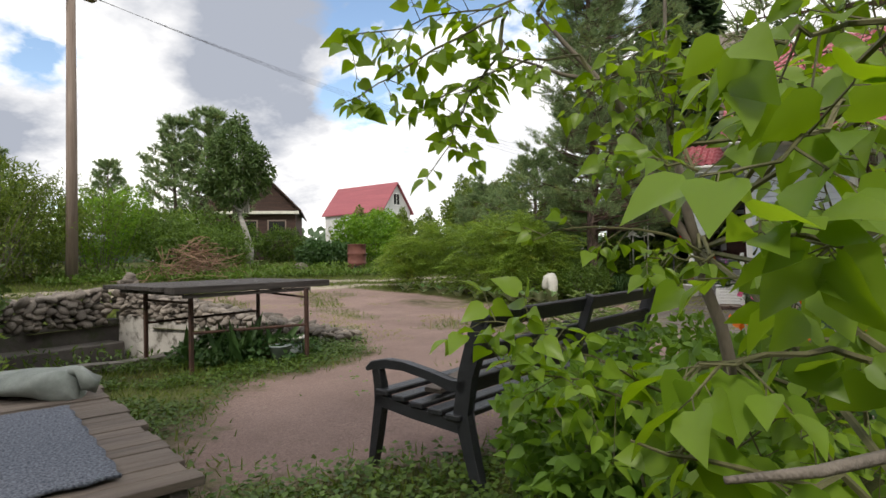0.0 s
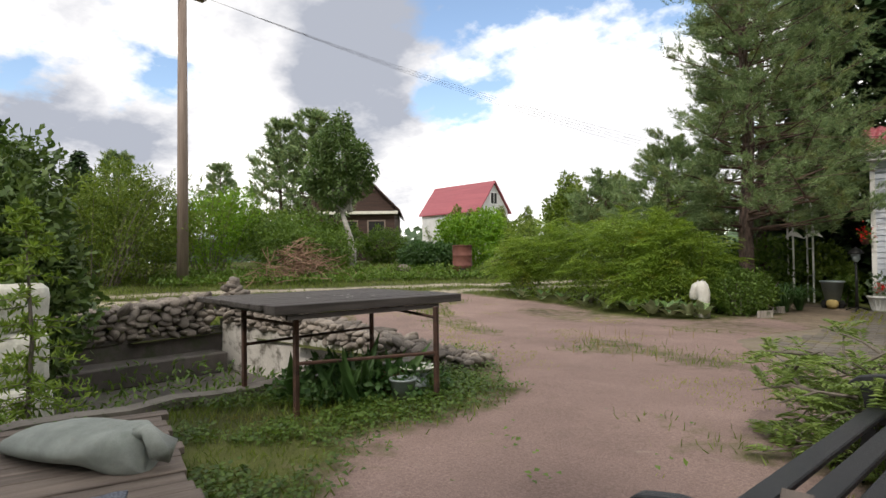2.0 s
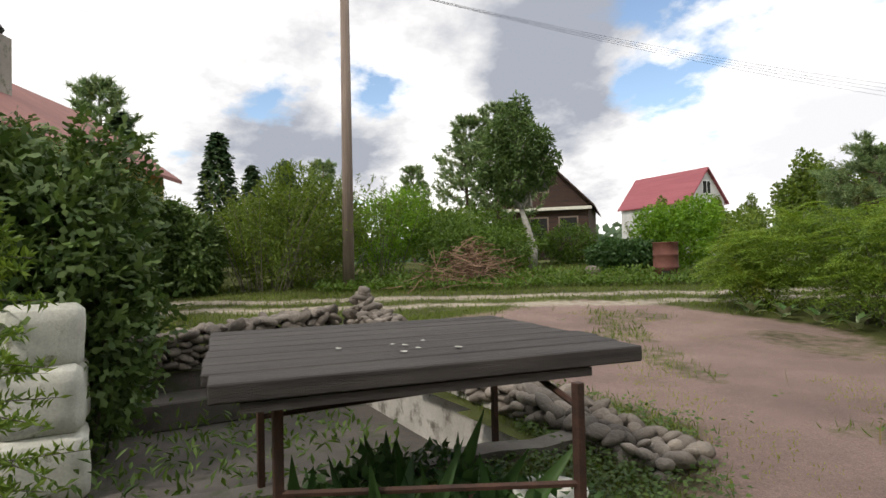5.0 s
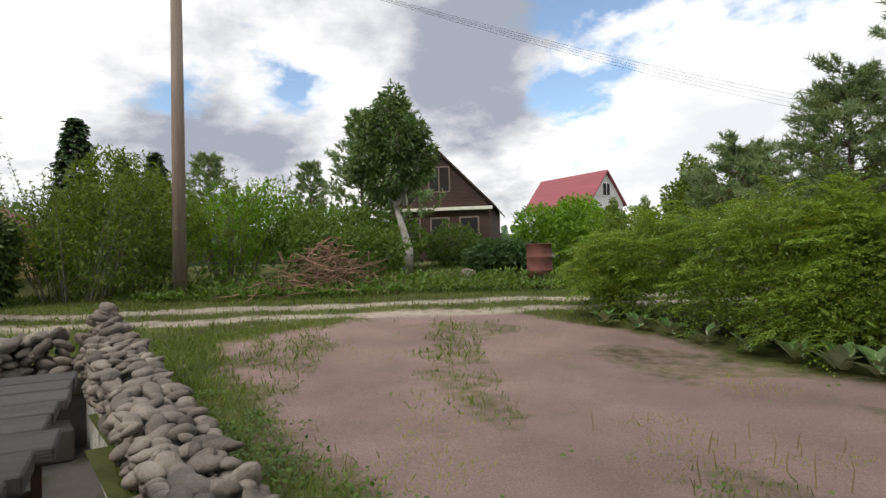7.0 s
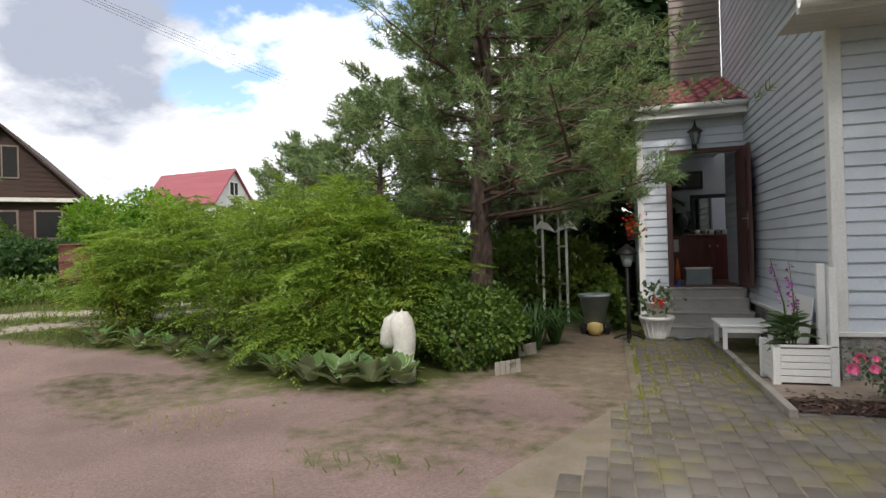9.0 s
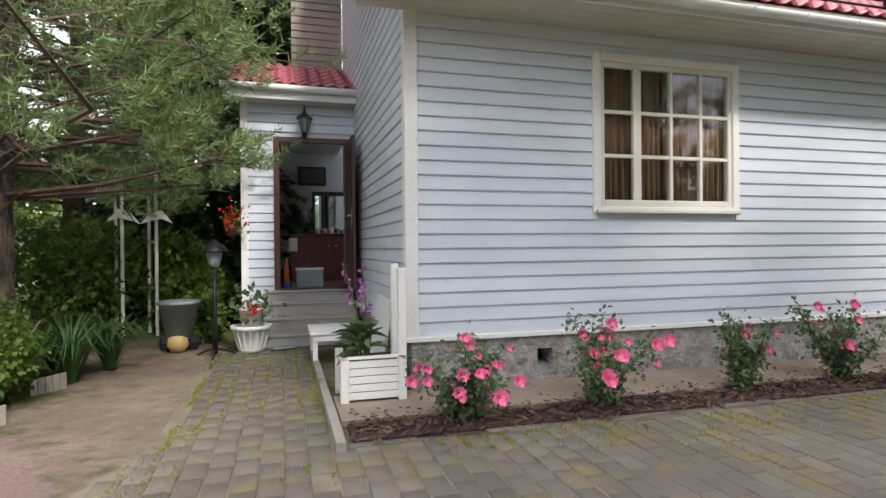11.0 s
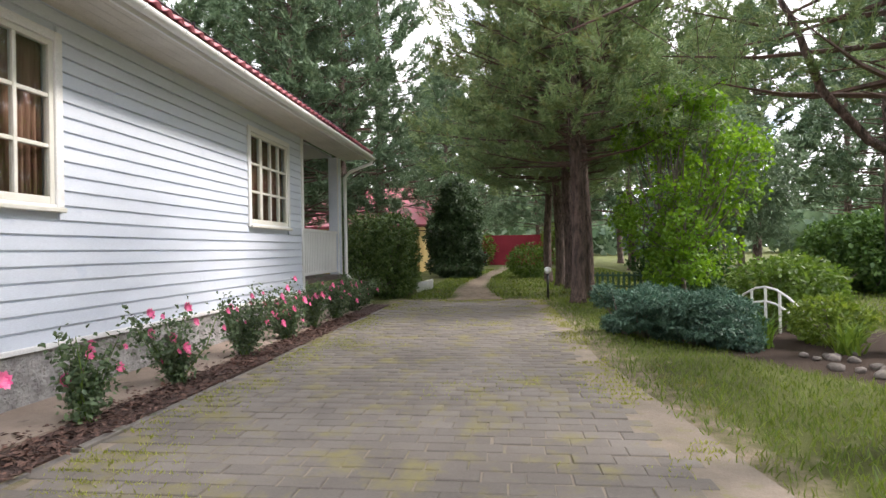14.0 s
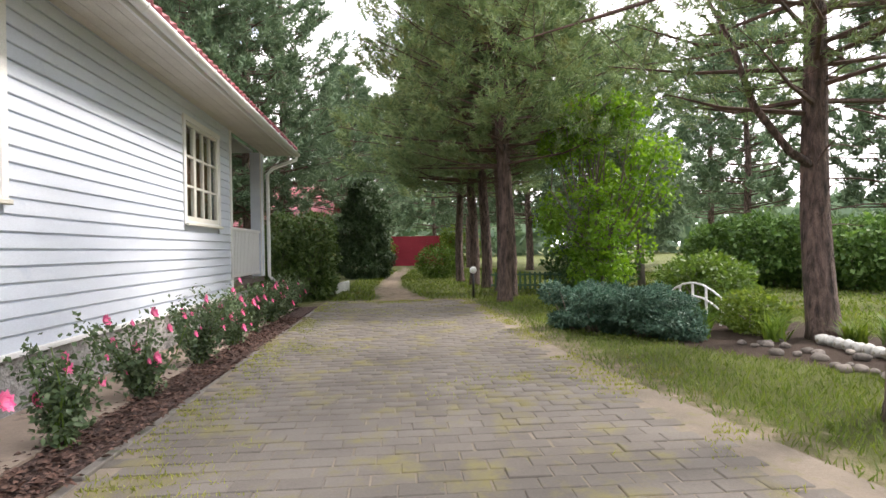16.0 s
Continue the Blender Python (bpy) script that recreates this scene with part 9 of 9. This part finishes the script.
# ---- grass and weeds ----
def scatter_grass():
    rng = np.random.default_rng(401)

    def lawn(name, x0, x1, y0, y1, n, L, W, mat, lab, cond, tilt=0.45, shape="blade"):
        x, y = rng.uniform(x0, x1, n), rng.uniform(y0, y1, n)
        k = cond(x, y) > rng.random(n)
        k &= edge_dist(PIT, x, y) < -0.02
        x, y = x[k], y[k]
        m = len(x)
        P = np.column_stack([x, y, land(x, y) - 0.015])
        if shape != "blade":
            P[:, 2] += rng.uniform(0.02, 0.09, m)
        D = np.column_stack([rng.normal(0, tilt, m), rng.normal(0, tilt, m), np.full(m, 1.0 if shape == "blade" else 0.25)])
        Nn = rand_dirs(rng, m) if shape == "blade" else rand_dirs(rng, m) * 0.5 + np.array([0, 0, 1.0])
        return tagged(leaves(name, P, D, Nn, L * rng.uniform(0.5, 1.3, m), W, shape, M[mat]), lab, "grass", kind="stuff")

    def green(x, y):
        g, d, l, b = zones(x, y)
        pav = smooth(-0.05, 0.1, edge_dist(PAVED, x, y))
        house = (x > -1.9) & (y > 12.05)
        return np.clip((1 - g) ** 1.5 * (1 - 0.8 * d) * (1 - l) * (1 - b) * (1 - pav) * (1 - house), 0, 1)

    patch = lambda x, y, f, c: smooth(c, c + 0.35, np.sin(x * f + 1.9 * np.sin(y * f * 0.7)) * np.sin(y * f * 1.2 + 1.4 * np.sin(x * f * 0.9 + 1)) + 0.4 * np.sin(3.7 * x * f) * np.sin(3.1 * y * f))
    lawn("yard_grass", -13.0, -0.8, 0.6, 10.5, 60000, 0.085, 0.009, "grass", "short uneven green grass round the gravel", green)
    lawn("lane_grass", -21.0, -9.0, 2.0, 19.5, 42000, 0.11, 0.016, "grass", "rough grass along the lane", green)
    lawn("drive_grass", 0.0, 13.0, 3.0, 8.8, 52000, 0.07, 0.010, "grass", "mown lawn beside the drive", green)
    lawn("far_lawn", 12.6, 34.0, 4.0, 13.5, 22000, 0.10, 0.03, "grass", "lawn on both sides of the dirt path", lambda x, y: green(x, y) * (edge_dist(PATHWAY, x, y) < 0.0))
    lawn("back_lawn", 6.0, 24.0, -6.0, 4.0, 14000, 0.10, 0.03, "grass", "lawn behind the flower bed", green)
    lawn("clover", -6.4, -3.0, 1.0, 5.9, 30000, 0.038, 0.031, "clover_shaded", "low clover and plantain at the gravel edge", lambda x, y: green(x, y) * patch(x, y, 2.3, -0.45), shape="leaf", tilt=1.0)
    lawn("clover", -9.5, -4.6, 5.4, 8.2, 9000, 0.045, 0.036, "clover_shaded", "low weeds along the stone wall", lambda x, y: green(x, y) * patch(x, y, 1.7, -0.1), shape="leaf", tilt=1.0)
    lawn("clover", -2.8, -0.4, 0.9, 2.6, 6000, 0.045, 0.036, "clover_shaded", "low weeds under the bench", lambda x, y: green(x, y), shape="leaf", tilt=1.0)
    inside_gravel = lambda x, y: (edge_dist(GRAVEL, x, y) > -0.1) * smooth(0.25, 0.7, patch(x, y, 1.25, 0.42))
    lawn("gravel_tufts", -12.5, -1.2, 1.8, 13.0, 46000, 0.03, 0.007, "joint_moss", "sparse grass tufts growing in the gravel", lambda x, y: inside_gravel(x, y) * 0.8)
    lawn("gravel_weeds", -12.0, -1.5, 2.0, 12.5, 9000, 0.05, 0.035, "weed_leaf", "flat green weeds growing in the gravel", lambda x, y: (edge_dist(GRAVEL, x, y) > 0) * smooth(0.35, 0.6, patch(x, y, 2.9, 0.8)), shape="leaf", tilt=1.0)
    # grass in the paving joints
    rows = 0.148
    n = 260000
    x, y = rng.uniform(-2.2, 12.8, n), rng.uniform(7.8, 16.2, n)
    x = np.where(rng.random(n) < 0.7, np.round(x / rows) * rows + rng.normal(0, 0.008, n), x)
    k = (edge_dist(PAVED, x, y) > 0.02) & (np.maximum(patch(x, y, 1.5, 0.25), 0.8 * patch(x, y, 2.3, -0.25) * smooth(0.75, 0.15, edge_dist(PAVED, x, y))) * (0.16 + 0.75 * smooth(1.2, 0.0, edge_dist(PAVED, x, y))) > rng.random(n))
    x, y = x[k], y[k]
    m = len(x)
    tagged(leaves("joint_grass", np.column_stack([x, y, np.full(m, -0.01)]), np.column_stack([rng.normal(0, 0.7, m), rng.normal(0, 0.7, m), np.ones(m)]), rand_dirs(rng, m), 0.034 * rng.uniform(0.5, 1.4, m), 0.007, "blade", M["joint_moss"]), "yellow-green grass and moss in the paving joints", "grass", kind="stuff")
    # plantain stalks on the gravel
    for i, (cx, cy) in enumerate(((-5.2, 8.6), (-4.6, 9.2), (-4.1, 7.4))):
        n = 9
        P = np.column_stack([cx + rng.normal(0, 0.35, n), cy + rng.normal(0, 0.3, n), np.full(n, -0.01)])
        tagged(leaves("plantain_stalks", P, np.column_stack([rng.normal(0, 0.12, n), rng.normal(0, 0.12, n), np.ones(n)]), rand_dirs(rng, n), rng.uniform(0.12, 0.24, n), 0.012, "blade", M["dry_grass"]), "thin upright plantain stalks on the gravel", "grass", kind="stuff")
    # distant woods close the horizon
    n = 26000
    a = rng.random(n) * 2 * np.pi
    R = 85 + 40 * rng.random(n)
    top = 6.0 + 2.2 * np.sin(a * 23) + 1.5 * np.sin(a * 61 + 1) + 1.2 * np.sin(a * 131)
    away = np.cos(a - 2.2)                       # lower towards the open fields
    top = top * (1.25 - 0.55 * smooth(0.2, 0.95, away))
    z = 1.0 + rng.random(n) ** 0.8 * top
    P = np.column_stack([R * np.cos(a), R * np.sin(a), z])
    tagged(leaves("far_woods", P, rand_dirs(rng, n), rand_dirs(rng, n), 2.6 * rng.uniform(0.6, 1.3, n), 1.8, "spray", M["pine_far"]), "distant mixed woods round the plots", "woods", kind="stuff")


M["joint_moss"] = leaf_mat("joint_moss", (0.17, 0.20, 0.03), (0.29, 0.31, 0.06), trans=0.35)
M["dry_grass"] = leaf_mat("dry_stalks", (0.16, 0.13, 0.06), (0.28, 0.22, 0.10), trans=0.2)
scatter_grass()


# ---- paving ----
def lay_pavers():
    rng = np.random.default_rng(501)
    bm = bmesh.new()
    hi = [bm.verts.new((x, y, -0.0095)) for x, y in PAVED]
    lo = [bm.verts.new((x, y, -0.09)) for x, y in PAVED]
    bm.faces.new(hi); bm.faces.new(lo[::-1])
    for i in range(len(PAVED)):
        bm.faces.new((hi[i], hi[(i + 1) % len(PAVED)], lo[(i + 1) % len(PAVED)], lo[i]))
    bed = part("pavement", bm, M["joint_soil"])
    tagged(bed, "grey concrete paved drive with mossy joints", "pavement", kind="structure")
    PX, PY = 0.148, 0.245

    def unit_mesh(seed):
        bm = bmesh.new()
        g = 0.0035
        box(bm, -PX / 2 + g, PX / 2 - g, -PY / 2 + g, PY / 2 - g, -0.06, 0.0, 0.006)
        me = bpy.data.meshes.new("paver")
        bmesh.ops.recalc_face_normals(bm, faces=bm.faces)
        bm.to_mesh(me); bm.free()
        me.materials.append(M["paver"])
        return me

    one = unit_mesh(0)
    V0 = np.zeros((len(one.vertices), 3), np.float32); one.vertices.foreach_get("co", V0.ravel())
    spots = []
    i = 0
    x = -3.3
    while x < 12.9:
        y = 7.5 + (i % 2) * PY / 2 + (i % 3) * 0.02
        while y < 16.2:
            spots.append((x, y)); y += PY
        x += PX; i += 1
    S = np.array(spots)
    ed = edge_dist(PAVED, S[:, 0], S[:, 1])
    k = ed > 0.07
    k &= ~((S[:, 0] > -0.98) & (S[:, 1] > 11.98))
    S, ed = S[k], ed[k]
    sunk = 0.028 * smooth(0.5, 0.08, ed) * (S[:, 1] < 11.5)
    S = S + rng.normal(0, 0.0025, S.shape)
    near = (np.abs(S[:, 0] - 1.9) < 1.25) & (np.abs(S[:, 1] - 10.2) < 1.75)
    pick = np.flatnonzero(near)[:300]
    mask = np.zeros(len(S), bool); mask[pick] = True
    for q, dz in zip(S[mask], sunk[mask]):
        o = new("paver", one)
        o.parent = bed
        o.matrix_basis = pose(q[0], q[1], rng.normal(-0.002, 0.0022) - dz, rng.normal(0, 0.35), rng.normal(0, 0.4), rng.normal(0, 0.6))
    R = S[~mask]
    n = len(R)
    a = rng.normal(0, 0.011, n)
    z = rng.normal(-0.002, 0.0024, n) - sunk[~mask]
    tx, ty = rng.normal(0, 0.007, n), rng.normal(0, 0.006, n)
    c, s = np.cos(a), np.sin(a)
    X = V0[None, :, 0] * c[:, None] - V0[None, :, 1] * s[:, None] + R[:, :1]
    Y = V0[None, :, 0] * s[:, None] + V0[None, :, 1] * c[:, None] + R[:, 1:2]
    Z = V0[None, :, 2] + z[:, None] + V0[None, :, 0] * tx[:, None] + V0[None, :, 1] * ty[:, None]
    faces = [tuple(p.vertices) for p in one.polygons]
    verts = np.stack([X, Y, Z], -1).reshape(-1, 3)
    tri = []
    for f in faces:
        for t in range(1, len(f) - 1):
            tri.append((f[0], f[t], f[t + 1]))
    T = np.array(tri)
    I = ((np.arange(n) * len(V0))[:, None, None] + T[None]).reshape(-1)
    ob = to_object("pavers", raw_mesh("pavers", verts, I, 3), M["paver"], bed)
    tagged(ob, "rest of the concrete pavers", kind="stuff")


M["joint_soil"] = surface("joint_soil", (0.14, 0.115, 0.085), (0.23, 0.19, 0.145), 2.5, 0.95, 0.6, 60, c3=(0.16, 0.145, 0.065), spots=0.08, space="World")
lay_pavers()
